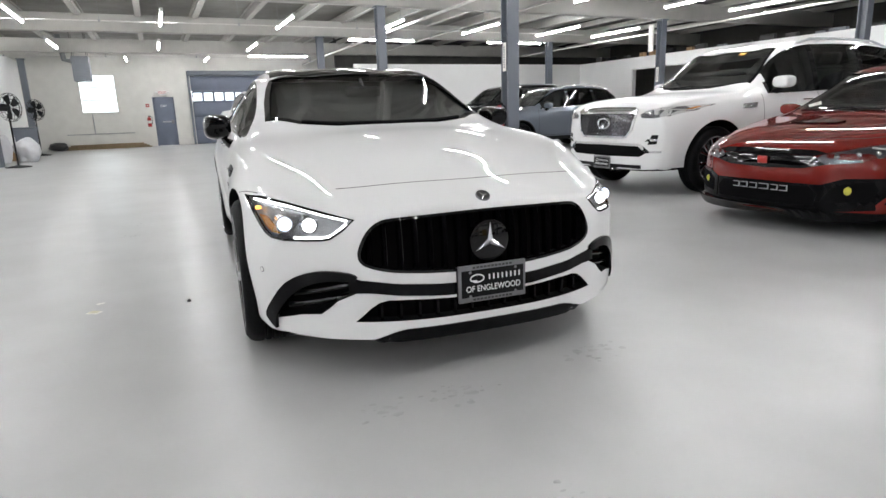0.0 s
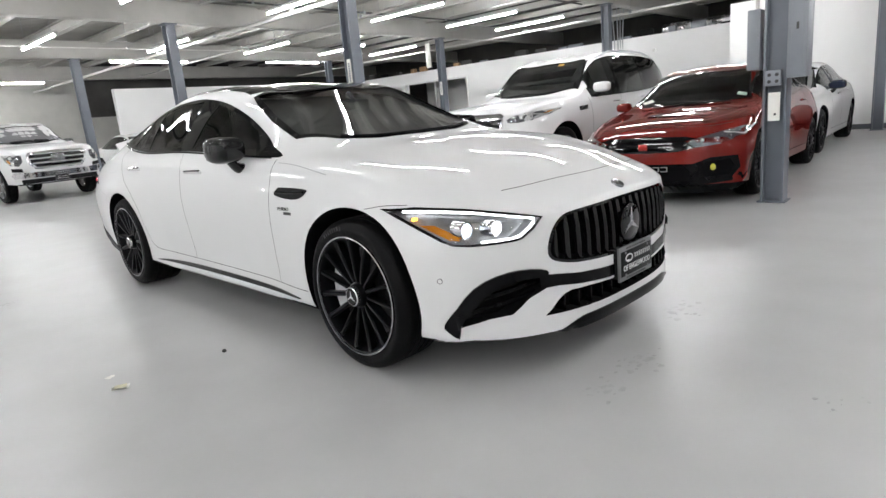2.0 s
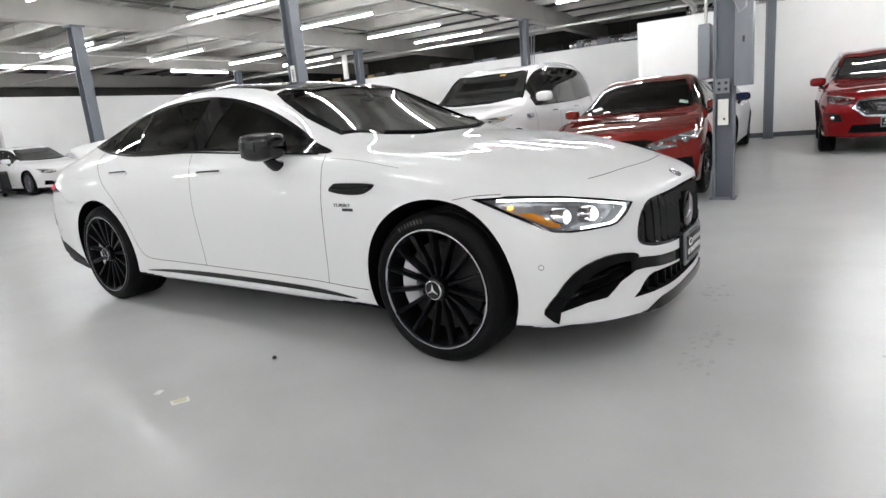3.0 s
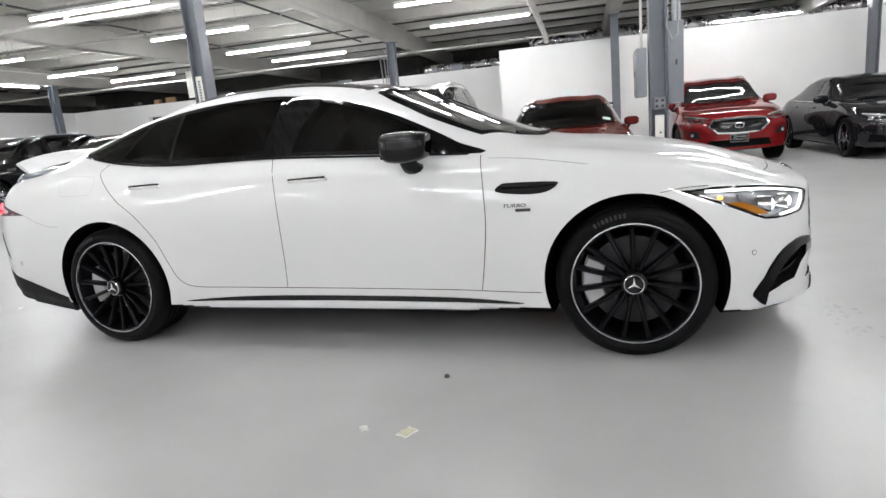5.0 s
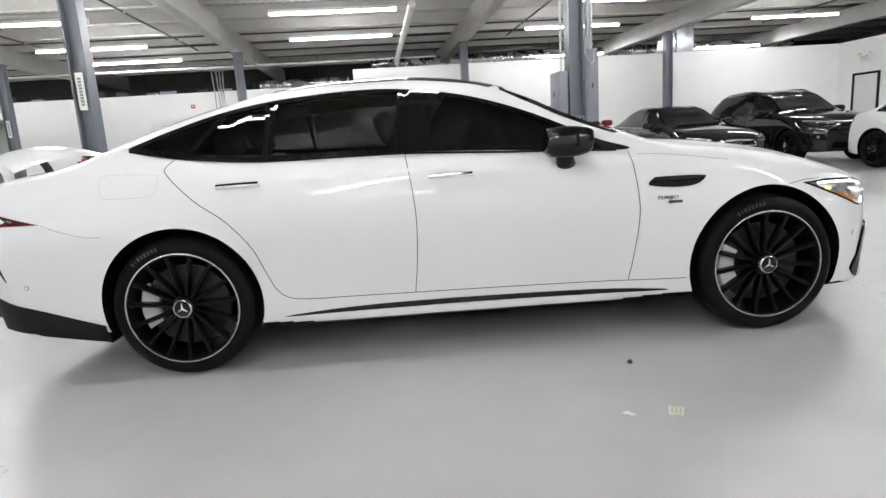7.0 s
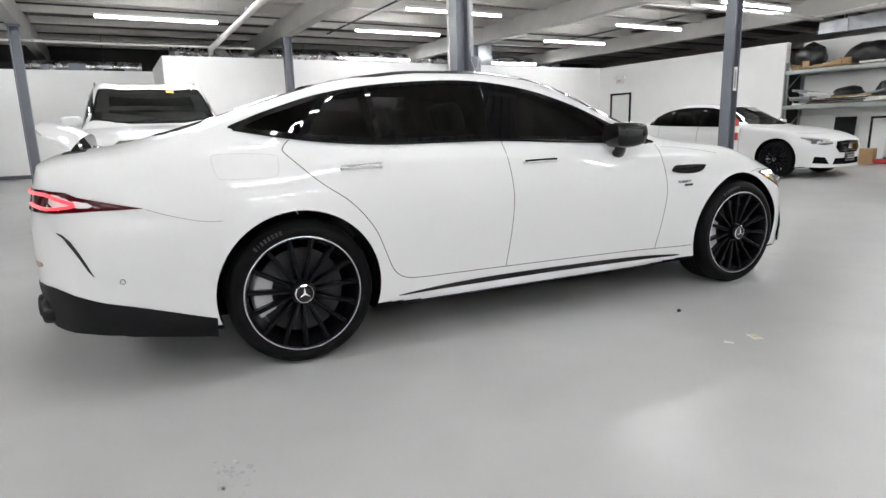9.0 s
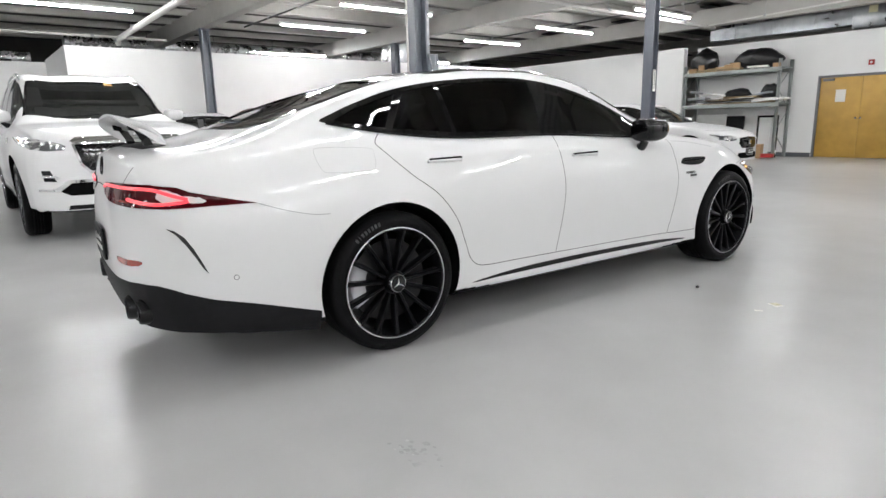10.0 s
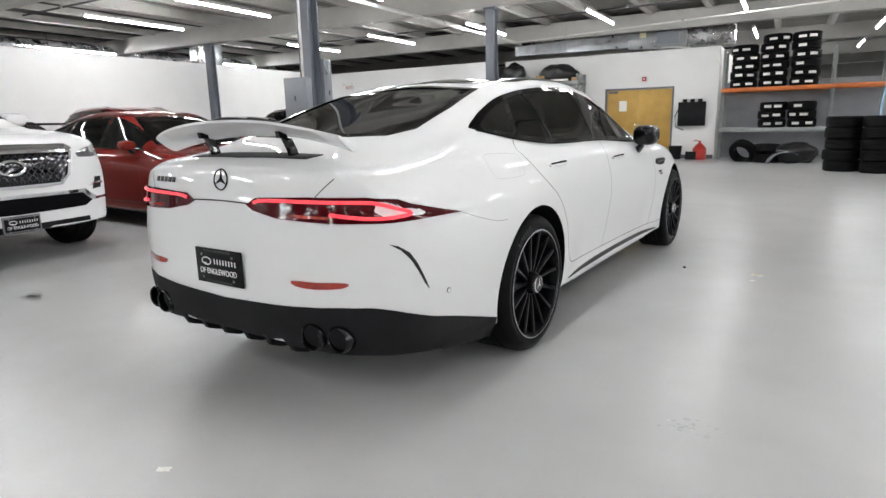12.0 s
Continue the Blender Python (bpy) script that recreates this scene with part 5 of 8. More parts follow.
slab("wall_recess_north", 7.3, 23.0, 0, RECESS + 0.2, 23.2, 2.98, "wall", "white painted partition wall")
slab("wall_south", 7.6, SOUTH - 0.2, 0, EAST + 0.2, SOUTH, 3.03, "wall", "white painted partition wall")
# open roof with girders, purlins, ribbed deck
bm = bmesh.new()
prof, y = [], -33.5
while y < 35.5:
    prof += [(y, 4.22), (y + 0.09, 4.22), (y + 0.115, 4.27), (y + 0.165, 4.27)]
    y += 0.19
for (ya, za), (yb, zb) in zip(prof, prof[1:]):
    q = [bm.verts.new(p) for p in ((-15.5, ya, za), (23.5, ya, za), (23.5, yb, zb), (-15.5, yb, zb))]
    bm.faces.new(q)
tagged(part("ceiling", bm, M["deck"], smooth=None), "off-white ribbed metal roof deck", kind="structure")
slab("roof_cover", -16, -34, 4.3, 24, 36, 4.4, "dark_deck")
girder = thing("girders", "off-white painted steel roof girders", "beam", kind="structure")
for y in Y_COLS + (-15.0, -20.8, -26.6):
    part("girder", box_bm(-15.5, y - 0.13, 3.53, 23.5, y + 0.13, 3.99, 0.02), M["steel_white"], girder)
pur = thing("purlins", "off-white painted steel roof purlins", "beam", kind="structure")
for i in range(25):
    x = -13.3 + i * 1.478
    b = box_bm(x - 0.075, -33, 4.18, x + 0.075, 35, 4.21)
    box_bm(x - 0.012, -33, 3.97, x + 0.012, 35, 4.18, bm=b)
    box_bm(x - 0.075, -33, 3.94, x + 0.075, 35, 3.97, bm=b)
    part("purlin", b, M["steel_white"], pur, smooth=None)


def i_column(x, y, h=3.53, w=0.2):
    col = thing("column", "grey painted steel H-section column bolted to the floor", "column", Matrix.Translation((x, y, 0)), "columns of the hall")
    b = box_bm(-w / 2, -w / 2, 0.012, w / 2, -w / 2 + 0.022, h)
    box_bm(-w / 2, w / 2 - 0.022, 0.012, w / 2, w / 2, h, bm=b)
    box_bm(-0.012, -w / 2 + 0.022, 0.012, 0.012, w / 2 - 0.022, h, bm=b)
    part("shaft", b, M["column"], col, smooth=None)
    part("base_plate", box_bm(-0.125, -0.125, 0, 0.125, 0.125, 0.012, 0.003), M["column"], col)
    part("cap_plate", box_bm(-0.14, -0.14, h - 0.03, 0.14, 0.14, h - 0.002, 0.003), M["column"], col)
    return col


for x in X_COLS:
    for y in Y_COLS[1:-1]:
        i_column(x, y)


# fluorescent strips
def strip_light(x, y, along="y", z=3.5):
    lamp = thing("strip_light", "white fluorescent strip light with a lit tube, hung under the roof", "ceiling light", pose(x, y, z, 0, 0, 0 if along == "y" else 90), "strip lights")
    b = box_bm(-0.04, -1.2, 0.03, 0.04, 1.2, 0.085, 0.006)
    part("housing", b, M["fixture"], lamp)
    part("tube", cyl_bm((0, -1.17, 0.008), (0, 1.17, 0.008), 0.02, 10), M["tube"], lamp, "lit tube")
    for yy in (-1.185, 1.185):
        part("end_cap", box_bm(-0.028, yy - 0.015, -0.016, 0.028, yy + 0.015, 0.03, 0.004), M["fixture"], lamp)
    for yy in (-0.9, 0.9):
        part("hanger", cyl_bm((0, yy, 0.085), (0, yy, 0.73), 0.005, 6), M["conduit"], lamp)
    return lamp


for x in (-8.4, -5.45, -2.52, 0.5, 3.5, 6.45, 9.42, 12.3):
    for y in (-5.95, -0.1, 5.5, 11.05, 16.85, 22.7):
        if not (x > 6 and y > 20):
            strip_light(x, y)
for x, y in ((14.6, 11.0), (14.6, 16.75), (0.5, -11.6), (-2.5, -11.6), (3.5, -17), (0.5, -17), (-2.5, -17), (-0.65, 27.4), (2.35, 27.4), (17.9, -1.9), (17.9, -7.6)):
    strip_light(x, y)
for x, y in ((7.4, 20.1), (12.7, 20.1), (5.0, 26.0)):
    strip_light(x, y, "x")


# ---- the other cars ----
def sym(half):
    """A closed outline from its right half, given from the bottom middle to the top middle."""
    return half + [(-a, b) for a, b in half[::-1] if abs(a) > 1e-6]


def road_car(spec, m, label):
    c = spec
    L, W = c["length"], c["width"]
    sh = Shell(c)
    car = thing(c["name"], label, c.get("category", "car"), m)
    paint = M[c["paint"]]
    bm = sh.build()
    s1, s2, r, rim = c["front_axle"], c["front_axle"] + c["wheelbase"], c["tyre"], c["rim"]
    ws0, ws1 = c["screen"]
    mid = sh.bw(ws0)
    half = [(ws0, 0.0), (ws0 + 0.03, 0.35 * mid), (ws0 + 0.22, mid - 0.13), (ws1 + 0.05, sh.rw - 0.055), (ws1, 0.3), (ws1 - 0.01, 0.0)]
    screen = half + [(a, -b) for a, b in half[-2:0:-1]]
    holes = [side_outline(sh, a, b) for a, b in c["panes"]]
    holes = [h for h in holes if len(h) > 5]
    sa, sb = c["panes"][0][0] - 0.05, c["panes"][-1][1] + 0.06
    dlo = side_outline(sh, sa, sb, 26, 0.0, 0.018)
    arches = bmesh.new()
    for s in (s1, s2):
        for y0, y1 in ((W / 2 - 0.34, W / 2 + 0.3), (-W / 2 - 0.3, -W / 2 + 0.34)):
            cyl_bm((s, y0, r + 0.005), (s, y1, r + 0.005), r + c.get("arch", 0.05), 40, bm=arches)
    c2 = bmesh.new()
    for side in ("right", "left"):
        for o in holes:
            cutter(sh, side, o, 0.2, c2, 0.15)
    cutter(sh, "top", screen, 0.16, c2, 0.15)
    tools, mats = [arches, interior_cut(sh, ws0 + 0.24, c["cabin_end"], c.get("cabin_floor", 0.45)), c2], [M["void"], M[c.get("cabin", "cabin")], M[c.get("cabin", "cabin")]]
    if "rear_screen" in c:
        r0, r1 = c["rear_screen"]
        rh = [(r0, 0.0), (r0, sh.rw - 0.12), (r1, sh.rw - 0.06), (r1 + 0.02, 0.0)]
        rscreen = rh + [(a, -b) for a, b in rh[-2:0:-1]]
        c3 = bmesh.new()
        cutter(sh, "top", rscreen, 0.14, c3, 0.15)
        tools.append(c3)
        mats.append(M["cabin"])
        part("rear_window", patch(sh, "top", rscreen, 0.001, 0.004, grid=0.14), M["dark_glass"], car)
    part("body", carve(mesh_of(bm, "body", paint), tools, mats, sh), None, car)
    part("windscreen", patch(sh, "top", screen, 0.001, 0.005, grid=0.14), M[c.get("screen_glass", "mid_glass")], car, "clear windscreen" if c.get("screen_glass") is None else "dark tinted windscreen")
    part("screen_band", patch(sh, "top", screen, 0.003, 0.003, [inset(screen, 0.03)], 0.1), M["gloss_black"], car)
    trim = M[c.get("trim", "gloss_black")]
    for side, sgn in (("right", 1), ("left", -1)):
        if len(dlo) > 6:
            part("window_trim", patch(sh, side, dlo, 0.003, 0.01, holes, 0.09), M["gloss_black"], car)
        for i, o in enumerate(holes):
            part("side_window", patch(sh, side, o, 0.001, 0.004, grid=0.12), M["mid_glass" if i < c.get("clear", 1) and not c.get("all_dark") else "dark_glass"], car)
        line = skin_line(sh, side, [(s, sh.section(s)[7][1] + 0.004) for s in np.linspace(sa + 0.02, sb - 0.05, 8)], 0.008)
        part("belt_moulding", tube_bm(line, 0.008, 6), trim, car)
        for s in c["doors"]:
            zb, zs = sh.section(s)[7][1], sh.sz(s) + 0.12
            part("door_gap", ribbon(sh, side, [(s, zb), (s - 0.02, (zb + zs) / 2 + 0.1), (s - 0.01, zs)], 0.007), M["black_gap"], car)
        zs = sh.sz(c["doors"][1]) + 0.12
        part("door_gap", ribbon(sh, side, [(c["doors"][0], zs), (c["doors"][1], zs), (c["doors"][-1], zs)], 0.007), M["black_gap"], car)
        for s in c["handles"]:
            z = sh.section(s)[7][1] - 0.1
            handle_part(car, sh, side, s, s + 0.2, z, c.get("handle", c["paint"]))
        mirror_part(car, sh, c["mirror"][0], c["mirror"][1], sgn, c.get("mirror_paint", c["paint"]), c.get("mirror_size", 1.0))
        if "cladding" in c:
            w = c["cladding"]
            zz = [(s1 + r + 0.08, sh.sz(2) + 0.01), (s2 - r - 0.08, sh.sz(3) + 0.01), (s2 - r - 0.08, sh.sz(3) + w), (s1 + r + 0.08, sh.sz(2) + w)]
            part("sill_cladding", patch(sh, side, zz, 0.012, 0.02, grid=0.12), M["matt_black"], car)
        for s in (s1, s2):
            if c.get("arch_trim"):
                pts = []
                for a in np.linspace(0.05, math.pi - 0.05, 15):
                    hh, _, nn = sh.drop(side, s + (r + c.get("arch", 0.05) + 0.012) * math.cos(a), r + (r + c.get("arch", 0.05) + 0.012) * math.sin(a))
                    pts.append(hh)
                part("arch_trim", tube_bm(pts, 0.018, 6), M[c["arch_trim"]], car)
        # lamps
        lo = c["lamp"] if sgn > 0 else mirror2(c["lamp"])
        hl = part("headlamp", patch(sh, "front", lo, 0.003, 0.012, grid=0.06), M["lamp_inner"], car, "unlit headlamp")
        cx = sum(p[0] for p in lo) / len(lo)
        cz = sum(p[1] for p in lo) / len(lo)
        for k in (-0.5, 0.15, 0.6):
            w = cx + sgn * k * 0.5 * (max(p[0] for p in lo) - min(p[0] for p in lo)) * 0.75
            zt = [p[1] for p in lo]
            z = cz + (0.1 * k) * (max(zt) - min(zt))
            hh, _, nn = sh.drop("front", w, z)
            bm = bmesh.new()
            rr = 0.12 * (max(zt) - min(zt))
            bmesh.ops.create_uvsphere(bm, u_segments=14, v_segments=8, radius=rr, matrix=Matrix.Translation(hh) @ Matrix.Diagonal((0.5, 1.15, 1, 1)))
            part("lamp_unit", bm, M["reflector"], hl)
        strip = [(p[0], p[1]) for p in inset(lo, 0.014)]
        top_edge = sorted(strip, key=lambda p: -p[1])[: max(3, len(strip) // 2)]
        top_edge.sort()
        pts = [sh.drop("front", a, b)[0] + sh.drop("front", a, b)[2] * 0.008 for a, b in top_edge]
        part("lamp_strip", tube_bm(pts, 0.008, 6), M["fixture"], hl)
        part("lamp_cover", patch(sh, "front", lo, 0.02, 0.006, grid=0.06), M["lens"], hl)
        if "amber" in c:
            ao = c["amber"] if sgn > 0 else mirror2(c["amber"])
            part("turn_lamp", patch(sh, "front", ao, 0.012, 0.008, grid=0.05), M["amber"], hl)
        for nm, o, mat, pr in c.get("front_sides", ()):
            part(nm, patch(sh, "front", o if sgn > 0 else mirror2(o), pr, 0.02, grid=0.06), M[mat], car)
        for w, z, rad, mat in c.get("fogs", ()):
            hh, _, nn = sh.drop("front", sgn * w, z)
            bm = bmesh.new()
            bmesh.ops.create_uvsphere(bm, u_segments=16, v_segments=10, radius=rad, matrix=Matrix.Translation(hh) @ Matrix.Diagonal((0.6, 1, 1, 1)))
            part("fog_lamp", bm, M[mat], car)
        for nm, o, mat in c.get("side_patches", ()):
            part(nm, patch(sh, side, o, 0.008, 0.014, grid=0.06), M[mat], car)
        if "tail" in c:
            part("tail_lamp", patch(sh, "rear", c["tail"] if sgn > 0 else mirror2(c["tail"]), 0.005, 0.015, grid=0.07), M["tail_red"], car)
        if c.get("rails"):
            a, b = c["rails"]
            pts = [Vector((s, sgn * (sh.rw - 0.02), sh.section(s)[8][1] + (0.055 if 0 < i < 5 else 0.0))) for i, s in enumerate(np.linspace(a, b, 6))]
            part("roof_rail", tube_bm(pts, 0.016, 8), M[c.get("rail_mat", "chrome")], car)
    for nm, o, mat, pr in c.get("front_mid", ()):
        part(nm, patch(sh, "front", o, pr, 0.02, grid=0.07), M[mat], car)
    # grille
    g = c["grille"]
    gp = part("grille", patch(sh, "front", g, 0.004, 0.012, grid=0.06), M["gloss_black"], car, "dark grille in a bright frame")
    if c.get("grille_frame"):
        part("grille_frame", patch(sh, "front", g, 0.018, 0.03, [inset(g, c.get("frame_w", 0.028))], 0.06), M[c["grille_frame"]], gp)
    xs, zs = [p[0] for p in g], [p[1] for p in g]
    x0, x1, z0, z1 = min(xs), max(xs), min(zs), max(zs)
    gi = inset(g, 0.03)
    style, bars = c.get("bars", ("across", 4))[0], c.get("bars", ("across", 4))[1]
    mt = M[c.get("bar_mat", "dark_chrome")]
    lines = []
    if style == "across":
        lines = [[(x, z0 + (z1 - z0) * (k + 0.5) / bars) for x in np.linspace(x0, x1, 25)] for k in range(bars)]
    elif style == "upright":
        lines = [[(x0 + (x1 - x0) * (k + 0.5) / bars, z) for z in np.linspace(z0, z1, 9)] for k in range(bars)]
    elif style == "lattice":
        for k in range(bars):
            z = z0 + (z1 - z0) * (k + 0.5) / bars
            for ph in (1, -1):
                lines.append([(x, z + ph * 0.5 * (z1 - z0) / bars * math.sin((x - x0) * 2 * math.pi / 0.115)) for x in np.linspace(x0, x1, 120)])
    lat = bmesh.new()
    for ln in lines:
        run = []
        for p in ln + [None]:
            if p and inside(p, gi):
                hh, _, nn = sh.drop("front", *p)
                run.append(hh + nn * 0.012)
            else:
                if len(run) > 2:
                    if style == "lattice":
                        tube_bm(run, 0.0036, 4, bm=lat)
                    else:
                        part("grille_bar", tube_bm(run, c.get("bar_r", 0.011), 6), mt, gp)
                run = []
    if len(lat.verts):
        tagged(part("grille_lattice", lat, mt, gp), kind="stuff")
    else:
        lat.free()
    if "badge" in c:
        bz, br, bmat = c["badge"]
        hh, _, nn = sh.drop("front", 0, bz)
        face = Matrix.Translation(hh - Vector((0.022, 0, 0))) @ Matrix(((0, 0, -1), (-1, 0, 0), (0, 1, 0))).to_4x4()
        if bmat == "loop":
            loop = [Vector((br * math.cos(a), br * 0.58 * math.sin(a), 0)) for a in np.linspace(-2.1, 5.24 - 2.1 + 0.98, 26)]
            b = part("badge", tube_bm([Vector((-0.1 * br, -0.1 * br, 0))] + loop + [Vector((0.1 * br, -0.1 * br, 0))], br * 0.13, 8), M["chrome"], gp, "bright loop badge")
        elif bmat == "star":
            b = part("badge", lathe_bm([(br * 0.86, 0), (br * 0.93, 0.008), (br, 0)], 32, "z", True), M["chrome"], gp)
            star(b, br * 0.9, br * 0.18, 0.006, "chrome")
        else:
            b = part("badge", box_bm(-br, -br * 0.7, -0.004, br, br * 0.7, 0.006, 0.006), M[bmat], gp)
        b.matrix_basis = face
    if "plate_z" in c:
        hh, _, _ = sh.drop("front", c.get("plate_w", 0.0), c["plate_z"])
        plate(car, Matrix.Translation((hh.x - 0.03, c.get("plate_w", 0.0), c["plate_z"])) @ Matrix(((0, 0, -1), (-1, 0, 0), (0, 1, 0))).to_4x4(), "black dealer plate in a grey frame")
        part("plate_bracket", box_bm(hh.x - 0.025, c.get("plate_w", 0.0) - 0.13, c["plate_z"] - 0.06, hh.x + 0.05, c.get("plate_w", 0.0) + 0.13, c["plate_z"] + 0.06, 0.006), M["matt_black"], car)
    part("bonnet_gap", ribbon(sh, "top", [(c["bonnet"] + 0.28, -0.78 * W / 2), (c["bonnet"] + 0.06, -0.55 * W / 2), (c["bonnet"], 0.0), (c["bonnet"] + 0.06, 0.55 * W / 2), (c["bonnet"] + 0.28, 0.78 * W / 2)], 0.007), M["black_gap"], car)
    for w0, w1 in ((-0.5, 0.0), (0.0, 0.5)):
        wl = skin_line(sh, "top", [(ws0 + 0.1, w0), (ws0 + 0.06, (w0 + w1) / 2), (ws0 + 0.07, w1)], 0.014)
        part("wiper", tube_bm(wl, 0.008, 6), M["matt_black"], car)
    wm = wheel_meshes(r, rim, 0.24, c.get("spokes", 10), c.get("wheel_style", "twin"), c.get("rim_mat", "silver_rim"), False, n=36)
    for s, fr in ((s1, True), (s2, False)):
        for y in (W / 2 - 0.035, -W / 2 + 0.035):
            add_wheel(car, wm, s, y, r, fr, 0.3 if fr else 0.8)
    sm = seat_mesh(c.get("seats", "leather"))
    k = sh.section((ws1 + c["cabin_end"]) / 2)
    top = k[10][1]
    for s in [ws1 + 0.25] + ([ws1 + 1.15] if c["cabin_end"] - ws1 > 1.6 else []):
        for y in (0.38, -0.38):
            ob = part("seat", sm, None, car)
            ob.matrix_basis = Matrix.Translation((s, y, top - 0.98 if top > 1.55 else 0.42)) @ Matrix.Diagonal((1, 1, 0.94, 1))
    part("dashboard", box_bm(ws0 + 0.3, -W / 2 + 0.3, sh.belt(ws0 + 0.3) - 0.35, ws0 + 0.6, W / 2 - 0.3, sh.belt(ws0 + 0.3) - 0.06, 0.07, 3), M["cabin"], car)
    bmw = lathe_bm([(0.18, 0.014), (0.194, 0.0), (0.18, -0.014), (0.166, 0.0)], 28, "z", True)
    sw = part("steering_wheel", bmw, M["cabin"], car)
    sw.matrix_basis = Matrix.Translation((ws0 + 0.72, -0.38, sh.belt(ws0 + 0.5) - 0.06)) @ Matrix.Rotation(radians(-65), 4, "Y")
    return car, sh


SEDAN = dict(
    name="sedan", length=4.93, width=1.87, roof_w=0.575, step=0.07, ring=4, hood_w=0.64,
    top=[(0, 0.7), (0.08, 0.76), (0.4, 0.86), (0.9, 0.93), (1.35, 0.98), (1.5, 1.02), (1.85, 1.2), (2.2, 1.37), (2.55, 1.44), (3.0, 1.455), (3.5, 1.4), (3.95, 1.24), (4.2, 1.13), (4.5, 1.08), (4.85, 1.05), (4.93, 1.0)],
    belt=[(0, 0.66), (0.3, 0.77), (0.9, 0.88), (1.5, 0.94), (2.5, 0.97), (3.5, 1.0), (4.2, 1.04), (4.93, 0.94)],
    belt_w=[(0, 0.72), (0.4, 0.78), (1.2, 0.81), (2.5, 0.825), (3.8, 0.81), (4.5, 0.77), (4.93, 0.72)],
    mid_w=[(0, 0.86), (0.4, 0.91), (0.9, 0.93), (2.5, 0.915), (3.9, 0.932), (4.93, 0.86)], mid_z=[(0, 0.5), (0.9, 0.62), (2.5, 0.67), (4.93, 0.66)],
    sill=[(0, 0.2), (0.6, 0.19), (2.5, 0.2), (4.3, 0.22), (4.93, 0.3)], bow=(0.4, 0.4), lean=(0.9, 0.6),
    front_axle=0.86, wheelbase=2.95, tyre=0.34, rim=0.25, screen=(1.36, 2.18), rear_screen=(3.45, 4.05), cabin_end=3.9,
    panes=[(1.75, 2.55), (2.62, 3.35), (3.41, 3.85)], doors=(1.62, 2.6, 3.6), handles=(2.3, 3.3), mirror=(1.86, 0.93), bonnet=0.3,
    lamp=[(0.8, 0.74), (0.65, 0.72), (0.48, 0.68), (0.47, 0.62), (0.62, 0.6), (0.78, 0.63)],
    grille=sym([(0.0, 0.44), (0.3, 0.46), (0.4, 0.55), (0.36, 0.66), (0.0, 0.68)]), grille_frame="chrome", bars=("across", 3),
    front_mid=[("lower_intake", sym([(0.0, 0.24), (0.45, 0.25), (0.4, 0.36), (0.0, 0.36)]), "void", 0.004)],
    front_sides=[("corner_intake", [(0.52, 0.26), (0.78, 0.28), (0.76, 0.4), (0.6, 0.38)], "void", 0.004)],
    tail=[(0.4, 0.78), (0.8, 0.78), (0.82, 0.9), (0.42, 0.9)], rim_mat="dark_chrome")

SUV = dict(
    name="suv", length=4.7, width=1.9, roof_w=0.62, step=0.07, ring=4, hood_w=0.66,
    top=[(0, 0.86), (0.08, 0.93), (0.4, 1.02), (0.9, 1.08), (1.2, 1.12), (1.35, 1.17), (1.7, 1.38), (2.0, 1.55), (2.3, 1.63), (2.8, 1.67), (3.5, 1.65), (4.0, 1.58), (4.3, 1.45), (4.5, 1.25), (4.62, 1.1), (4.7, 1.0)],
    belt=[(0, 0.82), (0.3, 0.92), (0.9, 1.02), (1.4, 1.06), (2.4, 1.1), (3.4, 1.14), (4.2, 1.2), (4.7, 0.98)],
    belt_w=[(0, 0.74), (0.4, 0.81), (1.2, 0.84), (2.5, 0.85), (3.8, 0.84), (4.7, 0.74)],
    mid_w=[(0, 0.87), (0.4, 0.93), (0.9, 0.95), (2.5, 0.935), (3.8, 0.948), (4.7, 0.88)], mid_z=[(0, 0.62), (0.9, 0.74), (2.5, 0.78), (4.7, 0.78)],
    sill=[(0, 0.28), (0.6, 0.26), (2.5, 0.27), (4.2, 0.28), (4.7, 0.36)], bow=(0.4, 0.35), lean=(0.8, 0.4), face_z=0.6, tail_z=0.7,
    front_axle=0.9, wheelbase=2.8, tyre=0.365, rim=0.26, screen=(1.22, 1.98), cabin_end=4.0, arch_trim="matt_black", cladding=0.09,
    panes=[(1.6, 2.42), (2.5, 3.3), (3.37, 4.1)], doors=(1.45, 2.46, 3.5), handles=(2.12, 3.1), mirror=(1.72, 1.06), bonnet=0.3,
    lamp=[(0.84, 0.92), (0.68, 0.9), (0.48, 0.85), (0.47, 0.8), (0.62, 0.77), (0.8, 0.8)],
    grille=sym([(0.0, 0.55), (0.35, 0.57), (0.5, 0.7), (0.44, 0.82), (0.0, 0.84)]), grille_frame="chrome", bars=("lattice", 5), bar_mat="dark_chrome",
    front_mid=[("lower_intake", sym([(0.0, 0.32), (0.55, 0.33), (0.5, 0.45), (0.0, 0.45)]), "void", 0.004)],
    front_sides=[("fog_surround", [(0.62, 0.5), (0.84, 0.52), (0.86, 0.66), (0.66, 0.62)], "matt_black", 0.004)], fogs=[(0.75, 0.57, 0.035, "reflector")],
    tail=[(0.45, 0.98), (0.84, 0.98), (0.85, 1.08), (0.45, 1.08)], rim_mat="black_rim", rails=(2.1, 4.0))

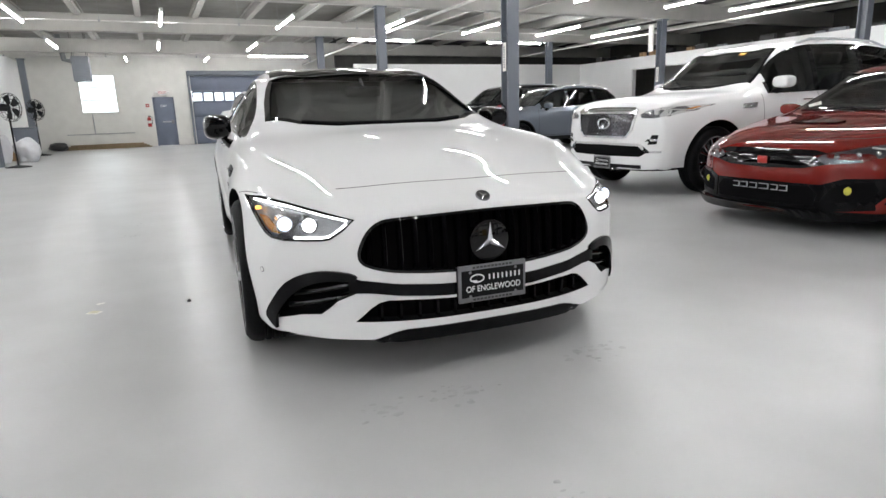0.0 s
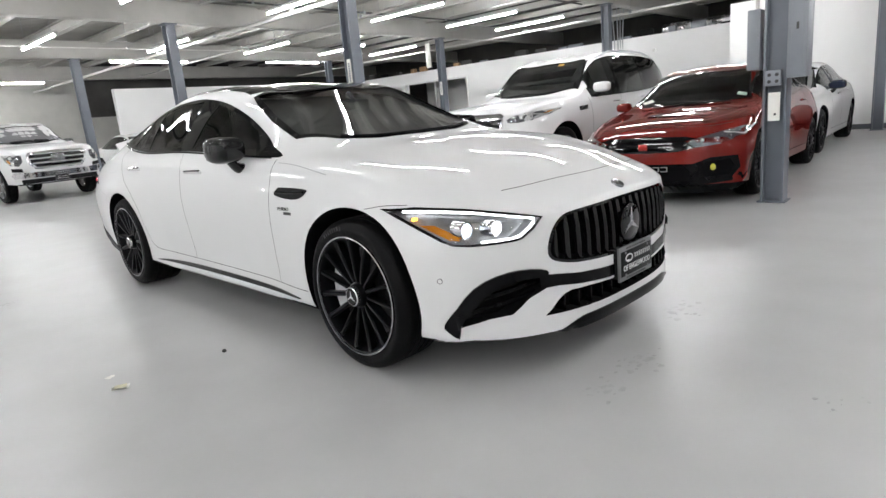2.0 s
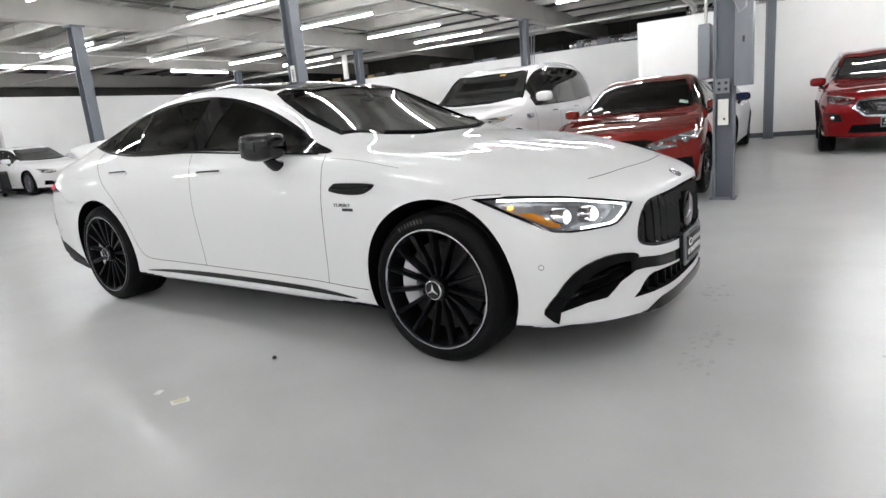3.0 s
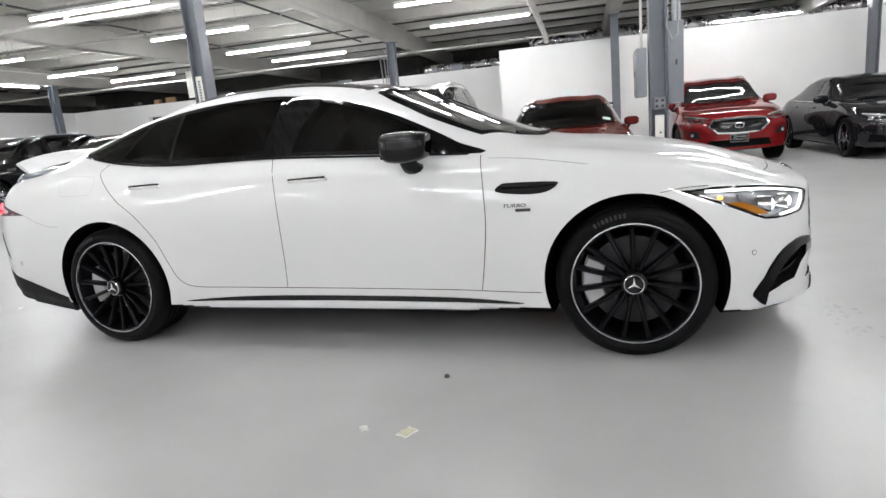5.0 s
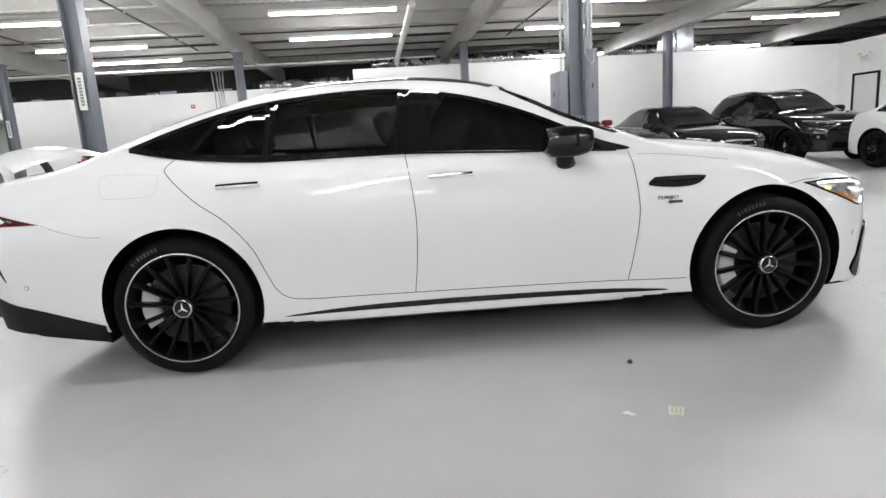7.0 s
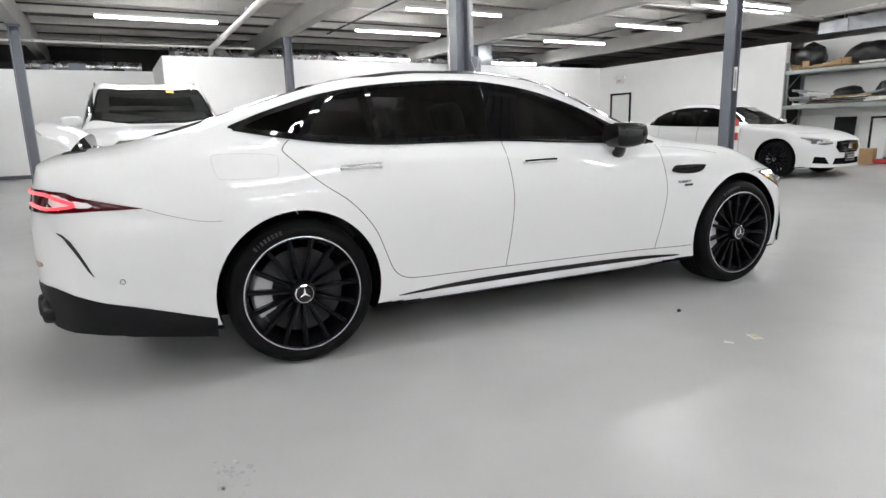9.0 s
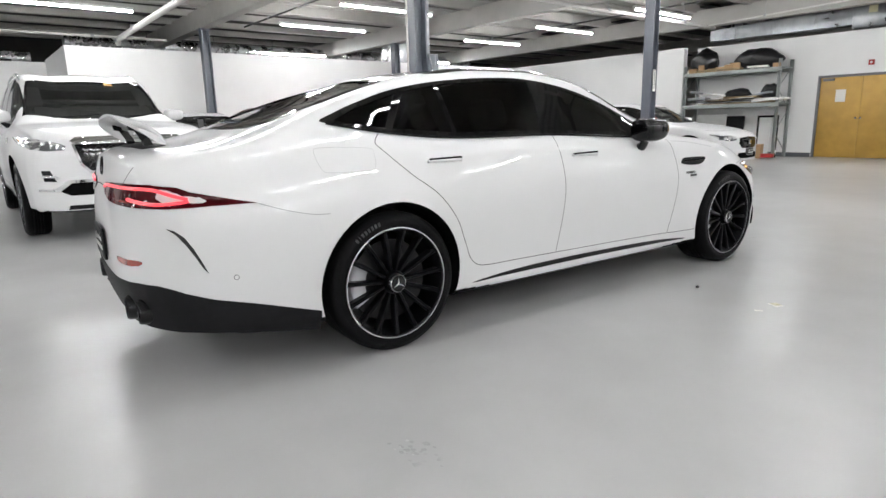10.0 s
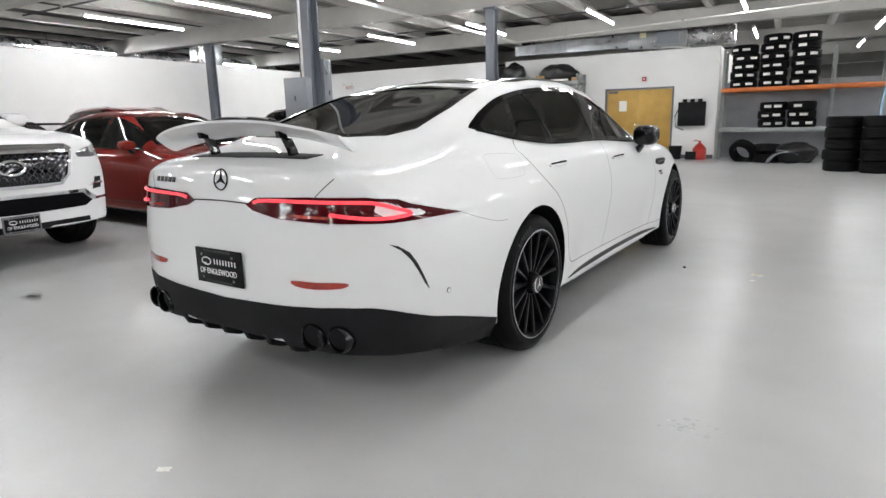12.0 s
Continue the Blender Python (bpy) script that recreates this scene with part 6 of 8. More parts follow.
BIG_SUV = dict(
    SUV, length=5.34, width=2.03, roof_w=0.7, hood_w=0.82, soft=0.06,
    top=[(0, 1.07), (0.08, 1.115), (0.4, 1.175), (0.9, 1.21), (1.35, 1.24), (1.5, 1.29), (1.85, 1.53), (2.15, 1.73), (2.4, 1.82), (2.9, 1.88), (3.7, 1.89), (4.5, 1.85), (4.95, 1.76), (5.15, 1.6), (5.27, 1.3), (5.34, 1.1)],
    belt=[(0, 1.0), (0.3, 1.06), (0.9, 1.13), (1.4, 1.165), (2.6, 1.19), (3.8, 1.23), (4.8, 1.3), (5.34, 1.08)],
    belt_w=[(0, 0.82), (0.4, 0.88), (1.3, 0.91), (2.7, 0.925), (4.5, 0.91), (5.34, 0.8)],
    mid_w=[(0, 0.91), (0.4, 0.975), (1.0, 1.012), (2.7, 0.99), (4.1, 1.012), (5.34, 0.93)], mid_z=[(0, 0.72), (0.9, 0.84), (2.7, 0.85), (5.34, 0.85)],
    sill=[(0, 0.32), (0.5, 0.33), (2.7, 0.36), (4.8, 0.38), (5.34, 0.45)], bow=(0.27, 0.3), bow_power=(4.2, 3.2), lean=(0.3, 0.2), face_z=0.7, tail_z=0.8,
    front_axle=0.885, wheelbase=3.075, tyre=0.405, rim=0.285, arch=0.07, screen=(1.42, 2.2), cabin_end=4.9, cabin_floor=0.7, arch_trim=None,
    panes=[(1.85, 2.72), (2.8, 3.75), (3.83, 4.85)], doors=(1.68, 2.76, 3.98), handles=(2.42, 3.5), handle="chrome", mirror=(1.98, 1.22), mirror_size=1.02, rail_mat="silver_paint", bonnet=0.28, rails=(2.4, 4.7),
    lamp=[(0.945, 1.065), (0.8, 1.04), (0.64, 1.0), (0.58, 0.97), (0.6, 0.93), (0.74, 0.925), (0.87, 0.945), (0.935, 1.0)], amber=[(0.92, 1.02), (0.94, 1.05), (0.915, 1.04), (0.9, 1.015)],
    grille=sym([(0.0, 0.69), (0.4, 0.695), (0.48, 0.78), (0.53, 0.985), (0.51, 1.005), (0.0, 1.012)]), frame_w=0.024, bars=("lattice", 6), bar_mat="dark_chrome", badge=(0.87, 0.105, "loop"), grille_frame="chrome",
    front_mid=[("grille_cap", sym([(0.0, 1.005), (0.51, 0.997), (0.545, 1.015), (0.49, 1.05), (0.0, 1.058)]), "chrome", 0.016),
               ("lower_intake", sym([(0.0, 0.465), (0.6, 0.475), (0.68, 0.52), (0.58, 0.6), (0.0, 0.605)]), "void", 0.004),
               ("intake_moulding", sym([(0.0, 0.607), (0.58, 0.602), (0.69, 0.52), (0.85, 0.53), (0.85, 0.552), (0.72, 0.548), (0.61, 0.632), (0.0, 0.637)]), "chrome", 0.014),
               ("skid_panel", sym([(0.0, 0.3), (0.66, 0.305), (0.62, 0.375), (0.0, 0.37)]), "matt_black", 0.006)],
    front_sides=[("fog_surround", [(0.7, 0.62), (0.8, 0.628), (0.815, 0.735), (0.745, 0.735)], "matt_black", 0.006), ("fog_moulding", [(0.665, 0.655), (0.815, 0.668), (0.815, 0.69), (0.7, 0.686)], "chrome", 0.014)],
    fogs=(), side_patches=[("wing_vent", [(1.28, 1.0), (1.52, 1.01), (1.56, 1.07), (1.3, 1.06)], "chrome"), ("vent_slot", [(1.3, 1.012), (1.5, 1.02), (1.5, 1.03), (1.32, 1.024)], "void")],
    tail=[(0.6, 1.0), (0.88, 1.0), (0.88, 1.25), (0.62, 1.2)], cabin="cabin", seats="leather", clear=2, plate_z=0.385, plate_w=0.0, rim_mat="dark_chrome", wheel_style="twin", spokes=7, cladding=0.05, paint="white_paint")

HATCH = dict(
    SEDAN, name="hatchback", length=4.56, width=1.88, roof_w=0.57, paint="red_paint", screen_glass="dark_glass", all_dark=True,
    top=[(0, 0.69), (0.08, 0.75), (0.35, 0.84), (0.8, 0.91), (1.1, 0.955), (1.25, 1.0), (1.6, 1.19), (1.95, 1.35), (2.25, 1.415), (2.65, 1.425), (3.2, 1.37), (3.7, 1.25), (4.1, 1.13), (4.4, 1.04), (4.56, 0.92)],
    belt=[(0, 0.65), (0.3, 0.76), (0.8, 0.86), (1.3, 0.92), (2.2, 0.95), (3.1, 1.0), (3.8, 1.06), (4.56, 0.86)],
    belt_w=[(0, 0.72), (0.4, 0.79), (1.2, 0.815), (2.4, 0.82), (3.5, 0.8), (4.56, 0.7)],
    mid_w=[(0, 0.88), (0.4, 0.925), (0.87, 0.94), (2.4, 0.905), (3.57, 0.94), (4.56, 0.86)], mid_z=[(0, 0.48), (0.87, 0.6), (2.4, 0.66), (4.56, 0.68)],
    sill=[(0, 0.19), (0.6, 0.18), (2.4, 0.2), (4.0, 0.22), (4.56, 0.32)], bow=(0.42, 0.4), lean=(1.0, 0.6),
    front_axle=0.87, wheelbase=2.7, tyre=0.325, rim=0.255, screen=(1.12, 1.93), rear_screen=(3.25, 4.0), cabin_end=3.6,
    panes=[(1.5, 2.25), (2.32, 3.05), (3.12, 3.6)], doors=(1.4, 2.3, 3.25), handles=(2.0, 2.95), mirror=(1.6, 0.92), mirror_size=0.78, bonnet=0.22, rim_mat="black_rim", wheel_style="twin", spokes=10,
    lamp=[(0.88, 0.755), (0.7, 0.715), (0.46, 0.65), (0.4, 0.605), (0.5, 0.578), (0.7, 0.6), (0.85, 0.66)],
    grille=sym([(0.0, 0.535), (0.34, 0.545), (0.5, 0.578), (0.44, 0.615), (0.42, 0.64), (0.0, 0.655)]), grille_frame=None, bars=("across", 2), bar_mat="matt_black", badge=(0.6, 0.045, "red_enamel"),
    front_mid=[("grille_brow", sym([(0.0, 0.655), (0.4, 0.642), (0.5, 0.66), (0.4, 0.68), (0.0, 0.69)]), "gloss_black", 0.012),
               ("lower_face", sym([(0.0, 0.2), (0.5, 0.205), (0.86, 0.24), (0.88, 0.3), (0.5, 0.42), (0.0, 0.425)]), "satin_black", 0.003),
               ("lower_intake", sym([(0.0, 0.24), (0.44, 0.25), (0.46, 0.34), (0.4, 0.405), (0.0, 0.41)]), "void", 0.008),
               ("front_lip", sym([(0.0, 0.165), (0.5, 0.17), (0.8, 0.19), (0.86, 0.22), (0.5, 0.215), (0.0, 0.21)]), "satin_black", 0.05)],
    front_sides=[("corner_intake", [(0.48, 0.24), (0.78, 0.26), (0.845, 0.36), (0.83, 0.48), (0.62, 0.475), (0.48, 0.42)], "satin_black", 0.008), ("intake_depth", [(0.53, 0.28), (0.77, 0.3), (0.8, 0.39), (0.77, 0.455), (0.62, 0.44), (0.54, 0.39)], "void", 0.011)],
    fogs=[(0.64, 0.38, 0.036, "yellow_lens")], tail=[(0.5, 0.84), (0.84, 0.84), (0.84, 0.96), (0.5, 0.93)])

PICKUP = dict(
    BIG_SUV, name="pickup_truck", category="truck", length=5.88, width=2.06, roof_w=0.68, paint="white_paint", rails=None, side_patches=(), cabin="cabin", clear=1, screen_glass="dark_glass", all_dark=True, amber=[(0.92, 0.9), (0.945, 0.93), (0.945, 1.0), (0.92, 0.98)],
    top=[(0, 1.14), (0.06, 1.2), (0.3, 1.25), (0.9, 1.3), (1.35, 1.33), (1.5, 1.38), (1.8, 1.6), (2.1, 1.79), (2.35, 1.87), (2.9, 1.91), (3.5, 1.89), (3.75, 1.84), (3.85, 1.6), (3.92, 1.42), (4.0, 1.38), (5.0, 1.38), (5.8, 1.38), (5.88, 1.34)],
    belt=[(0, 1.08), (0.3, 1.15), (0.9, 1.2), (1.4, 1.23), (2.6, 1.25), (3.6, 1.27), (4.0, 1.32), (5.88, 1.3)],
    belt_w=[(0, 0.84), (0.4, 0.9), (1.3, 0.92), (2.7, 0.93), (5.0, 0.94), (5.88, 0.9)], front_axle=0.98, wheelbase=3.75, tyre=0.41, rim=0.29, screen=(1.42, 2.15), cabin_end=3.6,
    mid_w=[(0, 0.95), (0.4, 1.0), (1.0, 1.02), (2.7, 1.0), (4.7, 1.02), (5.88, 0.98)], mid_z=[(0, 0.78), (0.9, 0.9), (5.88, 0.9)], sill=[(0, 0.42), (0.5, 0.42), (2.7, 0.45), (5.88, 0.55)],
    bow=(0.2, 0.1), lean=(0.15, 0.05), panes=[(1.85, 2.65), (2.72, 3.5)], doors=(1.7, 2.68, 3.62), handles=(2.35, 3.3), mirror=(1.95, 1.24), mirror_paint="chrome", bonnet=0.25,
    lamp=[(0.95, 1.1), (0.72, 1.08), (0.72, 0.93), (0.8, 0.84), (0.93, 0.86), (0.96, 0.97)], grille=sym([(0.0, 0.72), (0.5, 0.74), (0.62, 0.88), (0.64, 1.06), (0.58, 1.12), (0.0, 1.14)]), grille_frame="chrome", frame_w=0.06,
    bars=("across", 4), bar_mat="chrome", bar_r=0.02, badge=(0.95, 0.15, "dark_chrome"), plate_z=0.5, plate_w=0.0,
    front_mid=[("chrome_bumper", sym([(0.0, 0.55), (0.9, 0.56), (0.94, 0.64), (0.9, 0.7), (0.6, 0.68), (0.0, 0.67)]), "chrome", 0.03), ("air_dam", sym([(0.0, 0.4), (0.85, 0.41), (0.8, 0.53), (0.0, 0.53)]), "matt_black", 0.012)],
    front_sides=[("fog_surround", [(0.74, 0.7), (0.93, 0.72), (0.93, 0.8), (0.76, 0.78)], "matt_black", 0.012)], fogs=(), rim_mat="silver_rim", wheel_style="wide", spokes=6, cladding=0.04)


big, _ = road_car(BIG_SUV, pose(5.21, 6.12, 0, 0, 0, 0), "white full-size suv with a chrome lattice grille, parked")
h, hs = road_car(HATCH, pose(4.68, 3.47, 0, 0, 0, 0), "red sporty hatchback with black vents and yellow fog lamps")
# scoop, wing, bumper bars and stickers of the red hatchback
sc = [(0.62, -0.2), (0.6, 0.0), (0.62, 0.2), (0.72, 0.22), (0.74, 0.0), (0.72, -0.22)]
part("bonnet_scoop", patch(hs, "top", sc, 0.012, 0.02, grid=0.05), M["gloss_black"], h, "black bonnet scoop")
wg = box_bm(4.2, -0.8, 1.27, 4.5, 0.8, 1.3, 0.012)
wing = part("rear_wing", wg, M["gloss_black"], h, "black rear wing")
for y in (-0.72, 0.72):
    part("wing_end", prism_bm([(4.1, 1.05), (4.45, 1.0), (4.5, 1.31), (4.2, 1.3)], y - 0.012, y + 0.012), M["gloss_black"], wing)
hx = hs.drop("front", 0, 0.37)[0].x
for w, k in ((-0.25, 0.07), (-0.165, 0.06), (-0.08, 0.09), (0.03, 0.07), (0.12, 0.07), (0.2, 0.06)):
    b = box_bm(hx - 0.02, w, 0.35, hx - 0.012, w + k, 0.356)
    box_bm(hx - 0.02, w, 0.392, hx - 0.012, w + k, 0.398, bm=b)
    box_bm(hx - 0.02, w, 0.356, hx - 0.012, w + 0.007, 0.392, bm=b)
    part("bumper_bar", b, M["conduit"], h, "pale outline bar")
part("screen_sticker", patch(hs, "top", [(1.38, -0.62), (1.44, -0.61), (1.44, -0.52), (1.38, -0.52)], 0.008, 0.003), M["green_sticker"], h)
part("screen_sticker", patch(hs, "top", [(1.3, 0.5), (1.36, 0.55), (1.4, 0.45), (1.34, 0.4)], 0.008, 0.003), M["paper"], h)
part("price_sticker", patch(_, "top", [(2.1, -0.3), (2.16, -0.3), (2.16, -0.2), (2.1, -0.2)], 0.006, 0.003), M["orange_sticker"], big)
road_car(dict(SEDAN, paint="white_paint", front_mid=[("lower_bumper", sym([(0.0, 0.2), (0.8, 0.24), (0.84, 0.46), (0.0, 0.42)]), "blue_paint", 0.006), ("bumper_tape", sym([(0.0, 0.5), (0.6, 0.5), (0.6, 0.56), (0.0, 0.56)]), "paper", 0.01)],
              mirror_paint="blue_paint", rim_mat="black_rim"), pose(8.75, 3.55, 0, 0, 0, 0), "white sedan with a taped dark blue bumper, parked")
road_car(dict(SUV, paint="deep_red_paint", badge=(0.7, 0.075, "loop"), plate_z=0.48), pose(9.35, 0.5, 0, 0, 0, 0), "deep red suv with a black mesh grille and chrome frame")
road_car(dict(SEDAN, paint="black_paint", grille=sym([(0.0, 0.4), (0.36, 0.42), (0.46, 0.52), (0.36, 0.64), (0.0, 0.66)]), badge=(0.53, 0.09, "star"), bars=("across", 1), bar_mat="chrome", wheel_style="wide", spokes=5, trim="chrome"),
         pose(8.6, -2.1, 0, 0, 0, 0), "black four-door coupe with a round star badge, parked")
road_car(dict(SUV, paint="black_paint", length=4.85, grille_frame=None, bars=("across", 3), bar_mat="gloss_black", wheel_style="wide", spokes=5, rim_mat="black_rim", rail_mat="dark_chrome"), pose(8.95, -5.0, 0, 0, 0, 0), "glossy black suv parked against the white wall")
road_car(dict(SEDAN, paint="white_paint", length=4.75, grille_frame=None, bars=("across", 2), bar_mat="gloss_black", badge=(0.57, 0.06, "chrome"), plate_z=0.38, rim_mat="black_rim", all_dark=True), pose(3.9, -5.25, 0, 0, 0, 2), "white sedan with black wheels and a dark grille")
road_car(dict(SUV, paint="grey_paint", trim="chrome", rail_mat="chrome"), pose(7.7, 14.2, 0, 0, 0, 0), "slate grey suv with chrome window trim, parked")
road_car(dict(BIG_SUV, paint="black_paint", plate_z=0.5, badge=(0.87, 0.105, "loop")), pose(8.4, 18.2, 0, 0, 0, 0), "black full-size suv parked in the far bay")
road_car(dict(SEDAN, paint="blue_paint", grille=sym([(0.0, 0.45), (0.24, 0.46), (0.3, 0.56), (0.24, 0.66), (0.0, 0.66)]), bars=("upright", 9), bar_mat="chrome"), pose(12.6, 10.6, 0, 0, 0, 0), "dark blue sedan with a twin-lobe chrome grille")
road_car(dict(SEDAN, name="coupe", paint="white_paint", length=4.85, grille=sym([(0.0, 0.43), (0.26, 0.44), (0.32, 0.54), (0.26, 0.63), (0.0, 0.63)]), bars=("upright", 9), bar_mat="gloss_black", grille_frame="gloss_black"), pose(7.7, 20.1, 0, 0, 0, 90), "white low coupe with a dark twin-lobe grille")
tr, ts = road_car(PICKUP, pose(3.45, 17.15, 0, 0, 0, 93), "white crew-cab pickup truck with a chrome grille")


# ---- end walls, openings ----
def wall_with_holes(name, axis, at, thick, lo, hi, top, holes, mat, label=""):
    """A wall along x or y, made of blocks round its openings (a0, a1, z0, z1)."""
    b = bmesh.new()
    cuts = sorted({lo, hi, *[h[0] for h in holes], *[h[1] for h in holes]})
    for a, c in zip(cuts, cuts[1:]):
        zs = [(0.0, top)]
        for h in holes:
            if h[0] <= a and c <= h[1]:
                zs = [p for z0, z1 in zs for p in ((z0, h[2]), (h[3], z1)) if p[1] - p[0] > 0.01]
        for z0, z1 in zs:
            if axis == "x":
                box_bm(a, at, z0, c, at + thick, z1, bm=b)
            else:
                box_bm(at, a, z0, at + thick, c, z1, bm=b)
    bmesh.ops.remove_doubles(b, verts=b.verts, dist=0.0005)
    return tagged(part(name, b, M[mat], smooth=None), label, kind="structure")


def window(name, x0, x1, z0, z1, y, rows, cols, label):
    w = tagged(new(name), label, kind="structure")
    b = bmesh.new()
    for x in np.linspace(x0, x1, cols + 1):
        box_bm(x - 0.025, y + 0.03, z0, x + 0.025, y + 0.09, z1, bm=b)
    for z in np.linspace(z0, z1, rows + 1):
        box_bm(x0, y + 0.032, z - 0.025, x1, y + 0.088, z + 0.025, bm=b)
    part("window_frame", b, M["fixture"], w, smooth=None)
    for i in range(cols):
        for j in range(rows):
            a, c = x0 + (x1 - x0) * i / cols, x0 + (x1 - x0) * (i + 1) / cols
            d, e = z0 + (z1 - z0) * j / rows, z0 + (z1 - z0) * (j + 1) / rows
            p = part("pane", box_bm(a + 0.026, y + 0.055, d + 0.026, c - 0.026, y + 0.063, e - 0.026), M["pane"], w, smooth=None)
            p.visible_shadow = False
    part("window_sill", box_bm(x0 - 0.06, y - 0.05, z0 - 0.05, x1 + 0.06, y + 0.03, z0, 0.008), M["block"], w)
    return w


wall_with_holes("wall_north", "x", NORTH, 0.3, -9.2, 24, 4.3, [(-2.6, -1.25, 1.5, 3.05), (0.1, 0.96, 0, 2.1), (1.72, 4.95, 0, 2.98), (11.9, 13.4, 1.1, 2.8)], "block", "cream painted block end wall with window and doors")
window("window_1", -2.6, -1.25, 1.5, 3.05, NORTH, 3, 1, "bright three-light window in a white frame")
slab("backdrop_north", -9, NORTH + 1.6, 0, 16, NORTH + 1.65, 5, "glow", kind="structure")
slab("backdrop_south", -9, -35.7, 0, 3, -35.65, 5, "glow", kind="structure")
window("window_2", 11.9, 13.4, 1.1, 2.8, NORTH, 2, 1, "bright window in the far corner")
wall_with_holes("wall_west", "y", -9.4, 0.2, -34, 29.6, 4.3, [], "wall", "white painted side wall")
slab("wall_west_store", -4.75, 20.9, 0, -4.6, NORTH, 3.6, "wall", "white painted store partition")
slab("wall_west_return", -9.2, 20.75, 0, -4.6, 20.9, 3.6, "wall")
wall_with_holes("wall_south_door", "x", -9.95, 0.2, 1.22, 7.6, 3.05, [(2.36, 4.32, 0, 2.04)], "wall", "white painted partition with double doors")
slab("wall_store_side", 1.22, -14.0, 0, 1.4, -9.95, 3.05, "wall")
slab("wall_store_back", -9.2, -10.9, 0, 1.22, -10.7, 2.1, "store_wall", "grey painted store wall")
wall_with_holes("wall_far_south", "x", -34, 0.2, -16, 24, 4.3, [(-6.0, -0.5, 1.6, 3.0)], "block", "cream painted far end wall")
window("window_3", -6.0, -0.5, 1.6, 3.0, -34, 1, 3, "bright far window")
# dark sheets added behind the partitions; their colour makes the unlit gaps
slab("dark_sheet_east", 21.8, -34, 0, 22, 36, 4.3, "dark_deck")
slab("dark_sheet_north", 7.3, 25.6, 2.2, 21.8, 25.8, 4.3, "dark_deck")
slab("wall_recess_room", 21.0, 15.0, 0, 21.2, 21.0, 2.9, "wall")
slab("wall_outer_east", 23.8, -34, 0, 24, 36, 4.3, "block")
# sheets added below the deck, near-black colour in place of roof shade
slab("roof_shade_east", 14.75, -33, 4.1, 23.4, 35, 4.14, "dark_deck", "dark sheet hung under the roof, standing in for the unlit next bay")
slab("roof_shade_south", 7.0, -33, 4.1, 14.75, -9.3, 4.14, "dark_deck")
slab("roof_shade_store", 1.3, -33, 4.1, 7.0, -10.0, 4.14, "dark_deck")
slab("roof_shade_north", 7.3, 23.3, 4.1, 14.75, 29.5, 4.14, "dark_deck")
for nm, x0, y0, x1, y1 in (("baseboard", EAST - 0.012, -9.0, EAST, 5.35), ("baseboard", RECESS - 0.012, 5.35, RECESS, 23.0), ("baseboard", 7.6, SOUTH, EAST - 0.02, SOUTH + 0.012), ("baseboard", 7.3, 22.988, RECESS - 0.02, 23.0), ("baseboard", 4.34, -9.75, 7.6, -9.738), ("baseboard", 1.24, -9.75, 2.34, -9.738)):
    slab(nm, x0, y0, 0, x1, y1, 0.11, "baseboard")
fr = tagged(new("window_4"), "plain interior window opening in the white partition", kind="structure")
b = bmesh.new()
for y in (16.2, 17.9, 19.57):
    box_bm(RECESS - 0.02, y - 0.03 + 0.03, 1.1, RECESS + 0.05, y + 0.06, 2.55, bm=b)
for z in (1.1, 2.5):
    box_bm(RECESS - 0.018, 16.2, z, RECESS + 0.048, 19.6, z + 0.05, bm=b)
part("window_frame", b, M["fixture"], fr, smooth=None)


# ---- doors ----
def exit_door(x0, x1, y, top):
    d = tagged(new("door_1"), "blue-grey steel exit door, closed", kind="structure")
    part("door_leaf", box_bm(x0 + 0.05, y + 0.05, 0.01, x1 - 0.05, y + 0.1, top - 0.05, 0.003), M["door_blue"], d)
    b = box_bm(x0, y - 0.01, 0, x0 + 0.05, y + 0.14, top)
    box_bm(x1 - 0.05, y - 0.01, 0, x1, y + 0.14, top, bm=b)
    box_bm(x0 + 0.05, y - 0.01, top - 0.05, x1 - 0.05, y + 0.14, top, bm=b)
    part("door_frame", b, M["door_blue"], d, smooth=None)
    hd = part("push_bar", box_bm(x0 + 0.3, y + 0.0, 1.0, x1 - 0.08, y + 0.05, 1.06, 0.012), M["conduit"], d)
    part("lock_box", box_bm(x1 - 0.2, y - 0.01, 0.95, x1 - 0.08, y + 0.045, 1.12, 0.01), M["plate_frame"], hd)
    sg = text_mesh("EXIT", 0.13)
    sg.materials.append(M["white_print"])
    o = part("door_lettering", sg, None, d)
    o.matrix_basis = pose((x0 + x1) / 2, y + 0.045, 1.72, 90, 0, 0)
    sign = thing("exit_sign", "white exit sign with red lettering above the door", "sign", pose((x0 + x1) / 2, y - 0.06, top + 0.18))
    part("sign_box", box_bm(-0.17, -0.03, -0.1, 0.17, 0.06, 0.1, 0.01), M["fixture"], sign)
    t = text_mesh("EXIT", 0.15)
    t.materials.append(M["red_enamel"])
    o = part("sign_lettering", t, None, sign)
    o.matrix_basis = pose(0, -0.034, 0, 90, 0, 0)
    for s in (-1, 1):
        part("lamp_head", cyl_bm((s * 0.24, -0.04, 0.0), (s * 0.24, 0.06, 0.02), 0.05, 14), M["fixture"], sign)


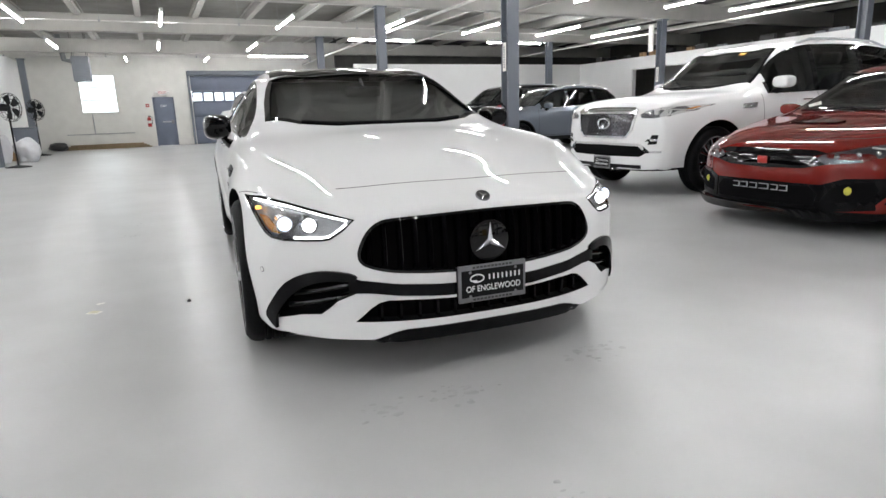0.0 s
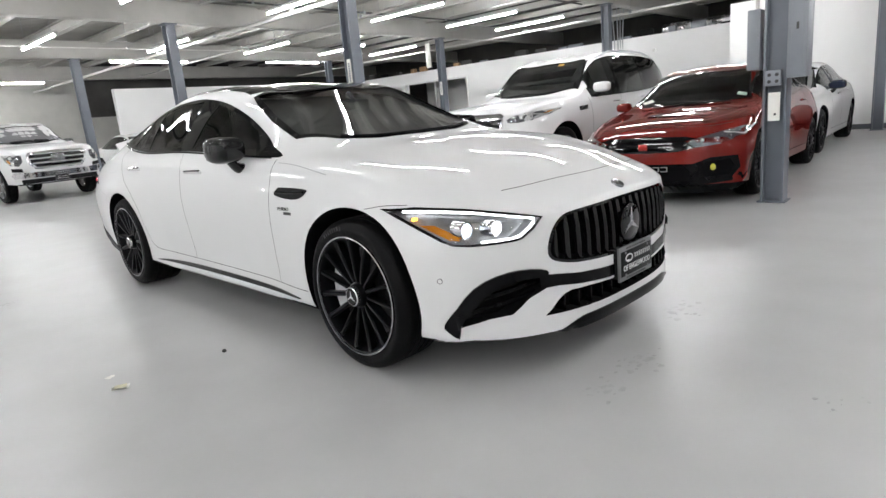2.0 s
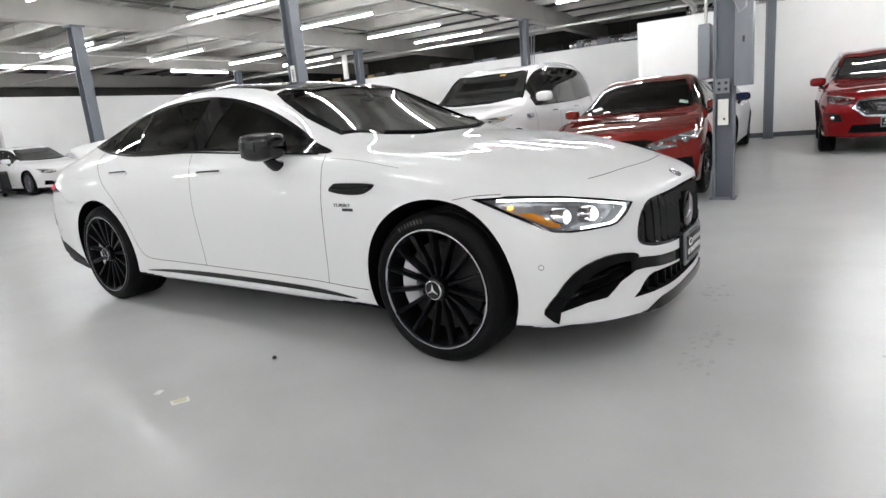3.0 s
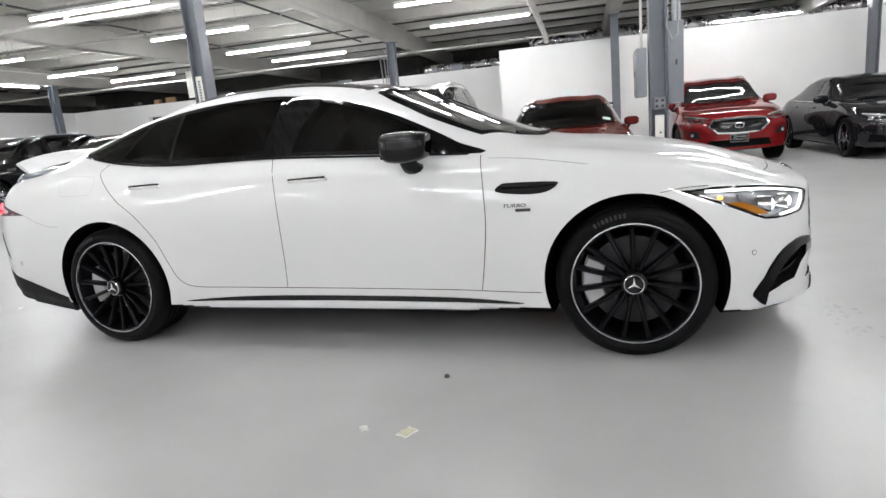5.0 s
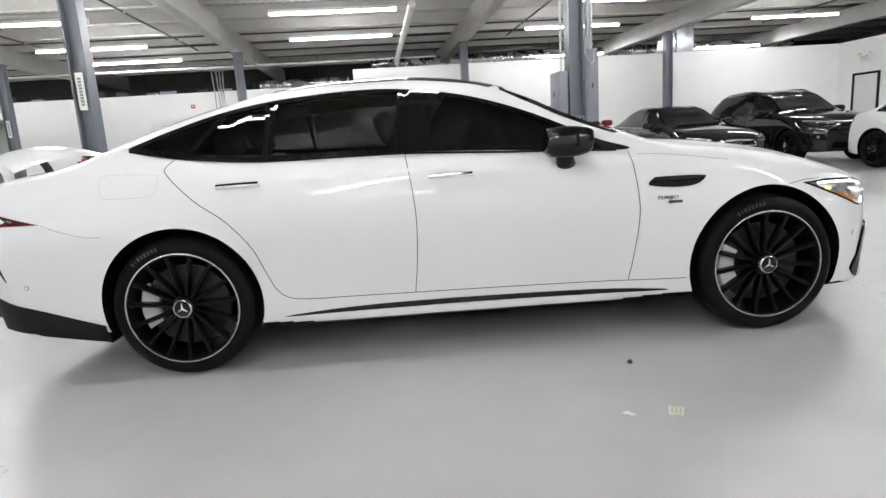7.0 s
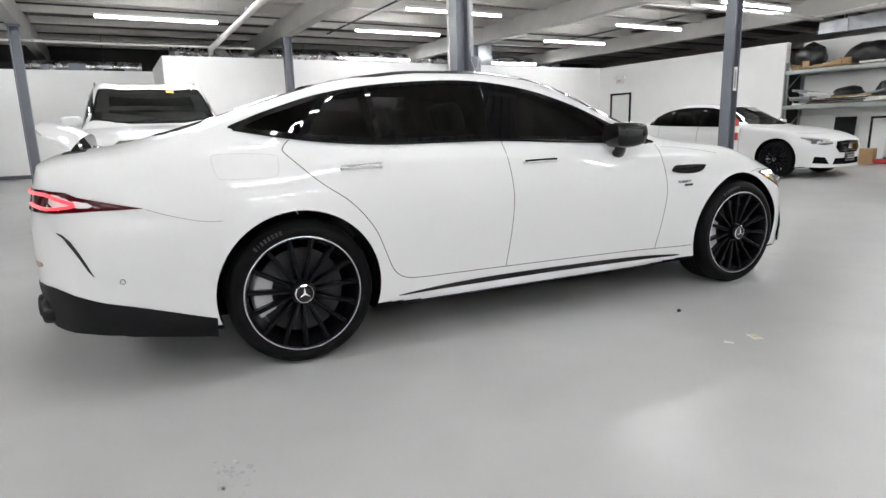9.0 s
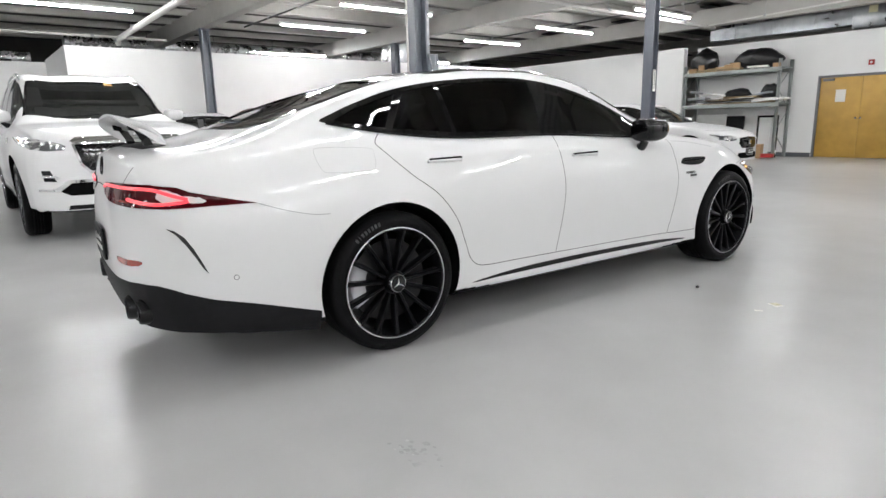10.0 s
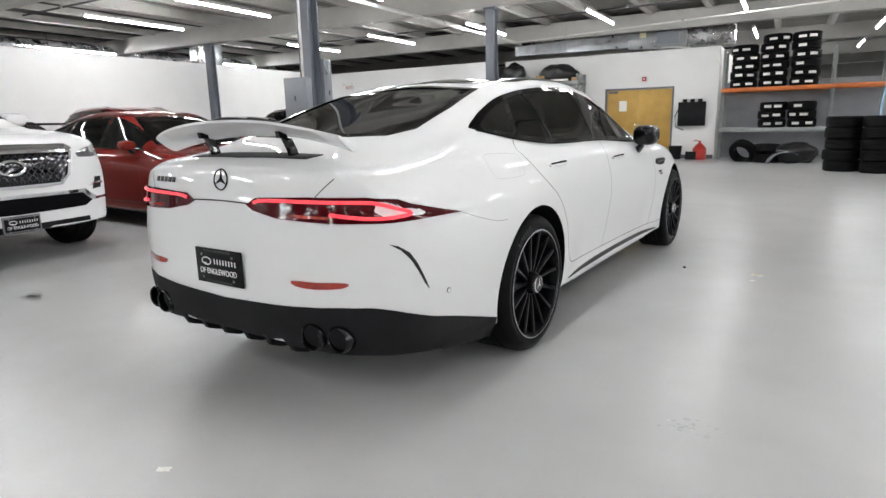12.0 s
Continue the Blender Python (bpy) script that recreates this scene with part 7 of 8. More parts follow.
exit_door(0.1, 0.96, NORTH, 2.1)
g = tagged(new("door_2"), "blue-grey sectional overhead door with a row of lights, closed", kind="structure")
for i in range(5):
    z0, z1 = 0.02 + i * 0.59, 0.02 + (i + 1) * 0.59 - 0.012
    if i == 3:
        b = box_bm(1.74, NORTH + 0.06, z0, 4.93, NORTH + 0.1, z0 + 0.12)
        box_bm(1.74, NORTH + 0.06, z1 - 0.12, 4.93, NORTH + 0.1, z1, bm=b)
        for k in range(8):
            x = 1.74 + 3.19 * k / 7
            box_bm(max(1.74, x - 0.05), NORTH + 0.06, z0 + 0.12, min(4.93, x + 0.05), NORTH + 0.1, z1 - 0.12, bm=b)
        part("door_section", b, M["door_blue"], g, smooth=None)
        for k in range(7):
            x = 1.74 + 3.19 * k / 7
            p = part("pane", box_bm(x + 0.05, NORTH + 0.075, z0 + 0.12, x + 3.19 / 7 - 0.05, NORTH + 0.083, z1 - 0.12), M["pane"], g, smooth=None)
            p.visible_shadow = False
    else:
        part("door_section", box_bm(1.74, NORTH + 0.06, z0, 4.93, NORTH + 0.1, z1, 0.006), M["door_blue"], g)
for z0, z1 in ((0.0, 1.82), (2.34, 2.98)):
    part("door_liner", box_bm(1.7, NORTH + 0.104, z0, 4.97, NORTH + 0.124, z1), M["door_blue"], g)
for x in (1.66, 5.0):
    part("door_track", box_bm(x - 0.06, NORTH - 0.12, 0, x + 0.03, NORTH - 0.001, 3.1), M["column"], g)
part("door_lintel", box_bm(1.6, NORTH - 0.14, 2.98, 5.06, NORTH - 0.002, 3.2, 0.01), M["column"], g)
wd = tagged(new("door_3"), "golden oak double doors with a paper notice, closed", kind="structure")
Y = -9.75
for x0, x1 in ((2.42, 3.337), (3.343, 4.26)):
    lf = part("door_leaf", box_bm(x0, Y - 0.06, 0.01, x1, Y - 0.015, 1.98, 0.002), M["door_wood"], wd)
b = box_bm(2.36, Y - 0.2, 0, 2.41, Y + 0.02, 2.04)
box_bm(4.27, Y - 0.2, 0, 4.32, Y + 0.02, 2.04, bm=b)
box_bm(2.41, Y - 0.2, 1.99, 4.27, Y + 0.02, 2.04, bm=b)
part("door_frame", b, M["plate_frame"], wd, smooth=None)
part("door_notice", box_bm(3.68, Y - 0.016, 1.38, 3.9, Y - 0.008, 1.68), M["paper"], wd)
for x in (3.3, 3.4):
    part("door_knob", lathe_bm([(0.001, 0.06), (0.025, 0.055), (0.03, 0.035), (0.012, 0.02), (0.012, 0.0)], 16), M["chrome"], wd, at=Matrix.Translation((x, Y - 0.016, 0.98)))
part("door_closer", box_bm(3.95, Y - 0.012, 1.9, 4.2, Y + 0.05, 1.96, 0.008), M["plate_frame"], wd)
d4 = tagged(new("door_4"), "grey interior door in a black frame, closed", kind="structure")
b = box_bm(12.9, SOUTH - 0.002, 0, 12.96, SOUTH + 0.04, 2.1)
box_bm(13.78, SOUTH - 0.002, 0, 13.84, SOUTH + 0.04, 2.1, bm=b)
box_bm(12.96, SOUTH - 0.002, 2.04, 13.78, SOUTH + 0.04, 2.1, bm=b)
part("door_frame", b, M["matt_black"], d4, smooth=None)
part("door_leaf", box_bm(12.965, SOUTH + 0.003, 0.01, 13.775, SOUTH + 0.02, 2.035, 0.002), M["fixture"], d4)
sg = thing("exit_sign", "white exit sign with lamp heads on the partition wall", "sign", pose(13.4, SOUTH + 0.05, 2.5))
part("sign_box", box_bm(-0.16, -0.05, -0.09, 0.16, 0.03, 0.09, 0.01), M["fixture"], sg)
for s in (-1, 1):
    part("lamp_head", cyl_bm((s * 0.2, -0.02, 0.12), (s * 0.2, 0.06, 0.12), 0.05, 14), M["fixture"], sg)
t = text_mesh("EXIT", 0.12)
t.materials.append(M["red_enamel"])
o = part("sign_lettering", t, None, sg)
o.matrix_basis = pose(0, 0.032, 0, 90, 0, 180)


# ---- pipes, ducts, electrical ----
def run(name, label, cat, pts, r, mat, n=10):
    t = thing(name, label, cat)
    part("pipe", tube_bm(pts, r, n), M[mat], t)
    pts = [Vector(p) for p in pts]
    for a, b2 in zip(pts, pts[1:]):
        k = max(1, int((b2 - a).length / 3))
        for i in range(k):
            p = a.lerp(b2, (i + 0.5) / k)
            if p.z > 3:
                part("clamp", box_bm(p.x - r - 0.008, p.y - r - 0.008, p.z - 0.02, p.x + r + 0.008, p.y + r + 0.008, p.z + r + 0.02), M["conduit"], t, smooth=None)
                part("hanger", cyl_bm((p.x, p.y, p.z + r), (p.x, p.y, 4.22), 0.005, 6), M["conduit"], t)
    return t


run("sprinkler_pipe", "white painted sprinkler main under the roof", "pipe", [(6.75, -9.0, 3.47), (6.75, 29.3, 3.47)], 0.04, "pipe")
run("sprinkler_pipe", "white painted sprinkler branch under the roof", "pipe", [(14.95, 3.0, 3.33), (14.95, 23.0, 3.33)], 0.03, "pipe")
run("drain_pipe", "fat white painted pipe hung under the roof", "pipe", [(8.3, 4.1, 3.36), (14.9, 4.1, 3.3), (15.1, 4.1, 3.2)], 0.065, "pipe", 14)
run("sprinkler_pipe", "thin dark sprinkler branch under the roof", "pipe", [(-8, 9.5, 3.82), (15.1, 9.5, 3.82)], 0.022, "dark_pipe")
run("sprinkler_pipe", "thin dark sprinkler branch under the roof", "pipe", [(-8, 12.75, 3.82), (14.5, 12.75, 3.82)], 0.022, "dark_pipe")
run("conduit_run", "thin pale conduit along the girder", "conduit", [(-9, 17.4, 3.5), (13.8, 17.4, 3.5)], 0.016, "pipe")
run("conduit_run", "thin pale conduit along the girder", "conduit", [(-9, 25.9, 3.45), (6.5, 25.9, 3.45)], 0.016, "pipe")
run("conduit_run", "thin pale conduit along the girder", "conduit", [(6.6, -8.4, 3.45), (-6, -5.6, 3.45)], 0.018, "pipe")
run("conduit_run", "thin pale conduit under the roof", "conduit", [(8.64, 10.0, 3.48), (8.64, 24.0, 3.48)], 0.022, "pipe")
run("sprinkler_pipe", "thin dark sprinkler branch under the roof", "pipe", [(-8, 0.9, 3.82), (15.0, 0.9, 3.82)], 0.022, "dark_pipe")
run("sprinkler_pipe", "thin dark sprinkler branch under the roof", "pipe", [(-2, -6.9, 3.82), (15.0, -6.9, 3.82)], 0.022, "dark_pipe")


def foil_duct(y0, y1, x, z, r, label):
    t = thing("duct", label, "duct")
    b = bmesh.new()
    n, m2 = 18, int((y1 - y0) / 0.12)
    rings = []
    for i in range(m2 + 1):
        y = y0 + (y1 - y0) * i / m2
        ring = []
        for k in range(n):
            a = 2 * math.pi * k / n
            rr = r * (1 + 0.05 * noise.noise((x + 3 * math.cos(a), y * 3, 3 * math.sin(a))) - (0.035 if i % 9 == 0 else 0))
            ring.append(b.verts.new((x + rr * math.cos(a), y, z + rr * math.sin(a))))
        rings.append(ring)
    for p, q in zip(rings, rings[1:]):
        for k in range(n):
            b.faces.new((p[k], p[(k + 1) % n], q[(k + 1) % n], q[k]))
    bmesh.ops.recalc_face_normals(b, faces=b.faces)
    part("duct_run", b, M["foil"], t, smooth=50)
    for i in range(int((y1 - y0) / 2)):
        y = y0 + 1 + 2 * i
        part("strap", cyl_bm((x, y, z + r), (x, y, 4.1), 0.008, 6), M["dark_pipe"], t)
    return t


foil_duct(-10.4, 4.8, 18.5, 3.6, 0.2, "foil-wrapped round duct above the partition wall")
foil_duct(5.6, 8.6, 18.9, 3.15, 0.16, "foil-wrapped round duct above the partition wall")
t = thing("air_plenum", "foil-wrapped square duct drop above the wall", "duct")
part("drop", box_bm(15.0, -4.75, 3.05, 15.6, -4.2, 4.1, 0.03, 3), M["galv"], t)
part("elbow", box_bm(14.9, -4.15, 3.1, 15.3, -3.75, 3.75, 0.04, 3), M["foil"], t)
t = thing("air_duct", "galvanised rectangular duct with an air handler above the doors", "duct")
b = bmesh.new()
rows = [(7.3, 3.22, 3.5), (5.6, 3.2, 3.58), (4.6, 3.2, 3.64), (3.7, 3.2, 3.64)]
prev = None
for x, z0, z1 in rows:
    cur = [b.verts.new(p) for p in ((x, -10.25, z0), (x, -9.85, z0), (x, -9.85, z1), (x, -10.25, z1))]
    if prev:
        for j in range(4):
            b.faces.new((prev[j], prev[(j + 1) % 4], cur[(j + 1) % 4], cur[j]))
    else:
        b.faces.new(cur)
    prev = cur
b.faces.new(prev[::-1])
bmesh.ops.recalc_face_normals(b, faces=b.faces)
part("duct_run", b, M["galv"], t, smooth=None)
for x in (6.6, 5.6, 4.6):
    part("duct_seam", box_bm(x - 0.015, -10.27, 3.19, x + 0.015, -9.83, 3.65), M["galv"], t)
part("air_handler", box_bm(2.1, -10.35, 3.09, 3.7, -9.72, 3.72, 0.015), M["galv"], t)
part("handler_panel", box_bm(2.3, -9.72, 3.2, 2.9, -9.7, 3.6, 0.005), M["panel_grey"], t)
part("warning_label", box_bm(3.2, -9.72, 3.42, 3.38, -9.712, 3.58), M["yellow_print"], t)
b = lathe_bm([(0.001, 0), (0.22, 0.0), (0.26, -0.1), (0.27, -0.5), (0.28, -0.9), (0.3, -1.2), (0.001, -1.2)], 28, "y")
part("round_collar", b, M["foil"], t, at=Matrix.Translation((2.1, -10.05, 3.4)) @ Matrix.Rotation(radians(-90), 4, "Z"))
for x in (6.8, 5.0, 2.6, 1.3):
    part("strap", cyl_bm((x, -10.05, 3.5), (x, -10.05, 4.22), 0.01, 6), M["conduit"], t)
part("drain_pipe", tube_bm([(2.75, -9.69, 3.1), (2.75, -9.62, 3.1), (2.4, -9.62, 3.1), (2.0, -9.62, 3.05)], 0.02, 8), M["pipe"], t)


def cabinet(name, label, x0, y0, z0, x1, y1, z1, face):
    t = thing(name, label, "electrical panel")
    part("box", box_bm(x0, y0, z0, x1, y1, z1, 0.006), M["panel_grey"], t)
    if face == "y":
        part("cover", box_bm(x0 + 0.03, y1, z0 + 0.03, x1 - 0.03, y1 + 0.008, z1 - 0.03, 0.003), M["panel_grey"], t)
        part("latch", box_bm((x0 + x1) / 2 - 0.01, y1 + 0.008, (z0 + z1) / 2 - 0.03, (x0 + x1) / 2 + 0.01, y1 + 0.016, (z0 + z1) / 2 + 0.03), M["dark_pipe"], t)
    else:
        part("cover", box_bm(x0 - 0.008, y0 + 0.03, z0 + 0.03, x0, y1 - 0.03, z1 - 0.03, 0.003), M["panel_grey"], t)
        part("latch", box_bm(x0 - 0.016, (y0 + y1) / 2 - 0.01, (z0 + z1) / 2 - 0.03, x0 - 0.008, (y0 + y1) / 2 + 0.01, (z0 + z1) / 2 + 0.03), M["dark_pipe"], t)
    return t


cx, cy = X_COLS[1], Y_COLS[2]
cabinet("breaker_panel", "grey steel breaker panel fixed to the column", cx - 0.12, cy + 0.13, 1.26, cx + 0.28, cy + 0.24, 1.8, "y")
cabinet("cable_trunking", "grey steel cable trunking up the column", cx - 0.14, cy - 0.26, 1.16, cx + 0.1, cy - 0.1, 2.05, "x")
t = thing("socket_box", "grey metal twin socket box on the column", "socket")
part("box", box_bm(cx - 0.16, cy - 0.06, 1.1, cx - 0.1, cy + 0.07, 1.24, 0.006), M["panel_grey"], t)
for y in (-0.028, 0.035):
    for z in (1.14, 1.2):
        part("socket", cyl_bm((cx - 0.164, cy + y, z), (cx - 0.159, cy + y, z), 0.016, 12), M["dark_print"], t)
t = thing("notice", "white laminated notice on the column", "notice")
part("sheet", box_bm(cx - 0.106, cy - 0.05, 0.78, cx - 0.1, cy + 0.05, 1.04), M["paper"], t)
part("print_bar", box_bm(cx - 0.108, cy - 0.02, 0.83, cx - 0.106, cy + 0.0, 0.85), M["dark_print"], t)
run("conduit_run", "grey conduits running up the column", "conduit", [(cx - 0.02, cy + 0.18, 1.8), (cx - 0.02, cy + 0.18, 4.2)], 0.016, "pipe")
run("conduit_run", "grey conduits running up the column", "conduit", [(cx + 0.02, cy - 0.18, 2.05), (cx + 0.02, cy - 0.18, 4.2)], 0.03, "conduit")
run("conduit_run", "grey conduits running up the column", "conduit", [(cx + 0.06, cy - 0.24, 2.05), (cx + 0.06, cy - 0.24, 4.2)], 0.022, "conduit")
part("cable_loop", tube_bm([(cx - 0.13, cy - 0.1, 2.2), (cx - 0.17, cy - 0.08, 2.0), (cx - 0.17, cy - 0.14, 1.85), (cx - 0.15, cy - 0.2, 1.9), (cx - 0.14, cy - 0.2, 2.04)], 0.01, 8), M["conduit"], t)
# panel and risers on the recess wall
cabinet("breaker_panel", "grey steel breaker panel on the white partition", RECESS - 0.13, 9.55, 1.45, RECESS - 0.003, 10.0, 1.95, "x")
for i, y in enumerate((9.62, 9.7, 9.78, 9.9)):
    run("conduit_run", "grey conduit rising from the panel", "conduit", [(RECESS - 0.06, y, 1.95), (RECESS - 0.06, y, 3.0), (RECESS - 0.06, y + 0.05 * (i - 1.5), 4.2)], 0.018, "conduit")


def wall_box(name, label, cat, m, mat, size=0.06):
    t = thing(name, label, cat, m)
    part("housing", box_bm(-size, -0.02, -size, size, 0.02, size, 0.006), M[mat], t)
    part("lens", cyl_bm((0, 0.018, 0), (0, 0.03, 0), size * 0.45, 12), M["fixture"], t)


wall_box("fire_alarm", "small red fire alarm on the white wall", "alarm", pose(3.2, -9.73, 2.28, 0, 0, 0), "red_enamel")
wall_box("fire_alarm", "small red fire alarm on the white wall", "alarm", pose(RECESS - 0.02, 10.65, 2.55, 0, 0, 90), "red_enamel")
wall_box("wall_sensor", "small white sensor on the partition", "sensor", pose(RECESS - 0.02, 8.6, 2.5, 0, 0, 90), "fixture", 0.05)
wall_box("fire_alarm", "small red fire alarm beside the exit door", "alarm", pose(-0.12, NORTH - 0.02, 1.75, 0, 0, 180), "red_enamel", 0.07)


def extinguisher(x, y, z):
    t = thing("fire_extinguisher", "red fire extinguisher with a white label, hung on a bracket", "fire extinguisher", pose(x, y, z))
    part("cylinder", lathe_bm([(0.001, 0.0), (0.07, 0.0), (0.078, 0.015), (0.078, 0.34), (0.06, 0.39), (0.025, 0.41), (0.025, 0.43), (0.001, 0.43)], 24, "z"), M["red_enamel"], t)
    part("label", lathe_bm([(0.0795, 0.14), (0.0795, 0.26)], 24, "z"), M["paper"], t)
    part("valve", box_bm(-0.03, -0.012, 0.43, 0.06, 0.012, 0.47, 0.004), M["matt_black"], t)
    part("hose", tube_bm([(0.05, 0, 0.44), (0.11, 0, 0.4), (0.115, 0, 0.25), (0.09, 0, 0.1)], 0.011, 8), M["matt_black"], t)
    part("bracket", box_bm(-0.03, 0.06, 0.1, 0.03, 0.1, 0.36, 0.004), M["matt_black"], t)


extinguisher(X_COLS[1] - 0.02, Y_COLS[1] - 0.19, 0.72)
extinguisher(X_COLS[1] - 0.19, Y_COLS[3] + 0.02, 0.72)
extinguisher(-0.12, NORTH - 0.1, 0.85)
for x, y, z in ((X_COLS[1] - 0.106, Y_COLS[3], 1.66), (X_COLS[1] - 0.106, Y_COLS[1], 1.62), (X_COLS[2] - 0.106, Y_COLS[4], 1.75)):
    t = thing("sign_strip", "narrow white extinguisher sign on the column", "sign", pose(x, y, z))
    part("sheet", box_bm(0, -0.045, 0, 0.005, 0.045, 0.42), M["paper"], t)
    for i in range(9):
        part("word_bar", box_bm(-0.002, -0.018, 0.05 + i * 0.036, 0.0, 0.018, 0.076 + i * 0.036), M["panel_grey"], t, smooth=None)


# ---- stores at the south end ----
def rack(x0, x1, y0, y1, levels, posts, name, label, beam="rack_steel", deckm="rack_steel", h=2.5):
    t = thing(name, label, "shelving")
    for x in posts:
        for y in (y0 + 0.03, y1 - 0.03):
            b = box_bm(x - 0.035, y - 0.03, 0, x + 0.035, y - 0.022, h)
            box_bm(x - 0.035, y - 0.022, 0, x - 0.027, y + 0.03, h, bm=b)
            box_bm(x + 0.027, y - 0.022, 0, x + 0.035, y + 0.03, h, bm=b)
            part("post", b, M["rack_steel"], t, smooth=None)
        zs = list(np.arange(0.15, h - 0.2, 0.55))
        for i, z in enumerate(zs):
            a, c = (y0 + 0.03, y1 - 0.03) if i % 2 == 0 else (y1 - 0.03, y0 + 0.03)
            part("brace", tube_bm([(x, a, z), (x, c, z + 0.5)], 0.012, 6), M["rack_steel"], t)
    for z in levels:
        for y in (y0, y1 - 0.05):
            part("beam", box_bm(x0, y, z - 0.1, x1, y + 0.05, z, 0.006), M[beam if z > 1.2 else "rack_steel"], t)
        part("shelf_deck", box_bm(x0, y0 + 0.05, z - 0.03, x1, y1 - 0.05, z - 0.005), M[deckm], t)
    return t


rack(4.9, 8.0 - 0.45, -9.7, -8.95, (1.42, 2.3), (4.95, 7.5), "storage_rack", "worn galvanised storage rack with car parts on two shelves")


def sack(x, y, z, sx, sy, sz, mat, name, label, seed):
    b = bmesh.new()
    bmesh.ops.create_icosphere(b, subdivisions=4, radius=1)
    for v in b.verts:
        d = v.co.normalized()
        k = 1 + 0.18 * noise.noise(d * 1.6 + Vector((seed, 0, 0))) + 0.07 * noise.noise(d * 5 + Vector((seed, 3, 0)))
        v.co = Vector((d.x * sx * k, d.y * sy * k, max(d.z, -0.75) * sz * k + sz * 0.78))
    t = tagged(part(name, b, M[mat], smooth=60), label, "bag")
    t.matrix_basis = pose(x, y, z)
    return t


sack(7.1, -9.3, 2.3, 0.38, 0.3, 0.36, "trash_bag", "parts_bag", "black plastic bag of parts on the top shelf", 1.0)
sack(5.65, -9.3, 2.3, 0.58, 0.3, 0.3, "trash_bag", "parts_bag", "long black plastic bag of parts on the top shelf", 5.0)


def carton(x, y, z, w, d, h, rz=0.0, mat="card", label="brown cardboard box on the shelf"):
    t = thing("carton", label, "box", pose(x, y, z, 0, 0, rz))
    part("carton_body", box_bm(-w / 2, -d / 2, 0, w / 2, d / 2, h, 0.004), M[mat], t)
    part("tape", box_bm(-w / 2 - 0.001, -0.025, h, w / 2 + 0.001, 0.025, h + 0.002), M["paper"], t)


carton(6.15, -9.15, 2.3, 0.26, 0.24, 0.2, 4)
carton(6.5, -9.15, 2.3, 0.32, 0.24, 0.12, -6)
carton(7.35, -9.1, 2.3, 0.25, 0.2, 0.08, 3, "paper", "white carton on the shelf")
for i, (x, z, w, h, mat, rx) in enumerate(((6.9, 1.42, 0.9, 0.05, "fixture", 3), (6.6, 1.48, 1.1, 0.05, "panel_grey", -2), (6.3, 1.54, 0.7, 0.06, "paper", 5), (5.7, 1.42, 1.2, 0.07, "wood", 0), (5.4, 1.5, 0.9, 0.05, "fixture", -4), (7.2, 1.54, 0.5, 0.09, "galv", 8))):
    t = thing("panel_stack", "loose flat trim panel lying on the shelf", "panel", pose(x, -9.25, z, 0, 0, rx))
    part("sheet", box_bm(-w / 2, -0.22, 0, w / 2, 0.22, h, 0.01), M[mat], t)
for x, z, w, h, mat, rx, ry in ((5.2, 1.44, 0.8, 0.05, "fixture", 6, 4), (5.45, 1.56, 0.7, 0.04, "panel_grey", -8, 9), (5.9, 1.56, 0.9, 0.05, "wood", 2, 0), (6.75, 1.62, 0.8, 0.05, "fixture", -5, -7),
                                (7.05, 1.66, 0.6, 0.06, "galv", 9, -10), (6.4, 2.32, 0.9, 0.04, "wood", 3, 0), (6.9, 2.32, 0.7, 0.05, "wood", -4, 0), (5.55, 2.32, 0.5, 0.05, "paper", 8, 0)):
    t = thing("panel_stack", "loose trim panel stacked askew on the shelf", "panel", pose(x, -9.2, z + 0.5 * w * abs(math.sin(radians(ry))), 0, ry, rx))
    part("sheet", box_bm(-w / 2, -0.26, 0, w / 2, 0.26, h, 0.01), M[mat], t)
for k in range(7):
    w2 = random.uniform(0.5, 1.3)
    t = thing("trim_strip", "thin plastic trim strip laid along the shelf", "car part", pose(6.2 + random.uniform(-0.6, 0.6), -9.02 + 0.03 * random.uniform(-1, 1), 1.425 + 0.022 * k, 0, 0, random.uniform(-5, 5)), "trim on the rack")
    part("strip", box_bm(-w2 / 2, -0.05, 0, w2 / 2, 0.05, 0.018, 0.006), M[random.choice(("fixture", "matt_black", "panel_grey", "wood"))], t)
for x, w2, h2 in ((7.3, 0.2, 0.12), (7.05, 0.16, 0.2), (6.75, 0.24, 0.09), (6.3, 0.2, 0.16), (5.05, 0.18, 0.1)):
    carton(x, -9.03, 2.3, w2, 0.12, h2, random.uniform(-9, 9))
sack(6.1, -9.25, 1.55, 0.36, 0.2, 0.16, "trash_bag", "parts_bag", "black wrapped car part on the shelf", 9.0)
carton(5.35, -8.75, 0, 0.42, 0.34, 0.36, 12, "card", "brown cardboard box on the floor by the rack")
sack(5.25, -9.25, 1.55, 0.22, 0.2, 0.2, "trash_bag", "parts_bag", "black wrapped car part on the shelf", 12.0)
for x, y, w, h, mat, lab in ((7.0, -9.55, 0.9, 1.15, "fixture", "white board leaning under the shelf"), (5.75, -9.6, 0.8, 1.05, "wall", "white board leaning under the shelf"), (6.25, -9.45, 0.5, 1.1, "matt_black", "dark plastic panel leaning under the shelf")):
    t = thing("leaning_board", lab, "board", pose(x, y, 0, 6, 0, 0))
    part("board", box_bm(-w / 2, -0.02, 0, w / 2, 0.02, h, 0.006), M[mat], t)
t = thing("picture_frame", "black empty picture frame leaning on the rack", "picture frame", pose(5.15, -9.0, 0, 8, 0, 20))
b = box_bm(-0.25, -0.02, 0, -0.2, 0.02, 1.1)
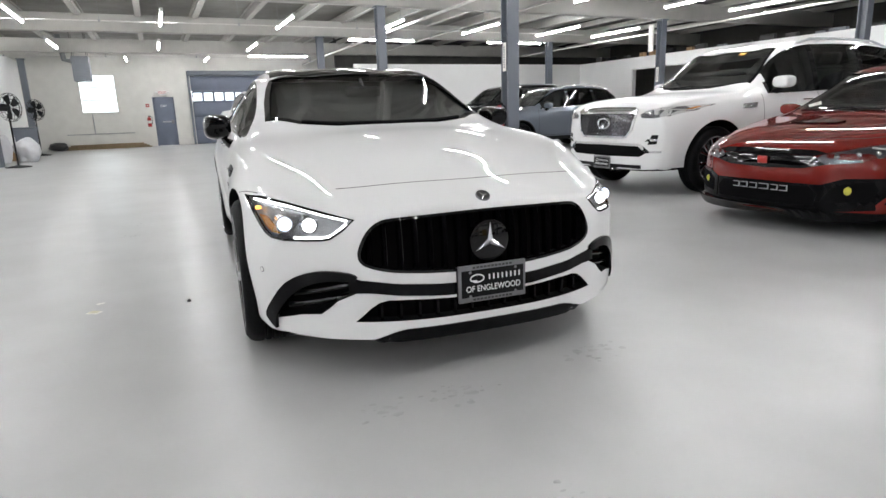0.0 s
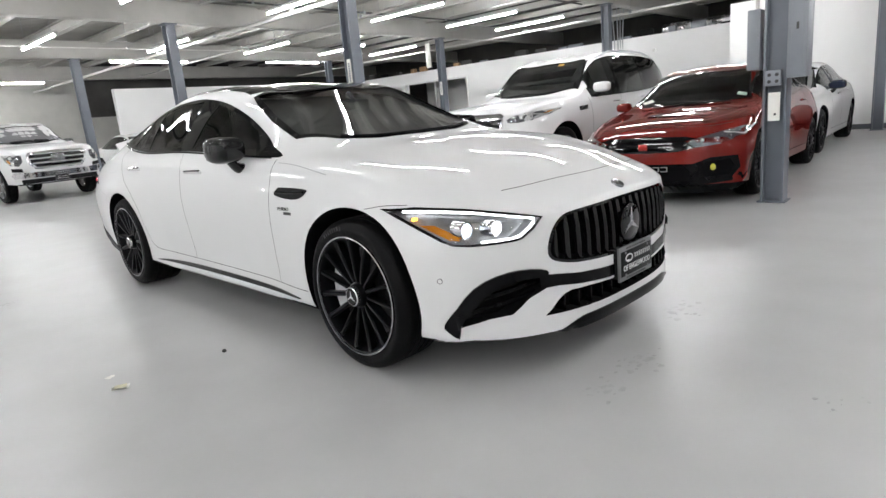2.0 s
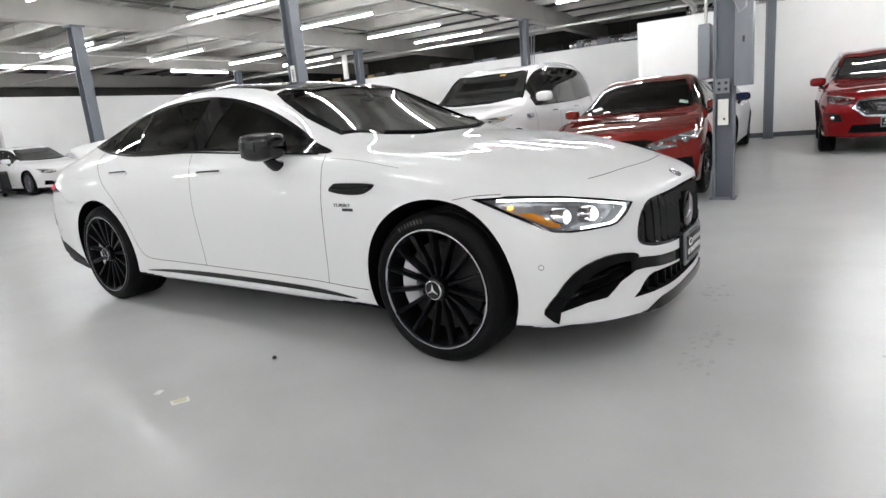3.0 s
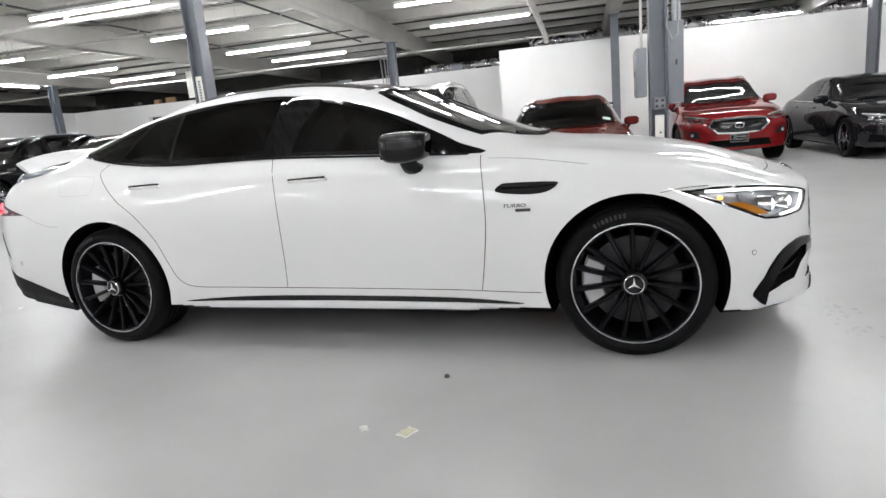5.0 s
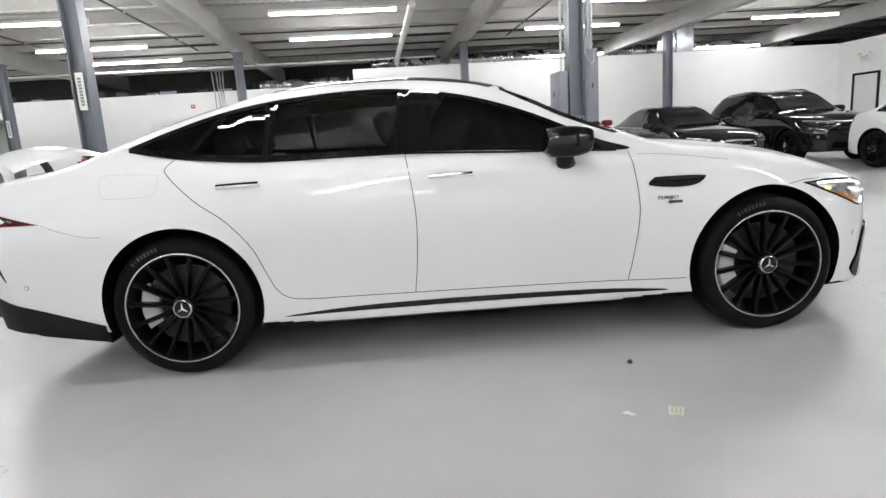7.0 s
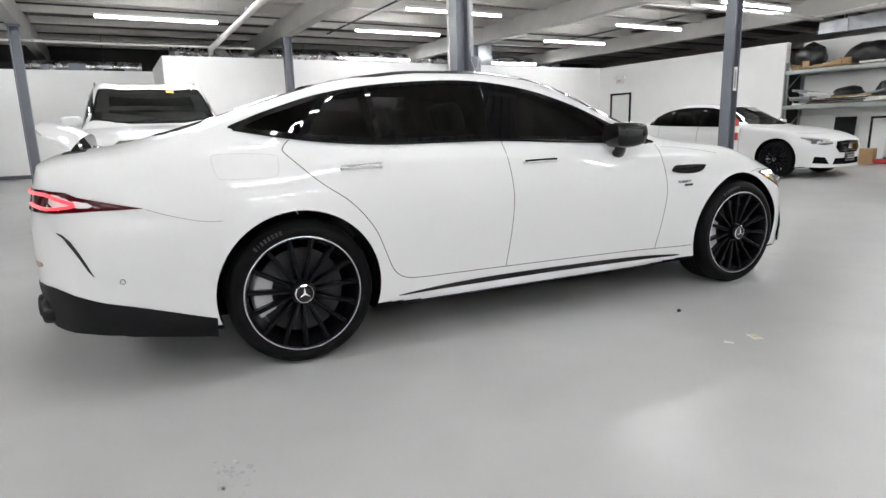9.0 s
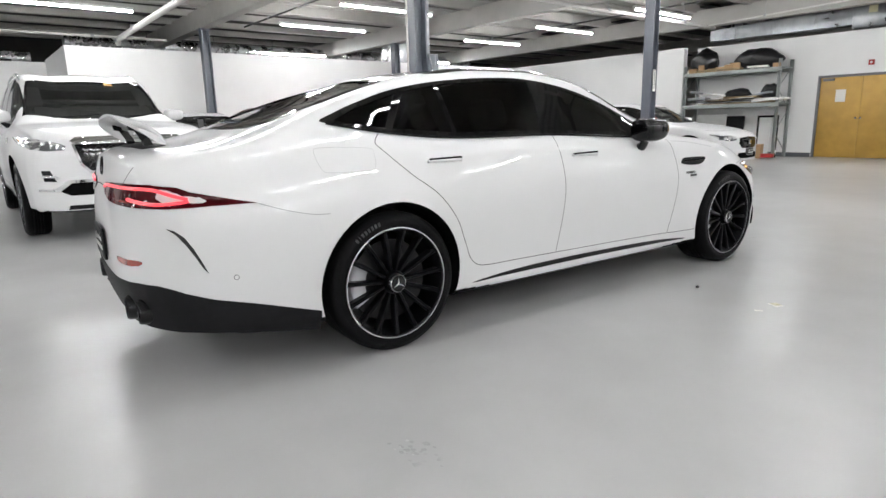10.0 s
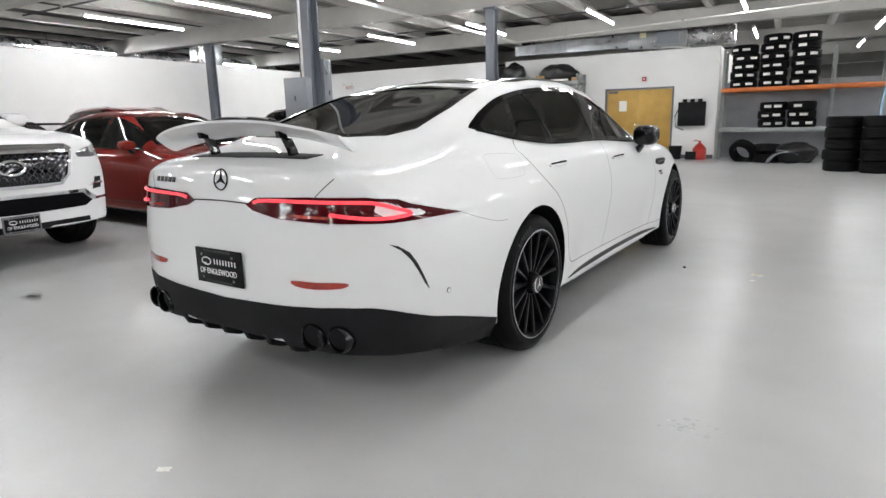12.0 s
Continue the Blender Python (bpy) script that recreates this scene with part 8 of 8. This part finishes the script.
box_bm(0.2, -0.02, 0, 0.25, 0.02, 1.1, bm=b)
box_bm(-0.2, -0.02, 0, 0.2, 0.02, 0.05, bm=b)
box_bm(-0.2, -0.02, 1.05, 0.2, 0.02, 1.1, bm=b)
part("frame_bars", b, M["gloss_black"], t, smooth=None)
carton(5.9, -8.8, 0, 0.5, 0.35, 0.35, 5, "card", "open cardboard box on the floor under the rack")
t = thing("red_jack", "red trolley jack lying on the floor", "jack", pose(5.2, -8.75, 0, 0, 0, 12))
part("jack_body", box_bm(-0.35, -0.1, 0.02, 0.3, 0.1, 0.12, 0.02), M["red_enamel"], t)
part("jack_handle", cyl_bm((0.28, 0, 0.1), (0.75, 0.02, 0.14), 0.015, 8), M["conduit"], t)


TYRE = mesh_of(lathe_bm([(0.21, 0.005), (0.24, 0.0), (0.3, 0.0), (0.325, 0.02), (0.333, 0.04), (0.327, 0.055), (0.333, 0.075), (0.333, 0.1), (0.327, 0.11), (0.333, 0.12), (0.333, 0.15), (0.327, 0.165), (0.333, 0.18), (0.325, 0.2), (0.3, 0.22), (0.24, 0.22), (0.21, 0.215)], 40, "z", True), "tyre", M["rubber"], 40)
STICKER = mesh_of(lathe_bm([(0.3345, 0.075), (0.3345, 0.145)], 90, "z"), "sticker", M["paper"])
for me_, a0, a1 in ((STICKER, 0, 0),):
    bmx = bmesh.new()
    bmx.from_mesh(me_)
    bmesh.ops.delete(bmx, geom=[f for f in bmx.faces if abs(math.atan2(f.calc_center_median().y, f.calc_center_median().x)) > 0.3], context="FACES")
    bmx.to_mesh(me_)
    bmx.free()


def spare_tyre(x, y, z, m=None, stickers=2, rz=90):
    t = thing("spare_tyre", "black tyre with white paper stickers on its tread" if stickers else "worn black tyre without a rim", "tyre", m or pose(x, y, z, 0, 0, rz), "tyres in the store")
    part("casing", TYRE, None, t)
    for i in range(stickers):
        s = part("sticker", STICKER, None, t)
        s.matrix_basis = Matrix.Rotation(0.45 * (i - 0.5) * 2 + random.uniform(-0.12, 0.12), 4, "Z") @ Matrix.Diagonal((1, 1, random.uniform(0.8, 1.0), 1))


rack(-2.6, 1.12, -10.4, -9.5, (0.84, 1.9), (1.08, -1.45, -2.56), "tyre_rack", "tall pallet rack with orange beams, stacked with tyres", "orange_beam", "panel_grey", 2.9)
for x, n, z0 in ((0.6, 5, 1.9), (-0.1, 6, 1.9), (-0.8, 6, 1.9), (-0.15, 3, 0.84), (-0.85, 3, 0.84)):
    for i in range(n):
        spare_tyre(x + random.uniform(-0.03, 0.03), -9.86 + random.uniform(-0.03, 0.03), z0 + i * 0.222, rz=90 + random.uniform(-12, 12), stickers=2 if random.random() < 0.85 else 1)
for x, y, n in ((-1.55, -6.1, 5), (-2.15, -5.75, 5), (-2.5, -6.5, 4)):
    for i in range(n):
        spare_tyre(x + random.uniform(-0.02, 0.02), y + random.uniform(-0.02, 0.02), i * 0.222, stickers=0)
spare_tyre(0, 0, 0, pose(0.45, -8.35, 0.2, 62, 0, -25), 0)
spare_tyre(0, 0, 0, pose(-0.1, -8.5, 0.0, 0, 0, 0), 0)
spare_tyre(0, 0, 0, pose(-0.12, -8.52, 0.222, 8, 0, 0), 0)
sack(-0.75, -8.45, 0, 0.5, 0.35, 0.28, "trash_bag", "parts_bag", "black plastic heap of parts on the floor", 21.0)
t = thing("wheel_arch_liner", "grey plastic arch liner leaning on the tyres", "car part", pose(-0.55, -8.1, 0.0, 0, 0, 20))
b = bmesh.new()
prev = None
for a in np.linspace(0.2, 2.2, 12):
    cur = [b.verts.new((0.42 * math.cos(a), y, 0.42 * math.sin(a) * 0.8 - 0.06)) for y in (-0.12, 0.12)]
    if prev:
        b.faces.new((prev[0], prev[1], cur[1], cur[0]))
    prev = cur
ob = part("liner", b, M["panel_grey"], t)
sl = ob.modifiers.new("thickness", "SOLIDIFY")
sl.thickness = 0.006
# ladder, wall screen, bin, drum beside the doors
t = thing("step_ladder", "pale blue step ladder standing by the tyre rack", "ladder", pose(-2.75, -8.2, 0, 0, 0, 70))
for y in (-0.24, 0.24):
    part("rail", tube_bm([(0.0, y, 0.02), (0.55, y * 0.75, 2.4)], 0.025, 8), M["blue_steel"], t)
    part("rear_rail", tube_bm([(1.1, y, 0.02), (0.6, y * 0.75, 2.35)], 0.02, 8), M["blue_steel"], t)
for i in range(7):
    k = (i + 1) / 8
    part("step", box_bm(0.55 * k - 0.04, -0.23 + 0.05 * k, 2.4 * k - 0.015, 0.55 * k + 0.05, 0.23 - 0.05 * k, 2.4 * k + 0.01, 0.004), M["conduit"], t)
t = thing("wall_box", "black equipment cabinet hung on the white wall", "cabinet", pose(1.85, -9.75, 0))
part("case", box_bm(-0.36, 0, 0.92, 0.36, 0.16, 1.58, 0.02), M["matt_black"], t)
for i in range(3):
    part("hose_reel", cyl_bm((-0.2 + 0.2 * i, 0.06, 1.58), (-0.2 + 0.2 * i, 0.06, 1.66), 0.06, 14), M["matt_black"], t)
part("cable", tube_bm([(0.36, 0.05, 1.4), (0.45, 0.04, 1.2), (0.42, 0.03, 0.9), (0.2, 0.03, 0.8)], 0.012, 6), M["matt_black"], t)
t = thing("waste_bin", "small black waste bin beside the doors", "bin", pose(2.2, -9.45, 0))
part("tub", lathe_bm([(0.001, 0.01), (0.15, 0.0), (0.18, 0.36), (0.19, 0.37), (0.175, 0.37), (0.145, 0.02), (0.001, 0.02)], 24, "z"), M["matt_black"], t)
t = thing("oil_can", "red metal can on the floor by the wall", "can", pose(1.55, -9.35, 0))
part("can_body", lathe_bm([(0.001, 0), (0.17, 0), (0.18, 0.02), (0.18, 0.3), (0.1, 0.4), (0.03, 0.46), (0.03, 0.52), (0.001, 0.52)], 24, "z"), M["red_enamel"], t)
part("can_spout", tube_bm([(0.02, 0, 0.48), (0.1, 0, 0.54), (0.16, 0, 0.5)], 0.012, 8), M["red_enamel"], t)
carton(1.75, -9.3, 0, 0.3, 0.25, 0.22, 4, "matt_black", "black plastic crate on the floor")
t = thing("pack_tape", "white cloth hung on the wall corner", "cloth")
part("cloth", box_bm(1.2, -9.72, 2.35, 1.215, -9.55, 2.95, 0.004), M["paper"], t)


# ---- north-west corner ----
def pedestal_fan(x, y, rz, h=1.55):
    t = thing("pedestal_fan", "black pedestal fan on a round foot, standing still", "fan", pose(x, y, 0, 0, 0, rz))
    part("foot", lathe_bm([(0.001, 0.0), (0.3, 0.0), (0.3, 0.02), (0.05, 0.06), (0.001, 0.06)], 28, "z"), M["matt_black"], t)
    part("pole", cyl_bm((0, 0, 0.05), (0, 0, h), 0.022, 12), M["matt_black"], t)
    part("motor", cyl_bm((0, 0.02, h), (0, -0.2, h), 0.09, 16), M["matt_black"], t)
    b = bmesh.new()
    pts = [(0.06, -0.04), (0.2, -0.09), (0.3, -0.1), (0.32, 0.1), (0.2, 0.09), (0.08, 0.05)]
    top = [b.verts.new((p, 0.082 + 0.1 * q, q)) for p, q in pts]
    low = [b.verts.new((p, 0.078 + 0.1 * q, q)) for p, q in pts]
    b.faces.new(top)
    b.faces.new(low[::-1])
    for q in range(6):
        b.faces.new((top[q], low[q], low[(q + 1) % 6], top[(q + 1) % 6]))
    bmesh.ops.recalc_face_normals(b, faces=b.faces)
    blade = mesh_of(b, "blade", M["matt_black"])
    for k in range(5):
        part("blade", blade, None, t).matrix_basis = Matrix.Translation((0, 0, h)) @ Matrix.Rotation(2 * math.pi * k / 5, 4, "Y")
    for rr, yy in ((0.36, 0.1), (0.36, 0.04), (0.2, 0.16), (0.3, 0.14)):
        part("guard_ring", tube_bm([(rr * math.cos(a), yy, h + rr * math.sin(a)) for a in np.linspace(0, 2 * math.pi, 33)], 0.006, 6), M["matt_black"], t)
    for k in range(16):
        a = 2 * math.pi * k / 16
        part("guard_wire", tube_bm([(0.06 * math.cos(a), 0.17, h + 0.06 * math.sin(a)), (0.3 * math.cos(a), 0.14, h + 0.3 * math.sin(a)), (0.36 * math.cos(a), 0.07, h + 0.36 * math.sin(a))], 0.004, 5), M["matt_black"], t)


pedestal_fan(-3.35, 19.2, 240)
pedestal_fan(-3.75, 25.8, 235, 1.6)
for x, y in ((-4.2, 27.9),):
    i_column(x, y)
sack(-3.5, 21.8, 0, 0.34, 0.3, 0.4, "white_bag", "rubbish_bag", "full white rubbish bag on the floor", 31.0)
sack(-4.1, 21.4, 0, 0.3, 0.28, 0.5, "white_bag", "rubbish_bag", "full white rubbish bag on the floor", 35.0)
t = thing("wheeled_bin", "grey plastic wheeled bin with its lid shut", "bin", pose(-3.9, 24.4, 0, 0, 0, 10))
b = prism_bm([(-0.28, 0.08), (0.28, 0.08), (0.34, 0.95), (-0.34, 0.95)], -0.33, 0.33)
part("tub", b, M["column"], t)
part("lid", box_bm(-0.37, -0.37, 0.95, 0.37, 0.37, 1.02, 0.03), M["column"], t)
for y in (-0.3, 0.3):
    part("bin_wheel", cyl_bm((-0.3, y - 0.03, 0.1), (-0.3, y + 0.03, 0.1), 0.1, 16), M["rubber"], t)
for i in range(4):
    t = thing("timber_plank", "weathered timber plank stacked along the end wall", "plank", pose(-1.9, NORTH - 0.35 + 0.06 * (i % 2), 0.05 * i, 0, 0, 0.4 * (i - 1.5)), "planks by the wall")
    part("plank", box_bm(-1.9 + 0.2 * i, -0.12, 0, 1.75 - 0.1 * i, 0.12, 0.045, 0.004), M["wood"], t)
sack(-3.6, 29.1, 0, 0.35, 0.25, 0.2, "trash_bag", "rubbish_heap", "dark heap of scrap on the floor", 41.0)
carton(-4.1, 22.9, 0, 0.5, 0.4, 0.4, 8, "card", "brown cardboard box on the floor")
t = thing("unit_heater", "grey gas unit heater hung from the roof", "heater", pose(-2.05, 25.6, 2.55))
part("case", box_bm(-0.27, -0.35, 0, 0.27, 0.35, 0.85, 0.015), M["panel_grey"], t)
for i in range(7):
    part("louvre", box_bm(-0.24, -0.37, 0.1 + 0.1 * i, 0.24, -0.34, 0.13 + 0.1 * i), M["panel_grey"], t)
for x, y in ((-0.22, -0.3), (0.22, -0.3), (-0.22, 0.3), (0.22, 0.3)):
    part("hanger", cyl_bm((x, y, 0.85), (x, y, 1.67), 0.01, 6), M["dark_pipe"], t)
part("flue", tube_bm([(-0.2, 0, 0.7), (-0.5, 0, 0.75), (-0.6, 0, 1.6)], 0.09, 12), M["galv"], t)
run("conduit_run", "grey conduit along the end wall", "conduit", [(-3.3, NORTH - 0.03, 0.62), (-0.75, NORTH - 0.03, 0.62)], 0.02, "conduit")
run("conduit_run", "grey conduit down the end wall", "conduit", [(-2.25, NORTH - 0.03, 0.62), (-2.25, NORTH - 0.03, 1.45)], 0.02, "conduit")
# clutter by the far partition
t = thing("parts_cart", "black metal cart loaded with covers", "cart", pose(7.0, 22.3, 0))
part("cart_frame", box_bm(-0.5, -0.3, 0.12, 0.5, 0.3, 0.2, 0.02), M["matt_black"], t)
part("cart_load", box_bm(-0.45, -0.26, 0.2, 0.42, 0.26, 0.75, 0.08, 3), M["trash_bag"], t)
for x, y in ((-0.42, -0.24), (0.42, -0.24), (-0.42, 0.24), (0.42, 0.24)):
    part("castor", cyl_bm((x, y - 0.02, 0.06), (x, y + 0.02, 0.06), 0.06, 12), M["rubber"], t)
cabinet("charger_box", "pale wall box with a cable on the partition", 7.5, 22.86, 1.15, 7.75, 22.98, 1.45, "x")
t = thing("ceiling_store", "cartons and trim stored above the partition", "boxes")
for i in range(20):
    y = 6.2 + i * 0.81 + random.uniform(-0.15, 0.15)
    w, h2 = random.uniform(0.2, 0.6), random.uniform(0.05, 0.2)
    part("stored_box", box_bm(RECESS + 0.02, y, 2.98, RECESS + 0.2 - 0.02, y + w, 2.98 + h2, 0.01), M[random.choice(("card", "matt_black", "dark_pipe", "matt_black", "panel_grey"))], t)
# hanging block on column line
t = thing("sign_board", "white hanging board above the partition", "board", pose(14.75, 15.2, 2.75))
part("board", box_bm(0, -0.11, 0, 0.03, 0.11, 0.8, 0.005), M["paper"], t)
part("hanger", cyl_bm((0.015, 0, 0.8), (0.015, 0, 1.47), 0.008, 6), M["dark_pipe"], t)


# ---- litter and marks on the floor ----
def litter(x, y, w, d, rz, mat, label, prints=0):
    t = thing("paper_scrap", label, "litter", pose(x, y, 0.001, 0, 0, rz))
    b = bmesh.new()
    n = 6
    g2 = [[b.verts.new((w * (i / n - 0.5), d * (j / n - 0.5), 0.001 + 0.004 * (1 + noise.noise((x + i * 0.5, y + j * 0.6, 0))))) for j in range(n + 1)] for i in range(n + 1)]
    for i in range(n):
        for j in range(n):
            b.faces.new((g2[i][j], g2[i + 1][j], g2[i + 1][j + 1], g2[i][j + 1]))
    part("sheet", b, M[mat], t)
    for k in range(prints):
        part("print_patch", box_bm(w * (-0.36 + 0.27 * k), -d * 0.35, 0.0085, w * (-0.2 + 0.27 * k), d * 0.35, 0.0092), M["yellow_print"], t)


litter(-0.41, 4.08, 0.045, 0.03, 30, "paper", "small torn scrap of white paper on the floor")
litter(-0.43, 3.9, 0.055, 0.075, 62, "paper", "small printed paper card on the floor", 3)
litter(1.25, 7.6, 0.03, 0.05, 120, "paper", "small white paper scrap on the floor")
t = thing("pebble", "tiny dark pebble on the floor", "pebble", pose(0.08, 3.86, 0))
b = bmesh.new()
bmesh.ops.create_icosphere(b, subdivisions=2, radius=0.012)
for v in b.verts:
    v.co.z = max(v.co.z, -0.004) + 0.004
part("stone", b, M["dark_print"], t)
t = tagged(new("floor_marks"), "scuffs, chips and drips on the painted floor", kind="stuff")


def blotches(cx2, cy2, spread, n, mat, rmin, rmax):
    b = bmesh.new()
    for i in range(n):
        x, y = random.gauss(cx2, spread), random.gauss(cy2, spread * 0.6)
        r0, m3 = random.uniform(rmin, rmax), 9
        e = random.uniform(0.4, 1.0)
        vs = [b.verts.new((x + r0 * (1 + random.uniform(-0.35, 0.35)) * math.cos(2 * math.pi * k / m3), y + e * r0 * (1 + random.uniform(-0.35, 0.35)) * math.sin(2 * math.pi * k / m3), 0.0012)) for k in range(m3)]
        b.faces.new(vs)
    part("mark", b, M[mat], t, smooth=None)


blotches(1.0, 1.25, 0.07, 10, "stain", 0.003, 0.012)
blotches(-0.9, 2.6, 0.05, 10, "scuff", 0.003, 0.01)
blotches(-0.35, 7.1, 0.1, 12, "stain", 0.003, 0.012)
blotches(4.14, 6.61, 0.025, 14, "smudge", 0.02, 0.05)
blotches(-0.32, 6.47, 0.05, 24, "smudge", 0.004, 0.018)
blotches(-0.275, 6.487, 0.03, 9, "scuff", 0.002, 0.007)
blotches(1.68, 2.02, 0.08, 30, "smudge", 0.006, 0.025)
blotches(1.0, 1.96, 0.07, 24, "smudge", 0.005, 0.02)
blotches(0.66, 1.98, 0.06, 24, "smudge", 0.005, 0.02)
for _i in range(34):
    blotches(random.uniform(-3.5, 8), random.uniform(-6, 16), 0.02, 2, random.choice(("scuff", "stain", "smudge")), 0.002, 0.008)
